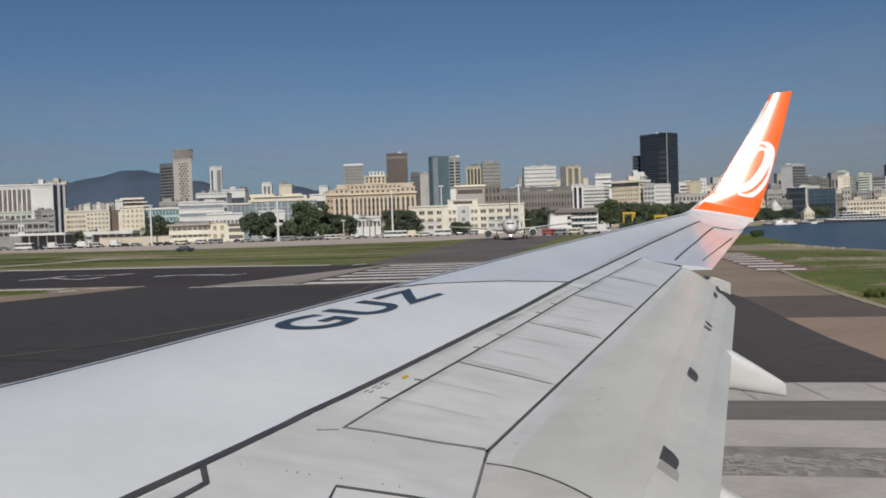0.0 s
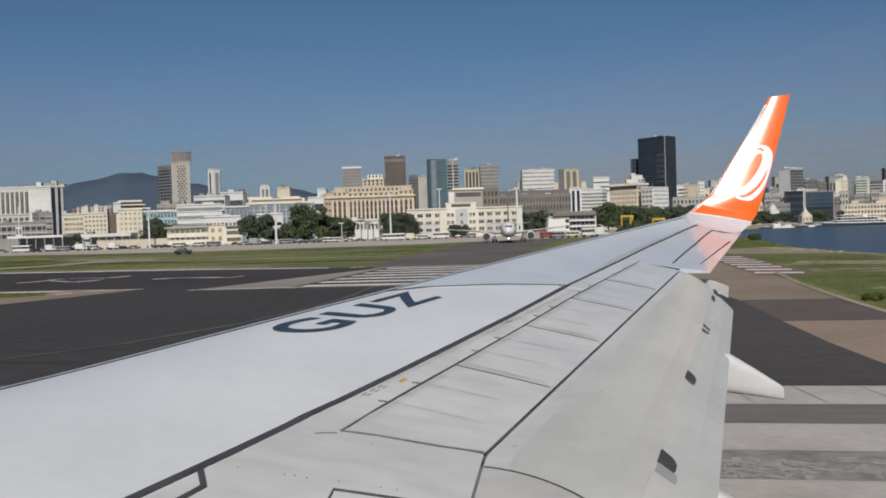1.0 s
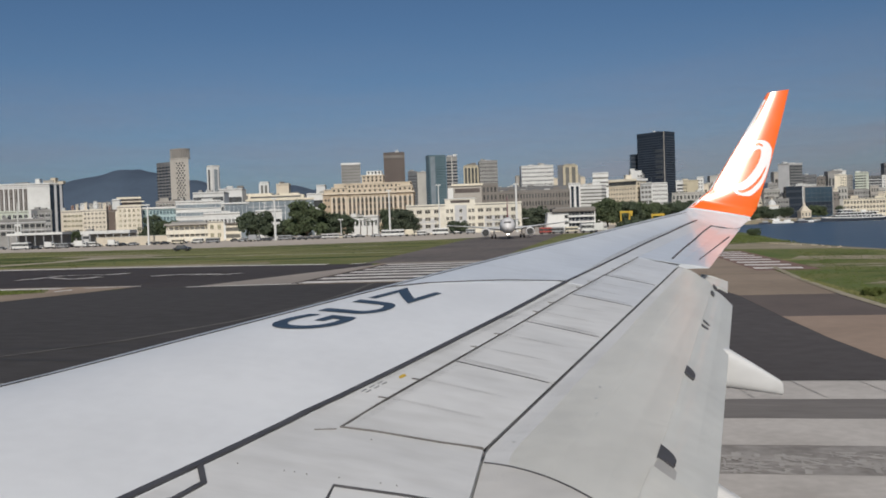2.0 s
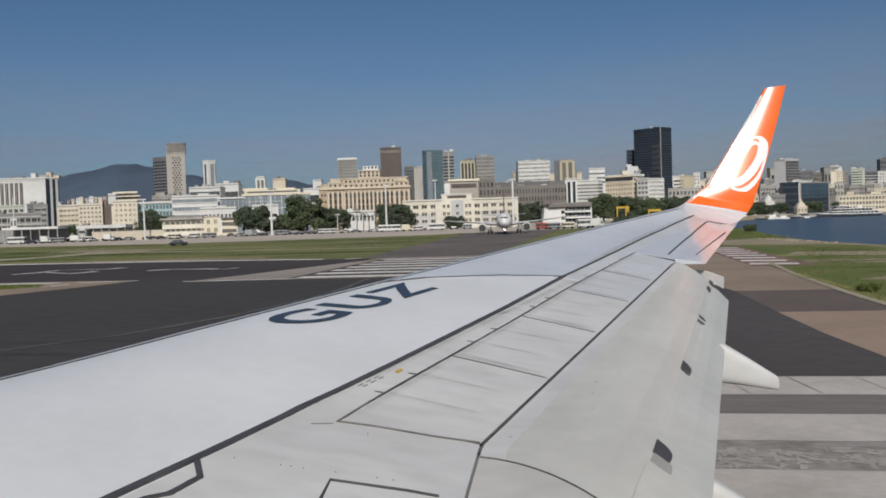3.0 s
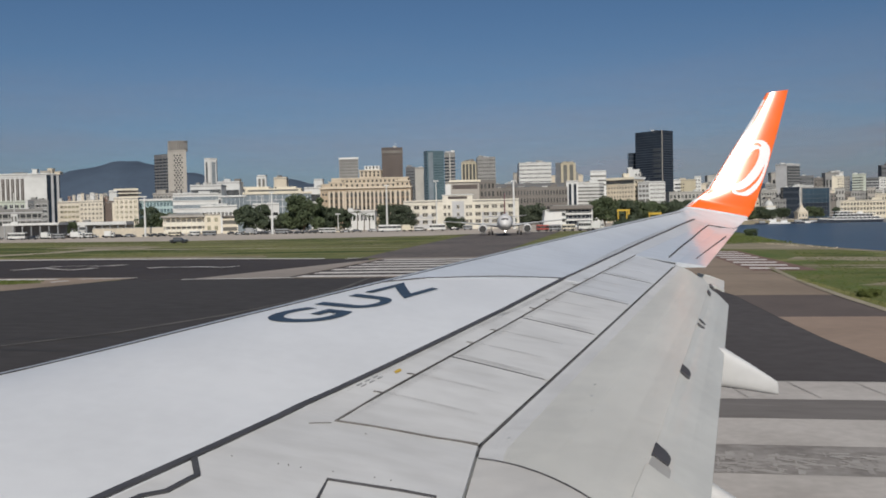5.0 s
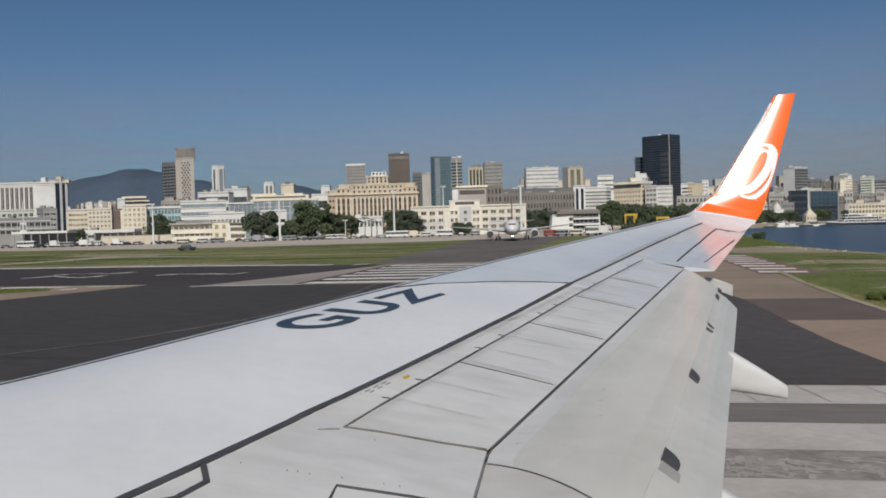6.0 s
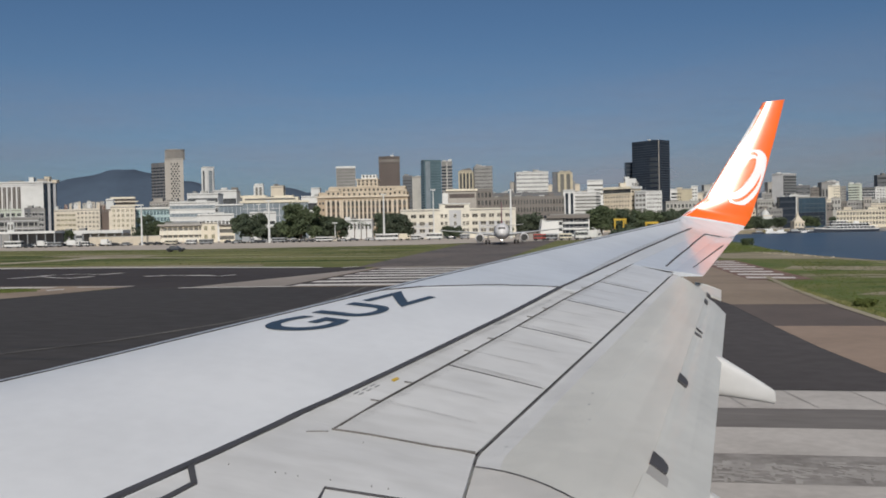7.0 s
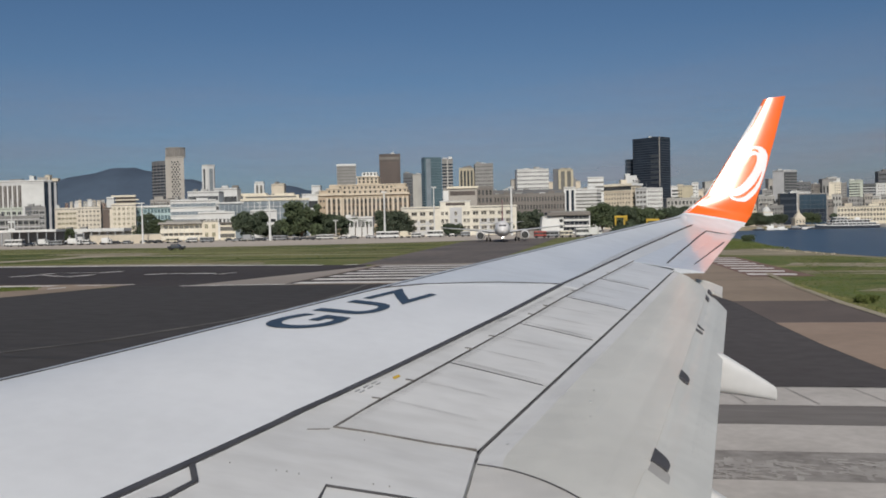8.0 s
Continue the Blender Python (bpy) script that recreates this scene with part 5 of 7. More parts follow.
levels(b, 1, 0.0, 1.0, (4.0,), 36.6, 0.05, "dark_glass", "glazing")
uprights(b, 1, 0.20, 1.04, 4, 41.0, 2, 0.42, 0.45, "grey_light", "pier")
on_roof(b, 41.2, (40, 3, 8, 5, 1.6, "grey_concrete"), (51.5, 2, 3.2, 3, 3.6, "white_paint"), (58.5, 2, 6.5, 5, 2.4, "warm_concrete"), (61.5, 3, 3.4, 4, 4.0, "cream_render"), (66.0, 4, 4.0, 4, 1.8, "cream_render"), (56.0, 2, 0.2, 0, 5.0, "grey_paint"))
b = block("pale grey low office with wide windows", [(-282, 545), (-254.9, 545)], 21.2, "mint_render", 6)
panes(b, 0, 0.0, 1.0, 8, 20.6, 3, 8, (0.62, 0.5))
b = block("dark grey stepped shed roofs", [(-254.6, 548), (-243.5, 548)], 22.4, "dark_grey_render", 6, rim=0.3)
panes(b, 0, 0.0, 1.0, 13, 21, 2, 4, (0.5, 0.4))
on_roof(b, 22.4, (3, 1, 3, 2, 1.4, "grey_concrete"), (7.5, 1, 2.4, 2, 0.8, "grey_render"))
b = block("grey green workshop offices with broad windows", [(-246, 538), (-237.6, 538)], 21.0, "grey_concrete", 6)
panes(b, 0, 0.05, 0.95, 7, 20, 4, 2, (0.7, 0.55))
b = block("blue grey low service building with a window band", [(-262, 500), (-224.5, 500)], 15.0, "grey_concrete", 8)
levels(b, 0, 0.18, 0.98, (11.0, 6.8), 1.9, 0.07, "window_dark", "window_band")
levels(b, 0, 0.0, 1.0, (13.6, 9.4), 0.5, 0.4, "grey_light", "ledge")
uprights(b, 0, 0.18, 0.98, 6.6, 13.2, 9, 0.12, 0.14, "grey_render", "mullion")
on_roof(b, 15.0, (14, 2, 3, 3, 2.0, "grey_concrete"), (27, 2, 5, 3, 1.2, "white_paint"))

# cream offices, brown stair slot, second cream office
b = block("pale cream office with broad greenish windows", [(-242.0, 561), (-228.1, 561)], 20.8, "cream_pale", 8)
panes(b, 0, 0.10, 0.98, 7.0, 19.6, 4, 5, (0.78, 0.42), "glazing_olive", "cream_pale")
on_roof(b, 20.8, (1.0, 2, 1.8, 2, 2.6, "white_paint"))
b = block("cream office with small square windows", [(-228.0, 560), (-212.8, 560)], 21.0, "cream_pale", 8)
panes(b, 0, 0.03, 0.97, 6.5, 20.4, 5, 6, (0.50, 0.45), "glazing_mid", "cream_pale")
on_roof(b, 21.0, (9, 3, 5, 3, 1.0, "roof_grey"))
b = block("dark brown stair slot with a cream pier", [(-212.6, 562.5), (-206.2, 562.5)], 20.4, "brown_spandrel", 6)
uprights(b, 0, 0.62, 1.0, 0, 20.2, 1, 0.5, 0.3, "cream_pale", "pier")
b = block("cream office with five window columns", [(-205.2, 558), (-190.1, 558)], 22.4, "cream_pale", 8)
panes(b, 0, 0.02, 0.98, 6.0, 21.8, 5, 5, (0.50, 0.48), "glazing_olive", "cream_pale")
uprights(b, 0, 0.0, 1.0, 0, 22.2, 5, 0.1, 0.2, "cream_light", "pier")
b = block("white stair head with a flat roof", [(-213.4, 572), (-208.5, 572)], 27.4, "white_paint", 6)
b = block("pavilion of stacked white roof slabs", [(-208.4, 575), (-195.5, 575)], 28.2, "brown_glass", 8, rim=0)
levels(b, 0, -0.10, 1.16, (23.6, 26.0), 0.7, 1.2, "cream_light", "roof_slab")
levels(b, 0, -0.22, 1.0, (28.2,), 1.2, 0.8, "cream_light", "roof_slab")
b = block("turquoise glazed hall with white roof slab", [(-192.4, 567), (-168.7, 567)], 21.2, "teal_pale", 9, rim=0.2)
panes(b, 0, 0.0, 1.0, 8, 20.8, 3, 11, (0.72, 0.62), "teal_glass", "teal_pale")
levels(b, 0, -0.02, 1.02, (20.9,), 1.2, 0.9, "white_paint", "roof_slab")
b = block("brown grey rooftops of low workshops", [(-194.3, 600), (-175.3, 600)], 26.2, "warm_concrete", 10)
panes(b, 0, 0.0, 1.0, 22, 26, 1, 9, (0.6, 0.5))
on_roof(b, 26.2, (5, 2, 6, 4, 2.8, "warm_concrete"), (13, 2, 4, 3, 1.6, "roof_grey"), (17, 2, 2, 3, 2.2, "grey_render"))
b = block("long white terminal with blue grey window bands", [(-167.5, 555), (-139.0, 555)], 24.0, "white_paint", 14)
levels(b, 0, 0.01, 0.99, (20.4, 15.4, 10.6), 2.1, 0.06, "pane_blue", "window_band")
levels(b, 0, -0.01, 1.01, (19.9, 14.9, 10.1), 0.45, 0.5, "white_paint", "ledge")
uprights(b, 0, 0.0, 1.0, 8, 23.8, 12, 0.06, 0.16, "white_paint", "mullion")
on_roof(b, 24.0, (8, 3, 5, 4, 1.3, "grey_light"), (19, 3, 7, 4, 1.8, "white_paint"))

b = block("cream two storey hangar offices with shaded balconies", [(-142.5, 455), (-121.1, 455)], 8.8, "cream_light", 10, rim=0)
levels(b, 0, 0.02, 0.98, (5.9, 2.3), 1.8, 0.05, "glazing_mid", "window_band")
levels(b, 0, 0.0, 1.0, (4.2, 0.6), 2.2, 0.9, "cream_white", "balcony_parapet")
uprights(b, 0, 0.0, 1.0, 0, 8.6, 8, 0.10, 0.95, "cream_light", "pier")
panes(b, 0, 0.0, 0.12, 0.8, 7.9, 2, 1, (0.7, 0.35))
part("roof_slab", boxes((-0.8, 22, -1.6, 10, 8.8, 9.7)), "warm_concrete", b, "dusty overhanging roof")
part("roof_ridge", boxes((2, 20, 2.0, 9, 9.7, 10.7)), "grey_concrete", b)
b = block("cream stair block with tall windows", [(-121.0, 453.5), (-112.8, 453.5)], 9.9, "cream_light", 10, rim=0.3)
panes(b, 0, 0.05, 0.95, 1.0, 9.4, 2, 2, (0.45, 0.5), "glazing_olive", "cream_light")
b = block("low cream annex with a brown roof", [(-112.6, 457), (-104.8, 457)], 8.6, "cream_light", 9, rim=0)
levels(b, 0, 0.0, 0.95, (4.9, 1.4), 1.9, 0.05, "glazing_mid", "window_band")
part("roof_slab", boxes((-0.2, 8.4, -1.2, 9, 8.6, 9.3)), "stone_brown", b, "brown overhanging roof")

b = block("low hall with blue grey glass under a white roof", [(-151.7, 600), (-131.9, 600)], 23.4, "pane_blue", 12, roof="white_paint", rim=0)
uprights(b, 0, 0.0, 1.0, 8, 23.2, 7, 0.05, 0.15, "white_paint", "mullion")
levels(b, 0, -0.03, 1.03, (23.4,), 1.0, 0.8, "white_paint", "roof_slab")
b = block("low white apron block with a plain parapet", [(-139.6, 515), (-118.4, 515)], 15.2, "white_paint", 9)
panes(b, 0, 0.02, 0.98, 8.6, 13.4, 1, 9, (0.6, 0.4))
on_roof(b, 15.2, (4, 2, 3, 3, 1.1, "grey_light"), (13, 2, 4, 3, 1.5, "white_paint"))
b = block("low white gate lounge with a long window", [(-109.3, 515), (-94.0, 515)], 15.8, "white_paint", 9)
levels(b, 0, 0.05, 0.95, (9.4,), 1.8, 0.06, "window_dark", "window_band")
on_roof(b, 15.8, (10, 2, 4, 3, 1.3, "grey_light"))

b = block("long glazed hall with white mullions and a cream roof", [(-146.5, 650), (-95.0, 650)], 26.6, "pane_blue", 10, roof="cream_light", rim=0)
uprights(b, 0, 0.0, 1.0, 8, 26.4, 11, 0.06, 0.2, "white_paint", "mullion")
levels(b, 0, 0.0, 1.0, (17.0, 22.0), 0.4, 0.12, "grey_light", "transom")
levels(b, 0, -0.01, 1.01, (26.6,), 1.3, 0.7, "cream_light", "roof_slab")
part("roof_storey", boxes((3, 44, 2.0, 9, 27.9, 30.6), (1, 20, 3.0, 9, 30.6, 32.2), (26, 40, 3.0, 9, 30.6, 31.8)), "cream_light", b)
part("window_band", boxes((5, 42, 1.9, 2.1, 28.6, 29.8)), "glazing_mid", b)

# round-topped tower with diamond windows and a lower dark flank
b = block("grey concrete tower with diamond windows and a round top", [(-271.8, 888), (-252.7, 886)], 79.6, "warm_concrete", 18)
dia = bmesh.new()
loft(dia, [[(0, y, -1.25), (1.0, y, 0), (0, y, 1.25), (-1.0, y, 0)] for y in (-0.06, 0.1)])
dia = finish(dia, "window_dark")
L = seat(b, 0)[2]
for i in range(21):
    for j in range(3):
        put("window", dia, b, 0, L * (0.36 + 0.16 * j + (0.08 if i % 2 else 0)), 26 + 2.45 * i)
uprights(b, 0, 0.0, 1.0, 4, 79.4, 2, 0.012, 0.12, "grey_render", "joint")
bm = bmesh.new()
loft(bm, [ring((L * 0.44, 6.5, z), (1, 0, 0), (0, 1, 0), L * 0.50, 6.4, 40) for z in (79.7, 89.2)])
part("round_top", bm, "stone_brown", b, "brown round plant storey", True)
fin = finish(boxes((-0.22, 0.22, -0.35, 0.3, 0, 8.4)), "grey_concrete")
for k in range(18):
    t = math.pi * (1 + k / 17)
    part("pier", fin, None, b).location = (L * (0.44 + 0.50 * math.cos(t)), 6.5 + 6.4 * math.sin(t), 79.8)
bm = bmesh.new()
loft(bm, [ring((L * 0.44, 6.5, z), (1, 0, 0), (0, 1, 0), L * 0.515, 6.6, 40) for z in (89.2, 89.9)])
part("rim", bm, "grey_concrete", b, "", True)
b = block("dark lower flank wing of a concrete tower", [(-288.8, 899), (-272.2, 889)], 76.0, "dark_grey_render", 10)
uprights(b, 0, 0.0, 1.0, 8, 75.5, 4, 0.07, 0.3, "stone_brown", "pier")
levels(b, 0, 0.0, 1.0, spaced(12, 74, 20), 1.4, 0.08, "dark_glass", "window_band")
b = block("slim white tower with a striped blue grey side", [(-318.2, 1200), (-309.9, 1195), (-301.6, 1203)], 94.6, "white_paint", 10)
uprights(b, 0, 0.25, 0.62, 10, 90, 1, 0.9, 0.06, "smoke_glass", "window_strip")
uprights(b, 1, 0.12, 0.88, 10, 90, 1, 0.60, 0.06, "pane_blue", "window_strip")
uprights(b, 1, 0.86, 1.0, 10, 93, 1, 0.8, 0.06, "dark_grey_render", "window_strip")
levels(b, 1, 0.15, 0.85, spaced(14, 90, 22), 0.5, 0.1, "grey_light", "spandrel")

# stone palace with giant pilasters and stepped upper storeys
palace = empty("palace", plan(-62.8, 750), "cream stone palace with pilasters and stepped upper storeys", "building")
part("wall", boxes((-39, 37.4, 0, 40, 0, 33.0)), "palace_wall", palace)
part("cornice", boxes((-39.9, 38.2, -1.5, 40.5, 33.0, 34.2)), "palace_trim", palace)
part("cornice", boxes((-39.3, 37.6, -0.5, 40.5, 31.2, 31.9)), "palace_stone", palace)
part("attic", boxes((-38, 36.4, 0.4, 38, 34.2, 36.9)), "palace_stone", palace)
part("cornice", boxes((-38.5, 36.9, -0.1, 38.5, 36.9, 37.6)), "palace_trim", palace)
part("upper_storey", boxes((-29.4, 35, 5, 36, 37.6, 41.6)), "palace_stone", palace)
part("cornice", boxes((-29.9, 35.5, 4.5, 36.5, 41.6, 42.3)), "palace_trim", palace)
part("upper_storey", boxes((-6.4, 11.7, 8, 30, 42.3, 48.3)), "palace_stone", palace)
part("cornice", boxes((-7.0, 12.3, 7.4, 30.6, 48.3, 49.1)), "palace_trim", palace)
part("upper_storey", boxes((-2.5, 10.4, 11, 26, 49.1, 52.6)), "white_paint", palace)
for x in (-25.4, 30.4):
    part("pavilion", boxes((x - 6.9, x + 6.9, -1.8, 8, 0, 33.0)), "palace_wall", palace)
    part("cornice", boxes((x - 7.6, x + 7.6, -3.1, 8.4, 33.0, 34.4)), "palace_trim", palace)
    part("upper_storey", boxes((x - 6.0, x + 6.0, -1.0, 8, 34.4, 38.4)), "palace_stone", palace)
    part("cornice", boxes((x - 6.5, x + 6.5, -1.6, 8.4, 38.4, 39.1)), "palace_trim", palace)
    part("upper_storey", boxes((x - 4.2, x + 4.2, 1.0, 8, 39.1, 41.2)), "palace_stone", palace)
pil = finish(boxes((-0.72, 0.72, -1.0, 0.2, 8, 30.4), (-1.0, 1.0, -1.2, 0.2, 29.2, 31.0), (-1.0, 1.0, -1.2, 0.2, 7.2, 8.4)), "palace_trim")
bay = bmesh.new()
box(bay, -1.05, 1.05, -0.06, 0.1, 8.6, 30.0, 0)
for z in (14.0, 19.2, 24.4):
    box(bay, -1.05, 1.05, -0.3, 0.1, z, z + 1.3, 1)
box(bay, -0.07, 0.07, -0.14, 0.1, 8.6, 29.4, 1)
bay = finish(bay, ["window_dark", "brown_render"])
wsmall = finish(boxes((-0.75, 0.75, -0.08, 0.1, 0, 1.9)), "window_dark")
for i in range(13):
    x = -17.9 + 41.6 * i / 12
    part("pilaster", pil, None, palace).location.x = x
    if i < 12:
        part("window_bay", bay, None, palace).location.x = x + 1.73
for x in (-25.4, 30.4):
    for dx in (-5.8, -2.2, 2.2, 5.8):
        part("pilaster", pil, None, palace).location = (x + dx, -1.8, 0)
    for dx in (-4.0, 0, 4.0):
        part("window_bay", bay, None, palace).location = (x + dx, -1.8, 0)
        part("window", wsmall, None, palace).location = (x + dx, -1.0, 35.4)
# no hollow here: flat brown strips carry the shade beside the pavilions
for x in (-18.35, 23.7):
    part("recess", boxes((x - 0.5, x + 0.5, -0.05, 0.1, 7.5, 32.6)), "brown_render", palace, "flat dark strip for the shade beside a pavilion")
for x in (-36.8, -34.2):
    for z in (10, 16, 22, 27.5):
        part("window", wsmall, None, palace).location = (x, 0, z)
for i in range(18):
    part("window", wsmall, None, palace).location = (-27.6 + 61 * i / 17, 5, 38.6)
for i in range(10):
    part("window", wsmall, None, palace).location = (-16.5 + 39 * i / 9, 0.4, 34.7)
for z in (43.4, 46.0):
    for i in range(5):
        part("window", wsmall, None, palace).location = (-4.4 + 3.5 * i, 8, z)
for i in range(4):
    part("window", wsmall, None, palace).location = (-0.6 + 3.0 * i, 11, 50.2)

# office towers behind the palace
b = block("teal glass office tower with a pale glass strip", [(-17.9, 953), (-14.2, 944), (3.6, 950)], 77.6, "teal_glass", 20, roof="teal_spandrel", rim=1.4)
for side in (0, 1):
    levels(b, side, 0.0, 1.0, spaced(10, 76, 24), 0.5, 0.06, "teal_spandrel", "spandrel")
uprights(b, 1, 0.06, 0.36, 8, 77.4, 1, 0.95, 0.08, "pane_blue", "glass_strip")
uprights(b, 1, 0.36, 1.0, 8, 77.4, 7, 0.05, 0.14, "teal_spandrel", "mullion")
b = block("dark banded tower with white roof rooms beside a glass tower", [(4.2, 956), (15.6, 954)], 76.8, "grey_concrete", 18)
levels(b, 0, 0.0, 1.0, spaced(10, 74, 19), 1.7, 0.07, "dark_glass", "window_band")
uprights(b, 0, 0.42, 0.60, 8, 76.6, 1, 0.6, 0.3, "grey_render", "shaft")
on_roof(b, 76.8, (3.5, 2, 5, 4, 2.2, "grey_light"), (9, 2, 4, 4, 3.0, "white_paint"))
b = block("grey office tower with a white roof band", [(-114.0, 1000), (-92.4, 1000)], 76.8, "grey_concrete", 22)
panes(b, 0, 0.02, 0.98, 10, 75.6, 19, 9, (0.62, 0.42), "glazing_mid", "grey_concrete")
levels(b, 0, -0.01, 1.01, (75.8,), 1.9, 0.4, "white_paint", "roof_band")
b = block("tall brown glazed office tower with a dark crown", [(-69.3, 1050), (-44.6, 1050)], 90.2, "brown_glass", 24, roof="brown_spandrel", rim=2.0)
levels(b, 0, 0.0, 1.0, spaced(10, 84, 27), 0.9, 0.10, "brown_spandrel", "spandrel")
uprights(b, 0, 0.0, 1.0, 8, 85.0, 14, 0.16, 0.18, "brown_spandrel", "mullion")
levels(b, 0, -0.01, 1.01, (85.4,), 3.4, 0.3, "stone_brown", "crown_band")
on_roof(b, 90.2, (15.5, 5, 4, 4, 3.6, "white_paint"), (16.5, 5, 0.4, 0, 7.5, "white_paint"), (9, 5, 6, 5, 2.4, "brown_spandrel"))
b = block("dark grey office tower with narrow bands", [(-39.5, 1002), (-28.8, 1000)], 65.2, "dark_grey_render", 18)
levels(b, 0, 0.0, 1.0, spaced(10, 63, 16), 1.3, 0.06, "smoke_glass", "window_band")
on_roof(b, 65.2, (4, 2, 5, 4, 2.4, "grey_concrete"))
b = block("plain pale end wall of an office tower", [(-28.5, 988), (-18.8, 988)], 63.4, "grey_render", 18)
uprights(b, 0, 0.0, 1.0, 4, 63, 2, 0.02, 0.08, "grey_concrete", "joint")
on_roof(b, 63.4, (6, 2, 4, 3, 1.6, "grey_light"))

# beige club block with a white roof slab behind the airport building
b = block("brown grey block with a long window band and white roof", [(3.2, 621), (26.6, 621)], 31.0, "warm_concrete", 12, rim=0)
levels(b, 0, 0.20, 0.95, (26.2,), 3.0, 0.08, "brown_glass", "window_band")
levels(b, 0, 0.10, 1.04, (31.0,), 1.5, 1.0, "cream_light", "roof_slab")
uprights(b, 0, -0.02, 0.16, 0, 29.6, 1, 0.9, 1.0, "white_paint", "stair_shaft")
b = block("dark brown grey gabled hall", [(26.8, 630), (38.6, 630)], 31.8, "stone_brown", 12)
panes(b, 0, 0.05, 0.95, 20, 31, 2, 4, (0.5, 0.6), "window_dark", "stone_brown")
b = block("white office with two tall dark arched bays", [(98.4, 700), (107.6, 699)], 33.0, "white_paint", 14)
uprights(b, 0, 0.10, 0.95, 8, 31.2, 2, 0.55, 0.06, "dark_glass", "window_strip")
b = block("white office with broad ribbon windows", [(107.9, 701), (124.5, 701), (129.0, 706)], 31.2, "white_paint", 14)
for side in (0, 1):
    levels(b, side, 0.0, 1.0, spaced(8.4, 30.2, 8), 1.25, 0.06, "window_dark" if side else "glazing_mid", "window_band")
    levels(b, side, -0.01, 1.01, spaced(8.0, 29.8, 8), 0.5, 0.5, "white_paint", "ledge")
on_roof(b, 31.2, (4, 3, 4, 4, 1.6, "grey_light"), (13, 3, 6, 4, 2.6, "white_paint"))
b = block("white stepped upper storeys with dark bands", [(122.5, 730), (135.5, 730)], 42.0, "white_paint", 10)
levels(b, 0, 0.0, 1.0, (30.5, 34.0, 37.6), 1.4, 0.06, "glazing_mid", "window_band")
b = block("beige terraced office with a white cornice and dark window band", [(136.9, 748), (158.2, 730), (168.5, 738)], 36.6, "cream_render", 16, rim=0.3)
levels(b, 0, 0.0, 1.0, (31.8,), 2.9, 0.07, "window_dark", "window_band")
levels(b, 0, -0.02, 1.03, (35.2,), 1.8, 1.1, "cream_light", "cornice")
levels(b, 1, -0.06, 1.03, (35.2,), 1.8, 1.1, "white_paint", "cornice")
levels(b, 0, 0.0, 1.0, (30.9,), 0.7, 0.6, "cream_light", "ledge")
panes(b, 0, 0.03, 0.97, 12, 30.4, 5, 10, (0.5, 0.45), "glazing_mid", "cream_render")
panes(b, 1, 0.05, 0.95, 12, 34.6, 6, 3, (0.55, 0.45), "window_dark", "cream_light")
on_roof(b, 37.0, (16, -14, 5, 6, 3.0, "cream_light"), (22.5, -13, 9, 6, 6.4, "white_paint"), (20, -10, 4, 3, 8.2, "white_paint"), (27.8, -8, 3, 4, 4.4, "grey_render"))
panes(b, 1, 0.1, 0.9, 37.4, 40.6, 1, 3, (0.5, 0.5))
b = block("white block with a gridded front and grey side", [(159.7, 722), (167.2, 714), (180.8, 718)], 31.6, "white_paint", 12)
panes(b, 0, 0.05, 0.95, 8, 30.8, 6, 3, (0.7, 0.5), "glazing_mid", "grey_light")
panes(b, 1, 0.03, 0.97, 8, 30.8, 7, 8, (0.6, 0.45), "glazing_mid", "white_paint")
on_roof(b, 31.6, (8, 4, 4, 4, 1.6, "white_paint"), (15, 4, 3, 3, 1.2, "grey_light"), (10, 4, 0.24, 0, 6, "grey_paint"))

# dark glass skyscraper, two faces with a pale joint at the corner
b = block("dark glass skyscraper with a pale corner joint", [(242.9, 1110), (269.6, 1080), (286.0, 1095)], 107.2, "dark_glass", 20, roof="dark_spandrel", rim=1.6)
for side, n in ((0, 12), (1, 6)):
    levels(b, side, 0.0, 1.0, spaced(10, 105, 32), 0.85, 0.07, "dark_spandrel", "spandrel")
    uprights(b, side, 0.0, 1.0, 8, 107.0, n, 0.045, 0.16, "dark_spandrel", "mullion")
# lighter panels paint a reflection onto the face near the corner
levels(b, 0, 0.66, 0.97, spaced(52, 90, 6), 3.4, 0.04, "smoke_glass", "glass_panel")
uprights(b, 0, 0.965, 1.0, 4, 108.6, 1, 0.8, 0.35, "warm_concrete", "corner_joint")
on_roof(b, 107.2, (24, -12, 4, 4, 3.2, "dark_spandrel"), (20, -8, 3, 3, 4.0, "grey_light"))
b = block("white balconied apartment block", [(229.9, 880), (236.8, 880)], 39.6, "white_paint", 8)
levels(b, 0, 0.15, 1.0, spaced(14, 38, 7), 1.7, 0.07, "window_dark", "window_band")
b = block("beige green apartment block with plain flanks", [(237.4, 900), (257.5, 900)], 40.4, "yellow_render", 10)
panes(b, 0, 0.02, 0.45, 14, 38, 7, 4, (0.5, 0.45), "window_dark", "yellow_render")
on_roof(b, 40.4, (8, 2, 5, 4, 2.0, "cream_render"))
b = block("tall narrow white apartment block", [(257.8, 905), (264.5, 905)], 43.5, "white_paint", 8)
panes(b, 0, 0.1, 0.9, 12, 42, 9, 2, (0.5, 0.45))

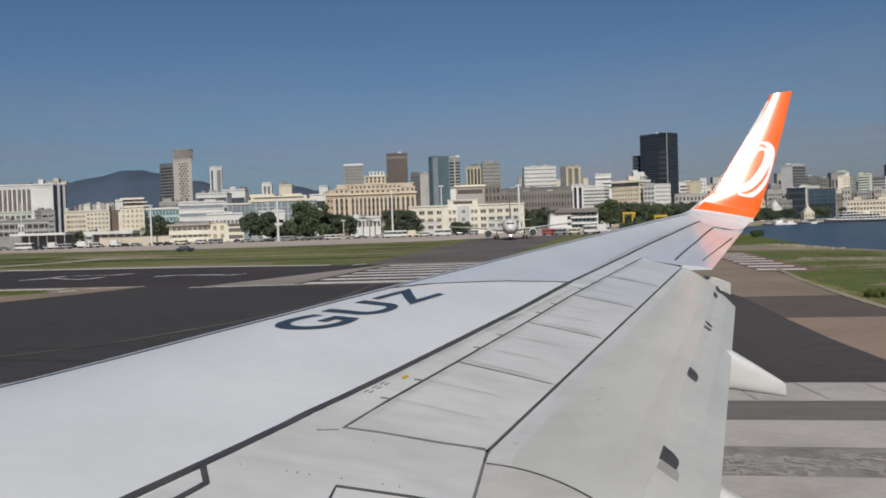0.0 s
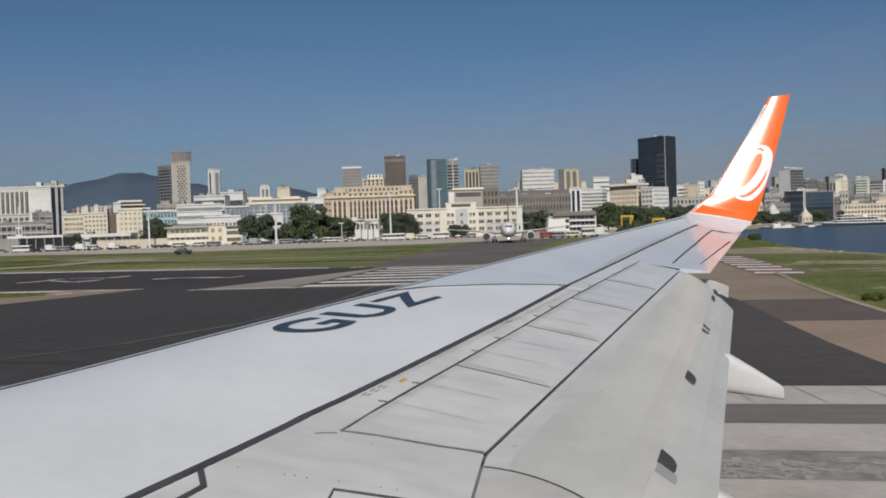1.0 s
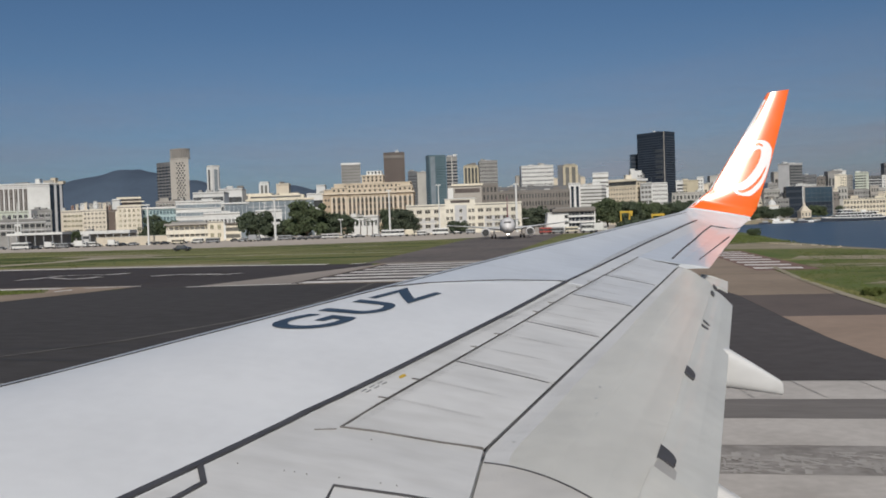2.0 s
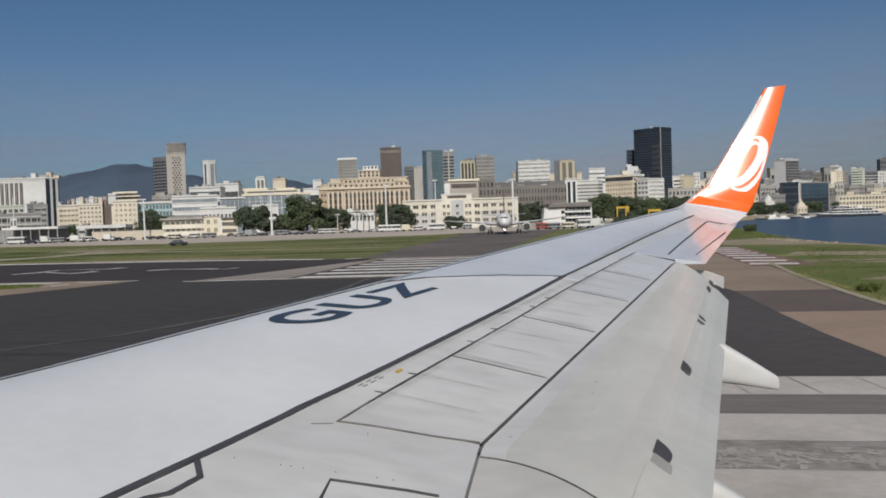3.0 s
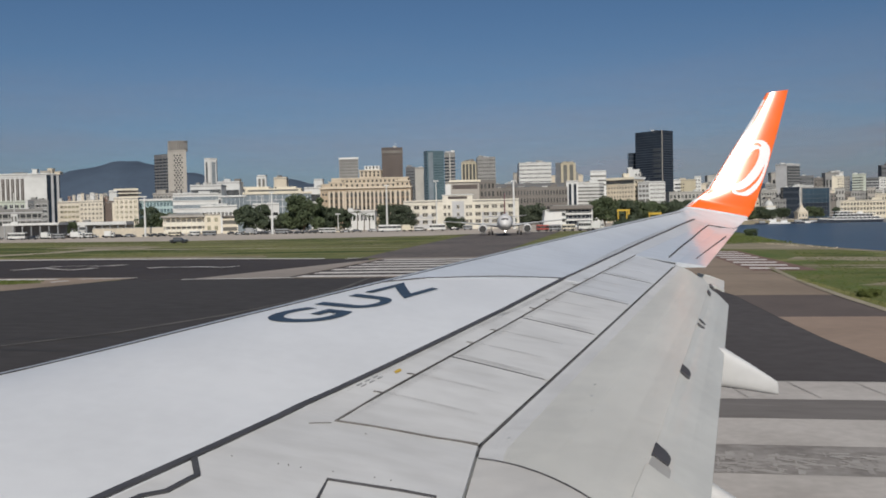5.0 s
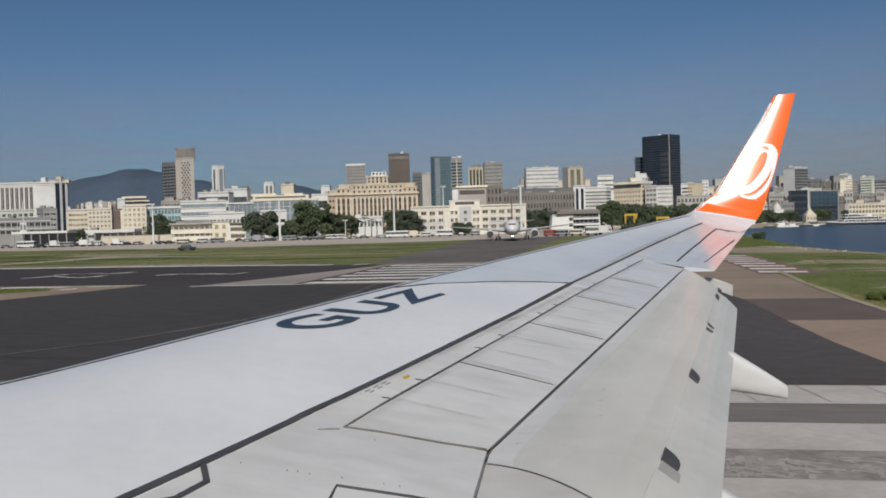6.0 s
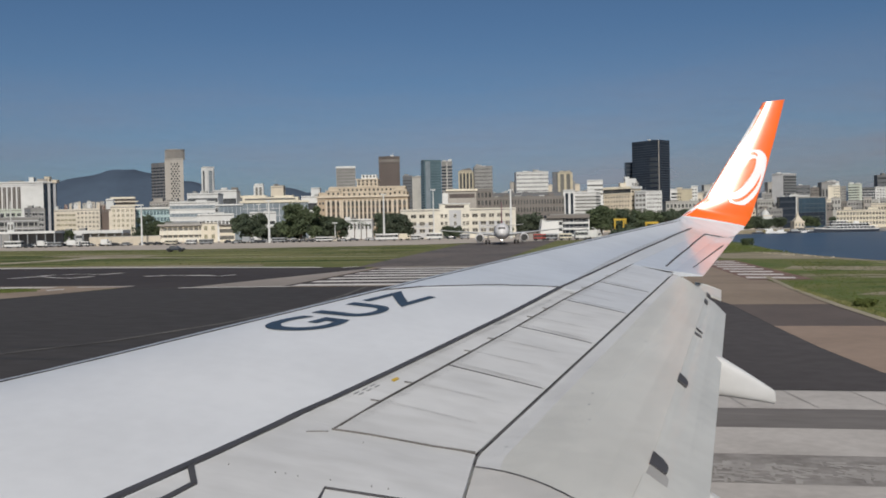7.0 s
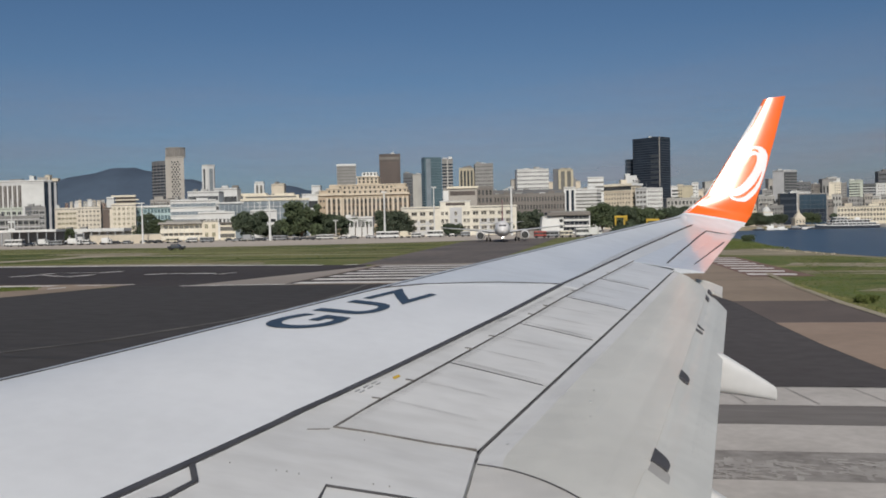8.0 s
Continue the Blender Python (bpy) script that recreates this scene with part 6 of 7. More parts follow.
# apron control building: white battered wall block and glazed storeys under a dark roof
b = block("white control block with two round-cornered dark windows", [(46.2, 395), (55.1, 394.5)], 8.0, "white_paint", 9, rim=0.2)
for z in (5.2, 2.6):
    me = finish(rounded(boxes((-0.75, 0.75, -0.08, 0.1, 0, 1.5)), 0.07, 1), "window_dark")
    put("window", me, b, 0, 7.9, z)
bm = bmesh.new()
loft(bm, [[(-1.3, -0.3, 0), (0.2, -0.3, 0), (0.2, 8, 0), (-1.3, 8, 0)], [(-0.2, -0.3, 8.0), (0.2, -0.3, 8.0), (0.2, 8, 8.0), (-0.2, 8, 8.0)]])
part("battered_wall", bm, "white_paint", b)
b = block("glazed control storeys between white slabs under a dark roof", [(55.3, 395), (66.6, 395)], 8.2, "dark_glass", 9, rim=0)
levels(b, 0, 0.0, 1.02, (0.2, 3.1, 5.7), 0.8, 1.3, "white_paint", "balcony_slab")
levels(b, 0, 0.0, 1.02, (1.5, 4.2, 6.9), 0.12, 1.25, "grey_light", "rail")
uprights(b, 0, 0.0, 1.0, 0.2, 8.1, 6, 0.07, 0.2, "grey_light", "mullion")
part("roof_slab", boxes((-7.5, 11.6, -1.8, 9, 8.25, 9.7)), "stone_brown", b, "dark brown overhanging roof")
part("roof_lid", boxes((-6.0, 11.0, -1.2, 8, 9.7, 10.1)), "grey_concrete", b)
uprights(b, 0, 0.98, 1.03, 0, 8.2, 1, 0.9, 1.0, "white_paint", "end_wall")

# towers and houses by the bay
b = block("grey tower with a pale end and banded dark glass front", [(340.7, 906), (348.4, 897), (364.6, 904)], 53.8, "grey_light", 8)
levels(b, 1, 0.02, 1.0, (10.0,), 42.6, 0.04, "smoke_glass", "glazing")
levels(b, 1, 0.0, 1.0, spaced(12, 52, 14), 0.6, 0.12, "grey_concrete", "spandrel")
on_roof(b, 53.8, (6, -4, 4, 4, 2.0, "white_paint"), (13, -2, 9, 4, 1.2, "white_paint"))
b = block("long cream waterfront warehouse with arcaded windows", [(309.5, 690), (385, 690)], 13.4, "cream_light", 12, rim=0.4)
panes(b, 0, 0.0, 1.0, 1.5, 12.6, 3, 30, (0.62, 0.55), "window_dark", "cream_light")
levels(b, 0, 0.0, 1.0, (5.0, 8.8, 12.6), 0.4, 0.5, "cream_light", "ledge")
on_roof(b, 13.4, (10, 3, 6, 4, 2.4, "cream_render"), (30, 3, 8, 4, 1.8, "cream_light"))
b = block("shaded grey brown houses on the waterfront slope", [(262, 725), (281, 725)], 15.5, "grey_concrete", 10)
panes(b, 0, 0.02, 0.98, 4, 15, 3, 8, (0.55, 0.5), "window_dark", "grey_concrete")
on_roof(b, 15.5, (5, 2, 5, 4, 2.6, "stone_brown"), (13, 2, 4, 4, 1.8, "grey_render"))
b = block("brown grey apartment house behind the waterfront", [(283, 950), (303, 950)], 36.0, "stone_brown", 10)
panes(b, 0, 0.02, 0.98, 14, 35, 6, 6, (0.55, 0.5), "window_dark", "grey_concrete")
on_roof(b, 36.0, (6, 2, 5, 4, 2.2, "grey_render"), (15, 2, 4, 4, 1.6, "white_paint"))
b = block("low white harbour office with square windows", [(352, 722), (388, 722)], 18.2, "cream_render", 8)
panes(b, 0, 0.0, 1.0, 12, 17.6, 1, 14, (0.55, 0.5), "window_dark", "cream_render")
b = block("low white apartment terraces with dark bands", [(305.5, 800), (316.5, 800)], 27.5, "white_paint", 8)
levels(b, 0, 0.1, 1.0, spaced(8, 26, 6), 1.6, 0.07, "window_dark", "window_band")
b = block("mirror glass waterfront block in a pale frame", [(307.1, 760), (332.2, 760)], 26.4, "bay_glass", 10, roof="cream_render", rim=0)
uprights(b, 0, -0.01, 0.045, 0, 26.6, 1, 0.8, 0.5, "warm_concrete", "frame_post")
uprights(b, 0, 0.97, 1.01, 0, 26.6, 1, 0.8, 0.3, "grey_concrete", "frame_post")
levels(b, 0, 0.0, 1.0, (25.6,), 0.8, 0.4, "grey_concrete", "frame_beam")
uprights(b, 0, 0.06, 0.95, 2, 25, 6, 0.03, 0.1, "bay_spandrel", "mullion")
levels(b, 0, 0.06, 0.95, spaced(6, 24, 5), 0.3, 0.1, "bay_spandrel", "transom")
# dark sheet for what the lower mirror glass reflects
levels(b, 0, 0.06, 0.95, (2.0,), 11.0, 0.04, "dark_glass", "lower_glazing")
for r0, r1, h, m in ((378, 391, 44.0, "stone_brown"), (392, 404, 47.5, "dark_grey_render"), (404.5, 421, 46.0, "dark_grey_render"), (421.5, 437, 43.5, "stone_brown"), (366, 377, 38.0, "grey_concrete")):
    b = block("dark weathered apartment house above the bay", [(r0, 1005), (r1, 1005)], h, m, 8)
    panes(b, 0, 0.02, 0.98, 20, h - 1, 6, 4, (0.55, 0.5), "window_dark", "grey_render")
    on_roof(b, h, ((r1 - r0) * 0.4, 2, 3.4, 3, 1.8, "white_paint"))
q = random.Random(52)
for k in range(13):
    r = 334 + 7.4 * k
    h = q.uniform(21.0, 26.5)
    b = block("crowded grey brown houses behind the warehouse", [(r, 805), (r + q.uniform(6.0, 9.5), 805 + q.uniform(-3, 3))], h, q.choice(("grey_concrete", "stone_brown", "warm_concrete", "grey_concrete", "grey_render")), 7, rim=0.3)
    panes(b, 0, 0.05, 0.95, 14, h - 1.0, 2, 3, (0.5, 0.5), "window_dark", "grey_concrete")
b = block("cream apartment tower with small windows", [(395.3, 900), (407.6, 900)], 40.6, "cream_light", 8)
panes(b, 0, 0.45, 0.97, 10, 39.5, 11, 3, (0.5, 0.4), "window_dark", "cream_light")
on_roof(b, 40.6, (7, 2, 4, 4, 1.8, "white_paint"))
b = block("narrow grey apartment tower", [(408.0, 903), (415.0, 903)], 40.0, "grey_concrete", 8)
panes(b, 0, 0.0, 1.0, 10, 39, 11, 3, (0.5, 0.4), "window_dark", "grey_concrete")
b = block("greenish white apartment tower with balconies", [(415.3, 899), (422.5, 896), (429.8, 900)], 42.0, "mint_render", 8)
levels(b, 0, 0.0, 1.0, spaced(10, 41, 12), 1.1, 0.07, "window_dark", "window_band")
levels(b, 1, 0.05, 0.5, spaced(10, 41, 12), 1.3, 0.07, "glazing_mid", "window_band")
on_roof(b, 42.0, (4, 1, 4, 3, 2.0, "white_paint"), (11, 1, 4, 3, 1.6, "grey_light"))
b = block("dark glazed tower with rounded bays by the bay", [(430.4, 908), (447.2, 908)], 38.4, "smoke_glass", 8)
levels(b, 0, 0.0, 1.0, spaced(10, 38, 10), 0.6, 0.2, "grey_light", "spandrel")
b = block("white apartment tower at the shore", [(447.8, 910), (462, 910)], 39.0, "white_paint", 8)
panes(b, 0, 0.1, 0.95, 10, 38, 10, 4, (0.55, 0.4))

# white three-storey airport building with grey infill
hq = empty("airport_building", plan(9.8, 430), "cream white three storey airport building with square windows", "building")
part("wall", boxes((-28.2, 27.6, 0, 14, 0, 13.4)), "cream_white", hq)
part("roof", boxes((-28.5, 27.9, -0.3, 14.3, 13.4, 13.7)), "roof_grey", hq)
part("parapet", boxes((-28.3, 27.7, -0.15, 0.25, 13.7, 14.3)), "cream_white", hq)
part("centre_block", boxes((-9.3, 5.2, -0.8, 12, 0, 16.4)), "cream_white", hq)
part("roof", boxes((-9.6, 5.5, -1.1, 12.3, 16.4, 16.8)), "white_paint", hq)
part("window_band", boxes((-6.6, 2.6, -0.9, 0, 14.6, 15.9)), "brown_glass", hq)
part("render_panel", boxes((-4.7, 1.1, -0.92, 0, 3.0, 13.6)), "grey_light", hq)
part("render_panel", boxes((9.6, 22.2, -0.12, 0, 0.6, 8.0)), "grey_light", hq)
part("render_panel", boxes((-22.8, -13.4, -0.12, 0, 0.6, 7.4)), "grey_light", hq)
for z in (5.0, 8.6, 12.0):
    part("ledge", boxes((-28.2, -9.4, -0.25, 0.1, z, z + 0.22), (5.3, 27.6, -0.25, 0.1, z, z + 0.22)), "cream_white", hq)


def hq_window(w):
    bm = bmesh.new()
    box(bm, -w, w, -0.05, 0.1, 0, 1.6, 0)
    box(bm, -w - 0.2, w + 0.2, -0.30, 0.1, -0.22, 0, 1)
    box(bm, -w - 0.2, w + 0.2, -0.40, 0.1, 1.6, 1.8, 1)
    box(bm, -0.07, 0.07, -0.12, 0.1, 0, 1.6, 1)
    return finish(bm, ["glazing_dim", "cream_white"])


wide, slim = hq_window(1.25), hq_window(0.6)
for z in (10.0, 6.4, 3.0):
    for x in (-25.9, -21.9, -17.8, -13.4, 7.8, 11.8, 15.8, 19.8, 23.8):
        part("window", wide, None, hq).location = (x, -0.10 if (9.6 < x < 22.2 or -22.8 < x < -13) and z < 7 else 0, z)
    for x in (-8.2, -6.2, 2.5, 4.2):
        part("window", slim, None, hq).location = (x, -0.8, z)
    part("window", slim, None, hq).location = (-1.8, -0.93, z)

# covered stand at the edge of the apron
canopy = empty("canopy", plan(-178.5, 390), "long white canopy on posts with dark stalls below", "shelter")
part("roof", boxes((-12.2, 12.2, -4, 6, 6.0, 7.0)), "white_paint", canopy)
part("back_wall", boxes((-11.8, 11.8, 5, 5.6, 0, 6.0)), "dark_grey_render", canopy)
post = finish(boxes((-0.2, 0.2, -3.6, -3.2, 0, 6.2)), "grey_paint")
for i in range(7):
    part("post", post, None, canopy).location.x = -11.6 + 23.2 * i / 6
canopy = empty("canopy", plan(-151.5, 400), "low white shed roof with an open front", "shelter")
part("roof", boxes((-11, 11, -4, 6, 5.6, 7.0)), "white_paint", canopy)
part("back_wall", boxes((-11, 11, 5, 5.6, 0, 5.6)), "grey_render", canopy)
for i in range(7):
    part("post", post, None, canopy).location.x = -10.5 + 21 * i / 6
wall = empty("boundary_wall", plan(-137, 388), "low beige apron boundary wall", "wall")
part("wall", boxes((-15.5, 15.5, 0, 0.4, 0, 3.9)), "cream_render", wall)
part("coping", boxes((-15.6, 15.6, -0.1, 0.5, 3.9, 4.1)), "grey_render", wall)



def small_houses(label, count, span, ahead, low, high, seed):
    """Low houses crowded behind the front row, each a small building."""
    q = random.Random(seed)
    for k in range(count):
        r = span[0] + (span[1] - span[0]) * (k + q.uniform(0.2, 0.8)) / count
        w = (span[1] - span[0]) / count * q.uniform(0.7, 1.25)
        h = q.uniform(low, high)
        building(label, r, ahead + q.uniform(-30, 30), w, h, 10, q.choice(("white_paint", "cream_render", "grey_render", "grey_concrete", "warm_concrete")), rows=2, cols=4, pane=(0.5, 0.4))


q = random.Random(21)
for k in range(26):
    r = -630 + 66 * (k + q.uniform(0.1, 0.9)) / 26
    h = 57 + 7 * math.sin(math.pi * (k + 2) / 30) + q.uniform(-4, 3)
    b = block("small pale brick and render hillside house", [(r, 1500 + 12 * (k % 3)), (r + q.uniform(3.0, 6.5), 1500 + 12 * (k % 3))], h, q.choice(("white_paint", "cream_render", "warm_concrete", "red_earth", "grey_render")), 5, rim=0.2)
    panes(b, 0, 0.1, 0.9, h - 6.0, h - 0.6, 2, 2, (0.5, 0.4))
small_houses("pale apartment house crowded behind terminal roofs", 11, (-195, -118), 770, 30, 37, 22)
small_houses("pale apartment house crowded between office towers", 9, (90, 200), 1150, 44, 64, 23)
small_houses("pale apartment house crowded above the bay", 9, (300, 470), 1020, 38, 56, 24)


# ---- trees ----
def tree(label, right, ahead, w, h, leaf, seed, count=7000, trunk=0.12):
    rnd = np.random.RandomState(seed)
    t = empty("tree", plan(right, ahead), label, "tree", "trees round the apron and bay" if h > 3 else "verge bushes")
    bm = bmesh.new()
    base = h * trunk
    tube(bm, (0, 0, 0), (0.1, 0, base), 0.045 * h, 0.03 * h, 9)
    for k in range(6):
        a = k * 1.05 + rnd.rand() * 0.5
        tube(bm, (0.1, 0, base * 0.9), (math.cos(a) * w * 0.28, math.sin(a) * w * 0.28, h * (0.55 + 0.25 * rnd.rand())), 0.022 * h, 0.006 * h, 6)
    part("trunk", bm, "bark", t)
    lumps = []
    for k in range(44):
        a, r = rnd.rand() * 6.283, math.sqrt(rnd.rand()) * w * 0.41
        z = base + (h - base) * (0.12 + 0.72 * rnd.rand())
        rad = w * (0.06 + 0.13 * rnd.rand())
        z = min(z, h - rad * 0.8)
        lumps.append((math.cos(a) * r, math.sin(a) * r * 0.8, z, rad))
    lumps.append((0, 0, h - w * 0.2, w * 0.2))
    verts, faces = [], []
    for k in range(count):
        cx, cy, cz, rad = lumps[rnd.randint(len(lumps))]
        n = rnd.normal(size=3)
        n /= np.linalg.norm(n)
        c = np.array((cx, cy, cz)) + n * rad * (0.72 + 0.38 * rnd.rand()) * np.array((1, 1, 0.8))
        n = n + rnd.normal(size=3) * 0.7
        n /= np.linalg.norm(n) + 1e-6
        a = np.cross(n, rnd.normal(size=3))
        a /= np.linalg.norm(a) + 1e-6
        b = np.cross(n, a)
        s = 0.021 * w * (0.6 + 0.9 * rnd.rand())
        i = len(verts)
        verts += [tuple(c + s * (a * p + b * q * 0.8 + n * e)) for p, q, e in ((-1, -1, -0.3), (1, -0.6, 0.2), (0.9, 1, -0.2), (-0.8, 0.8, 0.3))]
        faces.append((i, i + 1, i + 2, i + 3))
    me = bpy.data.meshes.new("mesh")
    me.from_pydata(verts, [], faces)
    me.materials.append(MATS[leaf])
    part("crown", me, None, t)
    return t


for k, (r, a, w, h, leaf, text) in enumerate((
        (-90.6, 425, 14.5, 13.6, "leaf_dark", "dark green broadleaf tree by the apron"), (-65.1, 420, 17.5, 17.6, "leaf_mid", "large green spreading tree by the apron"),
        (-77.5, 432, 11, 9.5, "leaf_dark", "dark green shrubby tree by the apron"), (-53.5, 428, 12, 11.5, "leaf_dark", "dark green broadleaf tree by the apron"),
        (-47.5, 430, 9, 10.5, "leaf_dark", "dark green broadleaf tree by the apron"), (-25.5, 432, 11, 13.0, "leaf_dark", "dark green tree before a cream palace"),
        (-18.6, 425, 11, 11.8, "leaf_dusty", "dusty grey green tree beside a white building"), (44.4, 445, 13, 11.4, "leaf_dusty", "dusty green tree behind the apron"),
        (52.5, 450, 10, 9.4, "leaf_mid", "green tree behind the apron"), (86, 470, 16, 15.0, "leaf_mid", "green tree behind the apron"), (98, 474, 14, 13.0, "leaf_dark", "dark green tree behind the apron"),
        (110, 480, 17, 12.4, "leaf_mid", "green tree behind the apron"), (124, 486, 15, 11.6, "leaf_dark", "dark green tree behind the apron"), (138, 500, 18, 12.6, "leaf_dark", "dark green tree behind the apron"),
        (-153, 470, 11, 15.0, "leaf_dark", "dark green tree between offices"), (-145, 474, 9, 11.5, "leaf_mid", "green tree between offices"), (-183, 440, 6.0, 7.5, "leaf_mid", "small green tree by the canopy"),
        (238, 668, 14, 9.5, "leaf_dark", "dark green waterfront tree"), (226, 660, 12, 8.5, "leaf_mid", "small green waterfront tree by the quay"), (6.0, 422, 8, 5.8, "leaf_dark", "low dark green tree before a white building"), (31, 420, 9, 5.4, "leaf_mid", "low green shrub tree before a white building"), (248, 680, 10, 7.5, "leaf_dark", "dark green waterfront tree"))):
    tree(text, r, a, w * 1.18, h * 1.06, leaf, 11 + k)
for k, (r, a, w, h) in enumerate(((-84, 436, 9, 7.5), (-70, 440, 12, 8), (-58, 440, 11, 8.5), (-150, 468, 10, 12), (-158, 470, 9, 9.5), (-168, 440, 7, 8), (60, 440, 10, 7), (250, 672, 13, 8), (266, 690, 12, 9), (300, 715, 16, 10), (330, 735, 14, 9))):
    tree("dark green tree in a dense row", r, a, w, h, "leaf_dark" if k % 3 else "leaf_mid", 90 + k, 4500)
tree("dark green hedge before a yellow gantry", 58, 279, 11, 3.6, "leaf_dark", 61, 3000, 0.08)
tree("dark green hedge by the service road", 67, 284, 11, 3.8, "leaf_dark", 62, 3000, 0.08)


def palm(right, ahead, h, seed):
    """A palm: a thin ringed trunk and drooping fronds of many leaflets."""
    rnd = np.random.RandomState(seed)
    t = empty("palm_tree", plan(right, ahead), "tall thin palm before a white pavilion", "tree", "palms by the apron")
    bm = bmesh.new()
    loft(bm, [ring((0.2 * math.sin(k * 0.4), 0, h * k / 8), (1, 0, 0), (0, 1, 0), 0.26 - 0.012 * k, 0.26 - 0.012 * k, 9) for k in range(9)])
    part("trunk", bm, "bark", t)
    verts, faces = [], []
    for k in range(15):
        a, droop = k * 2.4 + rnd.rand() * 0.4, 0.2 + 0.9 * rnd.rand()
        for j in range(14):
            s0 = j / 14
            r, z = 2.6 * s0, h + 0.9 * math.sin(s0 * 2.2) * (1.1 - droop) - 1.6 * droop * s0 * s0
            c = np.array((0.1 + math.cos(a) * r, math.sin(a) * r, z))
            side = np.array((-math.sin(a), math.cos(a), -0.5)) * (0.55 * (1 - s0 * 0.6))
            out = np.array((math.cos(a), math.sin(a), -0.2)) * 0.16
            for sg in (-1, 1):
                i = len(verts)
                sd = side * np.array((sg, sg, 1))
                verts += [tuple(c), tuple(c + out), tuple(c + sd + out * 1.6)]
                faces.append((i, i + 1, i + 2))
    me = bpy.data.meshes.new("mesh")
    me.from_pydata(verts, [], faces)
    me.materials.append(MATS["leaf_mid"])
    part("fronds", me, None, t)


palm(-41.5, 436, 9.6, 3)
palm(-38.6, 440, 8.4, 4)
palm(-35.8, 438, 7.2, 5)
# low bushes on the verge
for k, (x, y, w, h) in enumerate(((12.35, 44.3, 1.05, 0.42), (13.1, 45.8, 0.7, 0.28), (28.3, 176.0, 2.8, 1.4))):
    o = tree("low green bush on the grass verge", 0, 0, w, h, "leaf_mid" if h > 1 else "tuft_green", 70 + k, 3200, 0.1)
    o.matrix_world = pose(x, y, 0.0)


# ---- mountains ----
def ridge(label, tops, depth, material):
    """A wooded ridge: a wavy crest with flanks falling to both sides."""
    bm = bmesh.new()
    rows = []
    q = random.Random(5)
    n = 60
    for i in range(n + 1):
        t = i / n * (len(tops) - 1)
        k = min(int(t), len(tops) - 2)
        f = t - k
        f = f * f * (3 - 2 * f)
        x, hh = tops[k][0] + (tops[k + 1][0] - tops[k][0]) * (t - k), tops[k][1] + (tops[k + 1][1] - tops[k][1]) * f
        row = []
        for j in range(11):
            s = j / 10
            y = (s - 0.5) * 2 * depth
            p = max(0, math.cos((s - 0.5) * math.pi)) ** 1.3
            zz = hh * p * (1 + 0.10 * noise.noise(Vector((x * 0.004, y * 0.004, 3)))) + 6 * noise.noise(Vector((x * 0.02, y * 0.02, 1)))
            row.append(bm.verts.new((x + 60 * noise.noise(Vector((y * 0.003, x * 0.001, 7))), y, zz)))
        rows.append(row)
    for a, b in zip(rows, rows[1:]):
        for j in range(10):
            bm.faces.new((a[j], b[j], b[j + 1], a[j + 1]))
    m = part("mountain", bm, material, None, "", True)
    m.matrix_world = plan(0, 4000)
    return tagged(m, label, "mountain", kind="structure")


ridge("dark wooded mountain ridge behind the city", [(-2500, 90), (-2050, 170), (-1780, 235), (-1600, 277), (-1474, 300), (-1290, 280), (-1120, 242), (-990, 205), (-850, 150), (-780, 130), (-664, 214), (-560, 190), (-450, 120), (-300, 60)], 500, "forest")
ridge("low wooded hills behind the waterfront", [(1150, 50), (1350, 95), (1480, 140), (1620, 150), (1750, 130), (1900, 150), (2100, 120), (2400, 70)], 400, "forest")


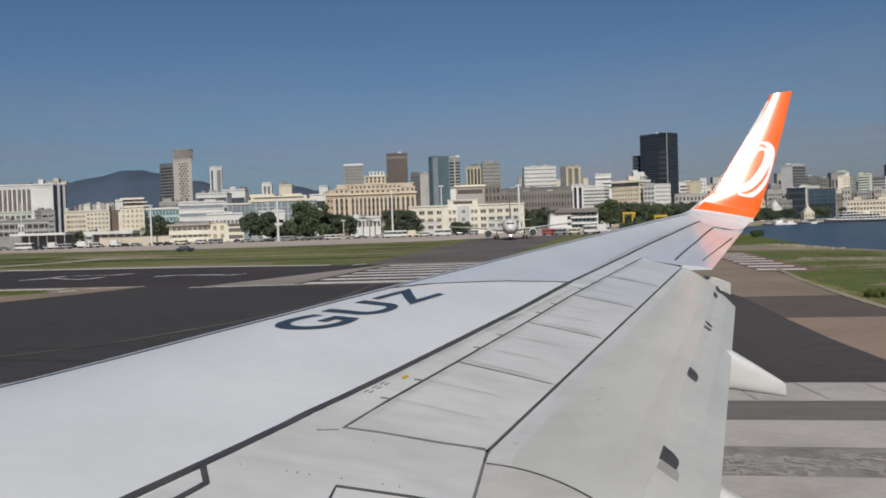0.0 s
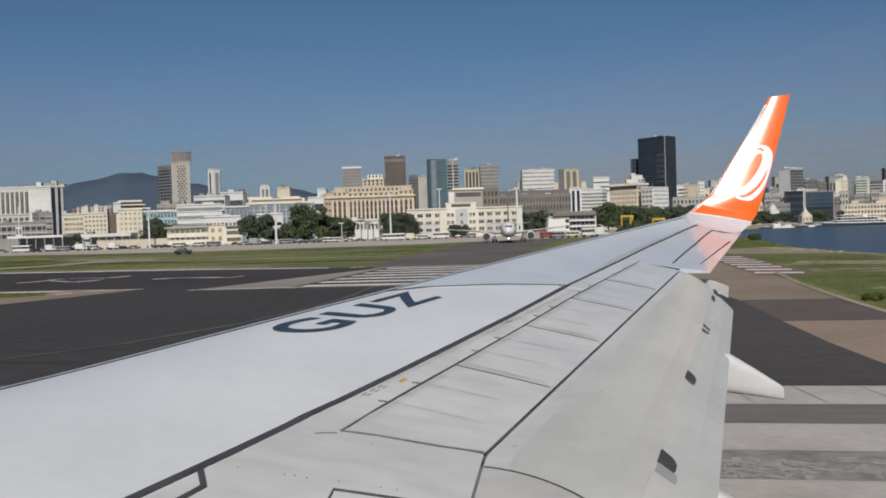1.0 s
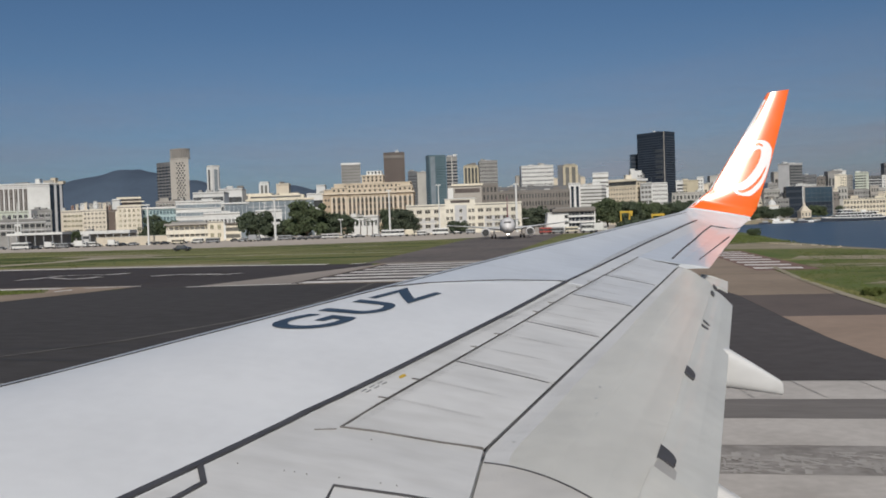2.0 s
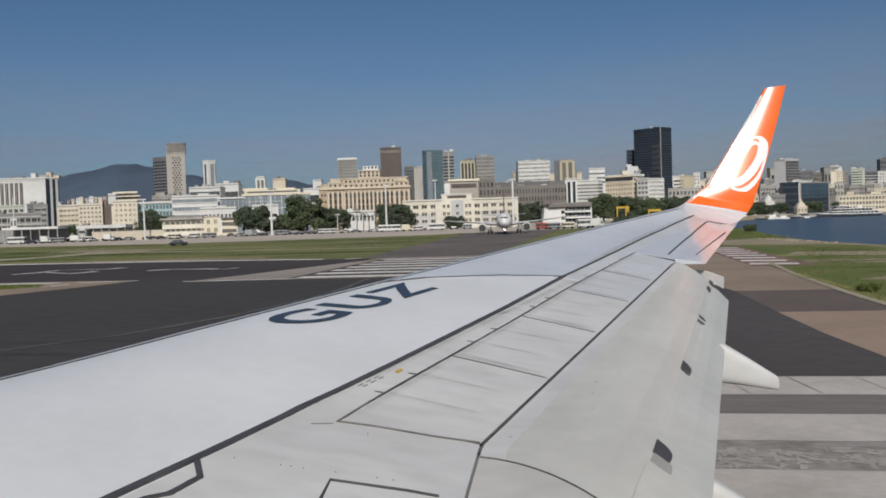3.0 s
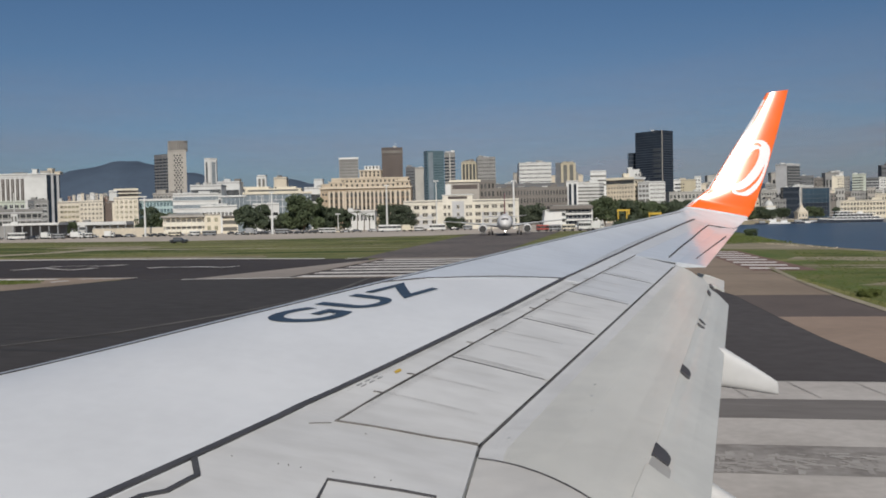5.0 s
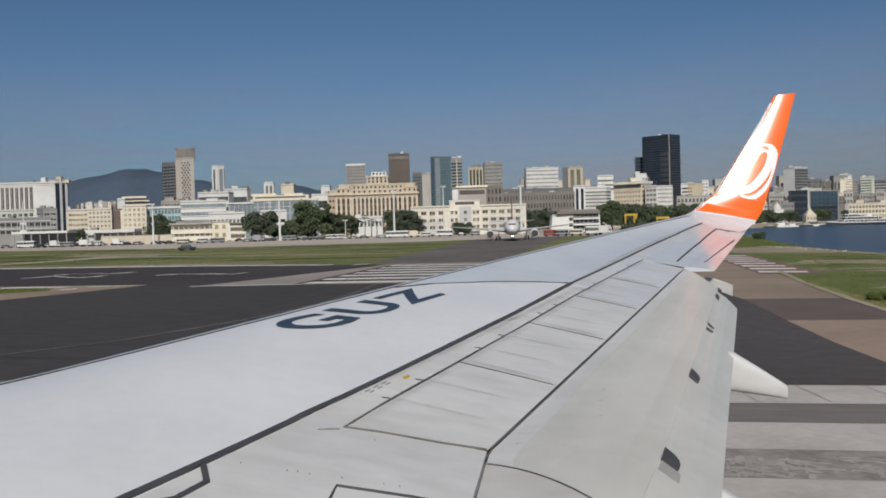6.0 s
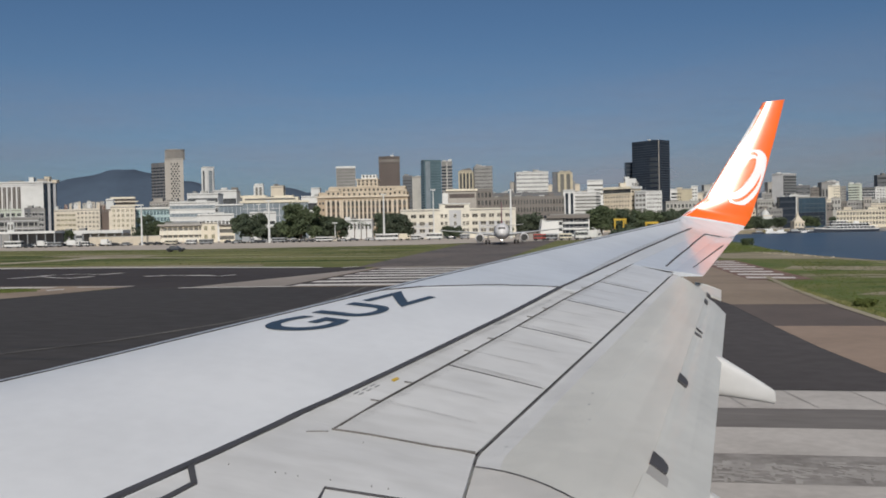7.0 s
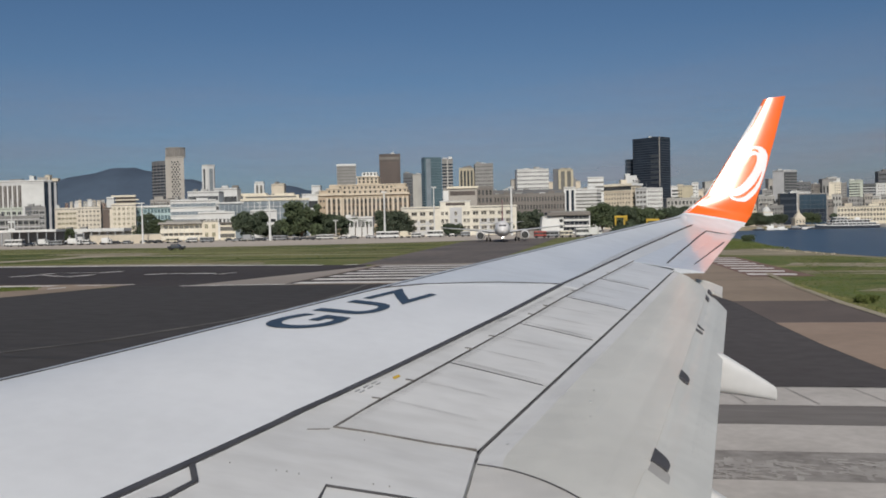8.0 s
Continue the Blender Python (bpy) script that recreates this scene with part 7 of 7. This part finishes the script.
# thin cloud veil low over the horizon, all round; haze put into its colour
def cloud_veil(radius, top):
    m = bpy.data.materials.new("cloud_veil")
    m.use_nodes = True
    nd, ln = m.node_tree.nodes, m.node_tree.links
    nd.remove(nd["Principled BSDF"])
    tc, mp, nz = nd.new("ShaderNodeTexCoord"), nd.new("ShaderNodeMapping"), nd.new("ShaderNodeTexNoise")
    mp.inputs["Scale"].default_value = (0.0007, 0.0007, 0.0052)
    nz.inputs["Scale"].default_value, nz.inputs["Detail"].default_value, nz.inputs["Roughness"].default_value = 1.0, 5, 0.5
    ln.new(tc.outputs["Object"], mp.inputs[0]), ln.new(mp.outputs[0], nz.inputs["Vector"])
    split, rise, patchy, thick = nd.new("ShaderNodeSeparateXYZ"), nd.new("ShaderNodeMapRange"), nd.new("ShaderNodeMapRange"), nd.new("ShaderNodeMath")
    ln.new(tc.outputs["Object"], split.inputs[0])
    rise.interpolation_type = "SMOOTHSTEP"
    for k, v in enumerate((top, 120.0, 0.0, 1.0)):
        rise.inputs[k + 1].default_value = v
    for k, v in enumerate((0.33, 0.66, 0.24, 0.68)):
        patchy.inputs[k + 1].default_value = v
    ln.new(split.outputs["Z"], rise.inputs[0]), ln.new(nz.outputs[0], patchy.inputs[0])
    thick.operation = "MULTIPLY"
    side, more, both = nd.new("ShaderNodeMapRange"), nd.new("ShaderNodeMapRange"), nd.new("ShaderNodeMath")
    for k, v in enumerate((-600.0, 1700.0, 0.0, 1.0)):
        side.inputs[k + 1].default_value = v
    for k, v in enumerate((0.0, 1.0, 0.85, 1.30)):
        more.inputs[k + 1].default_value = v
    ln.new(split.outputs["X"], side.inputs[0]), ln.new(side.outputs[0], more.inputs[0])
    both.operation = "MULTIPLY"
    ln.new(patchy.outputs[0], both.inputs[0]), ln.new(more.outputs[0], both.inputs[1])
    ln.new(rise.outputs[0], thick.inputs[0]), ln.new(both.outputs[0], thick.inputs[1])
    clear, grey, mix = nd.new("ShaderNodeBsdfTransparent"), nd.new("ShaderNodeBsdfDiffuse"), nd.new("ShaderNodeMixShader")
    tone = nd.new("ShaderNodeMix")
    tone.data_type = "RGBA"
    tone.inputs[6].default_value, tone.inputs[7].default_value = (0.222, 0.226, 0.29, 1), (0.25, 0.225, 0.25, 1)
    ln.new(side.outputs[0], tone.inputs[0]), ln.new(tone.outputs[2], grey.inputs[0])
    ln.new(thick.outputs[0], mix.inputs[0]), ln.new(clear.outputs[0], mix.inputs[1]), ln.new(grey.outputs[0], mix.inputs[2])
    ln.new(mix.outputs[0], nd["Material Output"].inputs[0])
    MATS["cloud_veil"] = m
    bm = bmesh.new()
    n = 72
    low, high = ([bm.verts.new((radius * math.cos(2 * math.pi * k / n), radius * math.sin(2 * math.pi * k / n), z)) for k in range(n)] for z in (-3.0, top))
    for k in range(n):
        bm.faces.new((low[k], high[k], high[(k + 1) % n], low[(k + 1) % n]))
    return tagged(part("backdrop", bm, "cloud_veil", None, "", True), "thin grey cloud and haze veil low over the horizon", "cloud", kind="structure")


cloud_veil(4880.0, 1150.0)

# ---- light masts ----
def mast(right, ahead, h, r=0.28):
    m = empty("light_mast", plan(right, ahead), "tall pale floodlight mast at the apron edge", "light mast", "apron masts")
    part("pole", tube(bmesh.new(), (0, 0, 0), (0, 0, h), r * 1.25, r * 0.7, 10), "white_paint", m)
    part("crossbar", boxes((-1.1, 1.1, -0.15, 0.15, h - 0.2, h + 0.15)), "grey_paint", m)
    for x in (-0.8, 0.0, 0.8):
        part("floodlight", boxes((x - 0.28, x + 0.28, -0.55, -0.16, h - 0.35, h + 0.25)), "white_paint", m)


for r, a, h, rad in ((-126.8, 380, 17.2, 0.35), (-73.4, 385, 18.2, 0.45), (-24.0, 390, 20.2, 0.4), (-2.3, 400, 22.2, 0.3), (31.3, 385, 20.8, 0.5), (-101, 500, 20.5, 0.25), (-49.0, 420, 8.5, 0.2)):
    mast(r, a, h, rad)


sign = empty("sign_mast", plan(-188.2, 392), "pale mast carrying a white boxed sign with dark panes", "sign")
part("pole", tube(bmesh.new(), (0, 0, 0), (0, 0, 20.5), 0.26, 0.16, 10), "white_paint", sign)
part("sign_box", rounded(boxes((-1.5, 1.5, -0.5, 0.1, 6.9, 11.2)), 0.08, 1), "white_paint", sign)
for x in (-0.75, 0.75):
    part("sign_pane", boxes((x - 0.45, x + 0.45, -0.56, -0.4, 7.8, 10.2)), "glazing_mid", sign)

# ---- vehicles ----
def vehicle(label, right, ahead, length, width, paint, kind):
    h = {"bus": 3.0, "van": 2.2, "car": 1.45, "truck": 2.9}[kind]
    v = empty({"bus": "airport_bus", "van": "van", "car": "car", "truck": "truck"}[kind], plan(right, ahead), label, kind, "vehicles on the apron")
    L = max(length, 4.0)
    cab = L * 0.3
    if kind == "truck":
        part("cargo_box", rounded(boxes((-L / 2, L / 2 - cab - 0.1, 0, width, 0.75, h)), 0.06, 1), paint, v)
        part("cab", rounded(boxes((L / 2 - cab, L / 2, 0.05, width - 0.05, 0.5, h * 0.78)), 0.12, 1), paint, v)
        part("windshield", boxes((L / 2 - cab * 0.8, L / 2 - 0.25, 0.02, width - 0.02, h * 0.48, h * 0.70)), "window_dark", v)
    else:
        part("body", rounded(boxes((-L / 2, L / 2, 0, width, 0.35, h * (0.62 if kind == "car" else 1.0))), 0.12, 1), paint, v)
        z0 = h * 0.52
        if kind == "car":
            bm = bmesh.new()
            loft(bm, [[(x0 * L, 0.06 + k, z), (x1 * L, 0.06 + k, z), (x1 * L, width - 0.06 - k, z), (x0 * L, width - 0.06 - k, z)] for x0, x1, k, z in ((-0.36, 0.28, 0, h * 0.6), (-0.27, 0.12, 0.14, h * 0.94))])
            part("cabin", bm, "window_dark", v, "dark glazed cabin")
            part("roof", rounded(boxes((-L * 0.28, L * 0.13, 0.18, width - 0.18, h * 0.93, h)), 0.03, 1), paint, v)
            part("bumper", boxes((-L / 2 - 0.06, L / 2 + 0.06, 0.1, width - 0.1, 0.38, 0.56)), "dark_paint", v)
        else:
            part("skirt", boxes((-L / 2 - 0.03, L / 2 + 0.03, -0.03, width + 0.03, 0.34, 0.62)), "dark_paint", v)
            part("windshield", boxes((L / 2 - 0.1, L / 2 + 0.02, 0.15, width - 0.15, h * 0.5, h * 0.86)), "window_dark", v)
            n = 5 if kind == "bus" else 3
            me = finish(boxes((-L / n * 0.46, L / n * 0.46, -0.02, 0.05, 0, h * 0.30)), "window_dark")
            for i in range(n):
                part("window", me, None, v).location = (-L / 2 + L * (i + 0.5) / n, 0, z0)
    bm = bmesh.new()
    loft(bm, [ring((0, -0.03, 0.42), (1, 0, 0), (0, 0, 1), 0.42, 0.42, 14), ring((0, 0.25, 0.42), (1, 0, 0), (0, 0, 1), 0.42, 0.42, 14)])
    tyre = finish(bm, "rubber")
    for x in (-L * 0.32, L * 0.32):
        for y in (0.0, width - 0.22):
            part("wheel", tyre, None, v).location = (x, y, 0)


vehicle("white airport bus on the concrete apron", -173.9, 363, 6.9, 2.6, "white_paint", "bus")
vehicle("dark baggage tractor on the concrete apron", -167.7, 363, 2.8, 1.9, "dark_paint", "car")
vehicle("white catering truck on the concrete apron", -163.2, 366, 4.2, 2.4, "white_paint", "truck")
vehicle("grey service van on the concrete apron", -158.1, 366, 5.1, 2.1, "grey_paint", "van")
vehicle("white tail lift truck", -151.4, 368, 5.1, 2.5, "white_paint", "truck")
vehicle("white service van on the concrete apron", -148.6, 372, 3.1, 2.0, "white_paint", "van")
vehicle("white portable ground power cart", -138.7, 370, 2.4, 1.8, "white_paint", "truck")
vehicle("dark parked car on the concrete apron", -136.9, 376, 3.3, 1.8, "dark_paint", "car")
vehicle("silver parked car on the concrete apron", -132.8, 376, 3.3, 1.8, "grey_paint", "car")
vehicle("dark parked car on the concrete apron", -122.5, 378, 3.4, 1.8, "dark_paint", "car")
vehicle("cream baggage loader on the concrete apron", -111.0, 368, 4.7, 2.3, "cream_paint", "van")
vehicle("white parked van on the concrete apron", -103.7, 372, 3.8, 2.0, "white_paint", "van")
vehicle("grey shuttle van on the concrete apron", -96.5, 368, 5.6, 2.1, "grey_paint", "van")
vehicle("grey parked car on the concrete apron", -86.4, 378, 3.4, 1.8, "grey_paint", "car")
vehicle("white flatbed with rails", -80.2, 373, 4.7, 2.2, "grey_paint", "truck")
vehicle("dark parked car on the concrete apron", -76.2, 380, 3.4, 1.8, "dark_paint", "car")
vehicle("grey parked van on the concrete apron", -68.3, 378, 5.8, 2.1, "grey_paint", "van")
vehicle("dark baggage tug on the concrete apron", -59.8, 373, 3.8, 1.8, "dark_paint", "car")
vehicle("dark parked car on the concrete apron", -55.4, 380, 3.4, 1.8, "dark_paint", "car")
vehicle("white pickup van on the concrete apron", -48.6, 376, 7.2, 2.1, "white_paint", "van")
vehicle("grey parked car on the concrete apron", -41.1, 380, 3.9, 1.8, "grey_paint", "car")
vehicle("white fuel tanker on the concrete apron", -21.6, 368, 9.4, 2.5, "white_paint", "bus")
vehicle("cream stairs truck on the concrete apron", -14.2, 370, 4.7, 2.4, "cream_paint", "truck")
vehicle("white service van on the concrete apron", -9.8, 372, 3.3, 2.0, "white_paint", "van")
vehicle("white and blue apron bus", -1.9, 370, 6.6, 2.6, "white_paint", "bus")
vehicle("dark parked car on the concrete apron", 5.4, 378, 3.4, 1.8, "dark_paint", "car")
vehicle("grey parked van on the concrete apron", 11.0, 378, 3.8, 2.0, "grey_paint", "van")
vehicle("red fire truck on the concrete apron", 32.4, 285, 4.0, 2.2, "red_paint", "van")
vehicle("grey ambulance van on the concrete apron", 36.2, 285, 2.9, 2.1, "grey_paint", "van")
vehicle("cream airport service truck", 40.7, 285, 3.3, 2.2, "cream_paint", "van")
vehicle("white apron bus on the concrete apron", 45.8, 285, 4.0, 2.5, "white_paint", "bus")
vehicle("white fuel truck on the concrete apron", 50.0, 285, 4.3, 2.5, "white_paint", "truck")
vehicle("dark tow tractor on the grass", -64.0, 215, 3.7, 2.0, "dark_paint", "car")


q = random.Random(17)
for k in range(46):
    r = -196 + 190 * (k + q.uniform(0.1, 0.9)) / 46
    if -102 < r < -96:
        continue
    vehicle("dusty parked car in a row by the apron", r, q.choice((384, 386.5, 399)), q.uniform(3.9, 4.8), 1.8, q.choice(("dark_paint", "dark_paint", "grey_paint", "dark_paint", "cream_paint", "white_paint")), "car")


# ---- the other airliner, on the taxiway, nose towards us ----
def far_airliner():
    a = empty("airliner", Matrix.Translation((-22.8, 219, 0)) @ pose(0, 0, 0, 0, 0, -90 + math.degrees(math.atan2(22.8, 219))), "white twin-engined airliner with a dark red fin on the taxiway", "airplane")
    bm = bmesh.new()                    # local x forward to the nose
    rings = []
    for x, r, z in ((0, 0.15, 2.9), (-0.4, 0.75, 2.95), (-1.2, 1.3, 3.1), (-2.6, 1.75, 3.3), (-4.5, 1.97, 3.4), (-24, 1.97, 3.4), (-29, 1.5, 3.75), (-34, 0.7, 4.3), (-37, 0.2, 4.6)):
        rings.append(ring((x, 0, z), (0, 1, 0), (0, 0, 1), r, r * 1.04, 28))
    loft(bm, rings)
    part("fuselage", bm, "hull_grey", a, "", True)
    part("windshield", boxes((-1.6, -0.84, -0.85, 0.85, 4.02, 4.42)), "window_dark", a)
    for s in (-1, 1):
        bm = bmesh.new()
        loft(bm, [ring((-14.5, s * 1.5, 2.5), (1, 0, 0), (0, 0, 1), 3.2, 0.42, 16), ring((-16.8, s * 6.5, 3.0), (1, 0, 0), (0, 0, 1), 1.9, 0.24, 16), ring((-20.2, s * 17.0, 3.95), (1, 0, 0), (0, 0, 1), 0.75, 0.1, 16)])
        part("wing", bm, "wing_light_grey", a, "", True)
        bm = bmesh.new()
        loft(bm, [ring((x, s * 5.75, 1.72), (0, 1, 0), (0, 0, 1), r, r, 24) for x, r in ((-10.2, 0.95), (-10.35, 1.1), (-11.5, 1.2), (-13.4, 0.95), (-14.4, 0.6))])
        eng = part("engine", bm, "hull_grey", a, "", True)
        bm = bmesh.new()
        loft(bm, [ring((-10.18, s * 5.75, 1.72), (0, 1, 0), (0, 0, 1), 0.90, 0.90, 24), ring((-10.4, s * 5.75, 1.72), (0, 1, 0), (0, 0, 1), 0.85, 0.85, 24)])
        part("fan_intake", bm, "bay_dark", eng, "dark fan intake")
        part("pylon", boxes((-14, -11.2, s * 5.75 - 0.15, s * 5.75 + 0.15, 2.5, 3.0)), "hull_grey", a)
        bm = bmesh.new()
        loft(bm, [ring((-33.5, s * 0.4, 4.7), (1, 0, 0), (0, 0, 1), 1.6, 0.15, 12), ring((-35.6, s * 6.2, 5.3), (1, 0, 0), (0, 0, 1), 0.6, 0.06, 12)])
        part("tailplane", bm, "hull_grey", a, "", True)
        for dy in (-0.45, 0.45):
            bm = bmesh.new()
            loft(bm, [ring((-17, s * 3.8 + dy - 0.18, 0.57), (1, 0, 0), (0, 0, 1), 0.57, 0.57, 18), ring((-17, s * 3.8 + dy + 0.18, 0.57), (1, 0, 0), (0, 0, 1), 0.57, 0.57, 18)])
            part("wheel", bm, "rubber", a)
        part("gear_leg", tube(bmesh.new(), (-17, s * 3.8, 0.5), (-17, s * 3.6, 2.5), 0.14), "grey_paint", a)
    bm = bmesh.new()
    loft(bm, [ring((-32.2, 0, 4.9), (1, 0, 0), (0, 1, 0), 2.7, 0.2, 12), ring((-35.9, 0, 11.6), (1, 0, 0), (0, 1, 0), 1.0, 0.09, 12)])
    part("fin", bm, "fin_red", a, "dark red fin", True)
    for dy in (-0.25, 0.25):
        bm = bmesh.new()
        loft(bm, [ring((-5.2, dy - 0.11, 0.38), (1, 0, 0), (0, 0, 1), 0.38, 0.38, 16), ring((-5.2, dy + 0.11, 0.38), (1, 0, 0), (0, 0, 1), 0.38, 0.38, 16)])
        part("wheel", bm, "rubber", a)
    leg = part("gear_leg", tube(bmesh.new(), (-5.2, 0, 0.4), (-5.0, 0, 2.2), 0.1), "grey_paint", a)
    bm = bmesh.new()
    loft(bm, [ring((-4.86, 0, 1.25), (0, 1, 0), (0, 0, 1), 0.19, 0.19, 16), ring((-4.98, 0, 1.25), (0, 1, 0), (0, 0, 1), 0.16, 0.16, 16)])
    part("landing_light", bm, "landing_light_glow", leg, "bright landing light")
    return a


far_airliner()

# ---- harbour ----
ship = empty("ferry", plan(276, 596, -2.4), "long low white and dark grey passenger ferry", "ship")
bm = bmesh.new()
loft(bm, [[(x, -w, 0), (x, w, 0), (x, w * 1.12, h), (x, -w * 1.12, h)] for x, w, h in ((-24, 0.3, 2.6), (-21, 1.6, 2.3), (-14, 3.2, 2.0), (0, 3.6, 1.8), (16, 3.5, 1.8), (18.5, 3.0, 1.9))])
part("hull", bm, "hull_navy", ship, "dark hull")
bm = bmesh.new()
loft(bm, [[(x, -w, h), (x, w, h), (x, w, h + 0.5), (x, -w, h + 0.5)] for x, w, h in ((-23.5, 0.5, 2.6), (-21, 1.9, 2.3), (-14, 3.7, 2.0), (0, 4.1, 1.8), (16, 4.0, 1.8), (18.5, 3.4, 1.9))])
part("gunwale", bm, "hull_white", ship, "white gunwale")
for x0, x1, z, w in ((-15, 16, 2.2, 3.4), (-13, 12, 4.0, 3.0), (-12, -3, 5.8, 2.5)):
    bm = bmesh.new()
    loft(bm, [[(x0 + k, -w, z + h), (x1 - k * 0.4, -w, z + h), (x1 - k * 0.4, w, z + h), (x0 + k, w, z + h)] for k, h in ((0, 0), (1.4, 1.4))])
    part("cabin_deck", bm, "window_dark", ship, "dark glazed cabin deck")
    part("deck_roof", boxes((x0 - 0.8, x1 + 1.2, -w - 0.3, w + 0.3, z + 1.4, z + 1.85)), "hull_white", ship, "white deck edge")
    post = finish(boxes((-0.12, 0.12, -w - 0.12, -w + 0.1, z, z + 1.4)), "hull_white")
    for k in range(int((x1 - x0) / 2.6)):
        part("post", post, None, ship).location.x = x0 + 1.8 + 2.6 * k
part("mast", tube(bmesh.new(), (-8, 0, 7.6), (-7.4, 0, 10.0), 0.2, 0.1, 8), "hull_white", ship)
part("funnel", rounded(boxes((3, 6, -1, 1, 5.8, 7.2)), 0.2, 1), "hull_white", ship)


def boat(right, ahead, length, label, paint="hull_white", cabin="hull_white"):
    b = empty("boat", plan(right, ahead, -2.4), label, "boat", "boats in the bay")
    bm = bmesh.new()
    loft(bm, [[(x * length, -w * length, 0), (x * length, w * length, 0), (x * length, w * 1.15 * length, 0.11 * length), (x * length, -w * 1.15 * length, 0.11 * length)] for x, w in ((-0.5, 0.02), (-0.3, 0.10), (0.1, 0.14), (0.5, 0.12))])
    part("hull", bm, paint, b)
    part("cabin", rounded(boxes((-0.15 * length, 0.3 * length, -0.09 * length, 0.09 * length, 0.11 * length, 0.24 * length)), 0.1, 1), cabin, b)
    part("mast", tube(bmesh.new(), (0.05 * length, 0, 0.2 * length), (0.05 * length, 0, 0.45 * length), 0.06), "grey_paint", b)


for k, (r, a, l) in enumerate(((222, 600, 12), (238, 596, 10), (247, 604, 9), (205, 610, 14), (212, 590, 8), (318, 600, 14), (228, 594, 9), (232, 606, 11), (243, 598, 13), (217, 603, 10), (250, 597, 8))):
    if k % 3 == 1:
        boat(r, a, l, "small dark motor boat on the bay", "hull_navy", "grey_paint")
    else:
        boat(r, a, l, "small white motor boat on the bay", "hull_white", "window_dark" if k % 3 else "hull_white")
fort = empty("castle", plan(260.2, 640), "small pale yellow customs house with a pointed roof", "building")
part("wall", boxes((-3.6, 3.6, 0, 7, 0, 5.0)), "cream_render", fort)
part("cornice", boxes((-3.9, 3.9, -0.3, 7.3, 5.0, 5.5)), "cream_light", fort)
bm = bmesh.new()
loft(bm, [[(-3.2 * k, 3.2 - 3.2 * k, z), (3.2 * k, 3.2 - 3.2 * k, z), (3.2 * k, 3.2 + 3.2 * k, z), (-3.2 * k, 3.2 + 3.2 * k, z)] for k, z in ((1.0, 5.5), (0.62, 7.4), (0.30, 9.0), (0.05, 12.0))])
part("pointed_roof", bm, "cream_render", fort, "steep pale roof")
for x in (-2.4, 0, 2.4):
    part("window", window_mesh(0.9, 2.0), None, fort).location = (x, 0, 1.8)
church = empty("church", plan(255.6, 690), "small white church with a dome and lantern", "building")
part("wall", boxes((-3.6, 3.6, 0, 9, 0, 10.0)), "white_paint", church)
part("cornice", boxes((-3.9, 3.9, -0.3, 9.3, 10.0, 10.6)), "cream_light", church)
bm = bmesh.new()
loft(bm, [ring((0, 4, 10.6 + 4.2 * math.sin(radians(e))), (1, 0, 0), (0, 1, 0), 3.2 * math.cos(radians(e)), 3.2 * math.cos(radians(e)), 20) for e in (0, 15, 30, 45, 60, 72, 80)])
part("dome", bm, "white_paint", church, "", True)
part("lantern", tube(bmesh.new(), (0, 4, 14.6), (0, 4, 16.4), 0.6, 0.4, 10), "cream_light", church)
for x in (-2.2, 0, 2.2):
    part("window", window_mesh(0.8, 2.2), None, church).location = (x, 0, 5.0)
quay = tagged(part("quay", boxes((120, 420, 612, 640, -4, -0.4)), "grey_concrete"), "grey stone quay along the far shore", "quay", kind="structure")
quay.matrix_world = plan(0, 0)

# yellow frame crane behind the wing tip
for k, (r0, r1, h) in enumerate(((66.5, 70.7, 5.4),)):
    arm = empty("yellow_gantry", plan(r0, 286), "low yellow steel frame by the hedge", "crane")
    part("beam", boxes((0, r1 - r0, -0.3, 0.3, h - 0.7, h)), "yellow_paint", arm)
    part("leg", boxes((r1 - r0 - 0.5, r1 - r0 - 0.1, -0.3, 0.3, 0, h - 0.7)), "yellow_paint", arm)
    part("leg", boxes((0.1, 0.5, -0.3, 0.3, 0, h - 0.7)), "yellow_paint", arm)
crane = empty("yellow_gantry", plan(58, 285), "yellow steel gantry with two legs", "crane")
for x in (-1.5, 1.3):
    part("leg", boxes((x - 0.2, x + 0.2, -0.3, 0.3, 0, 6.0)), "yellow_paint", crane)
part("beam", boxes((-1.8, 2.3, -0.35, 0.35, 6.0, 6.6)), "yellow_paint", crane)
part("hook_box", boxes((1.7, 2.2, -0.3, 0.3, 4.9, 6.0)), "yellow_paint", crane)
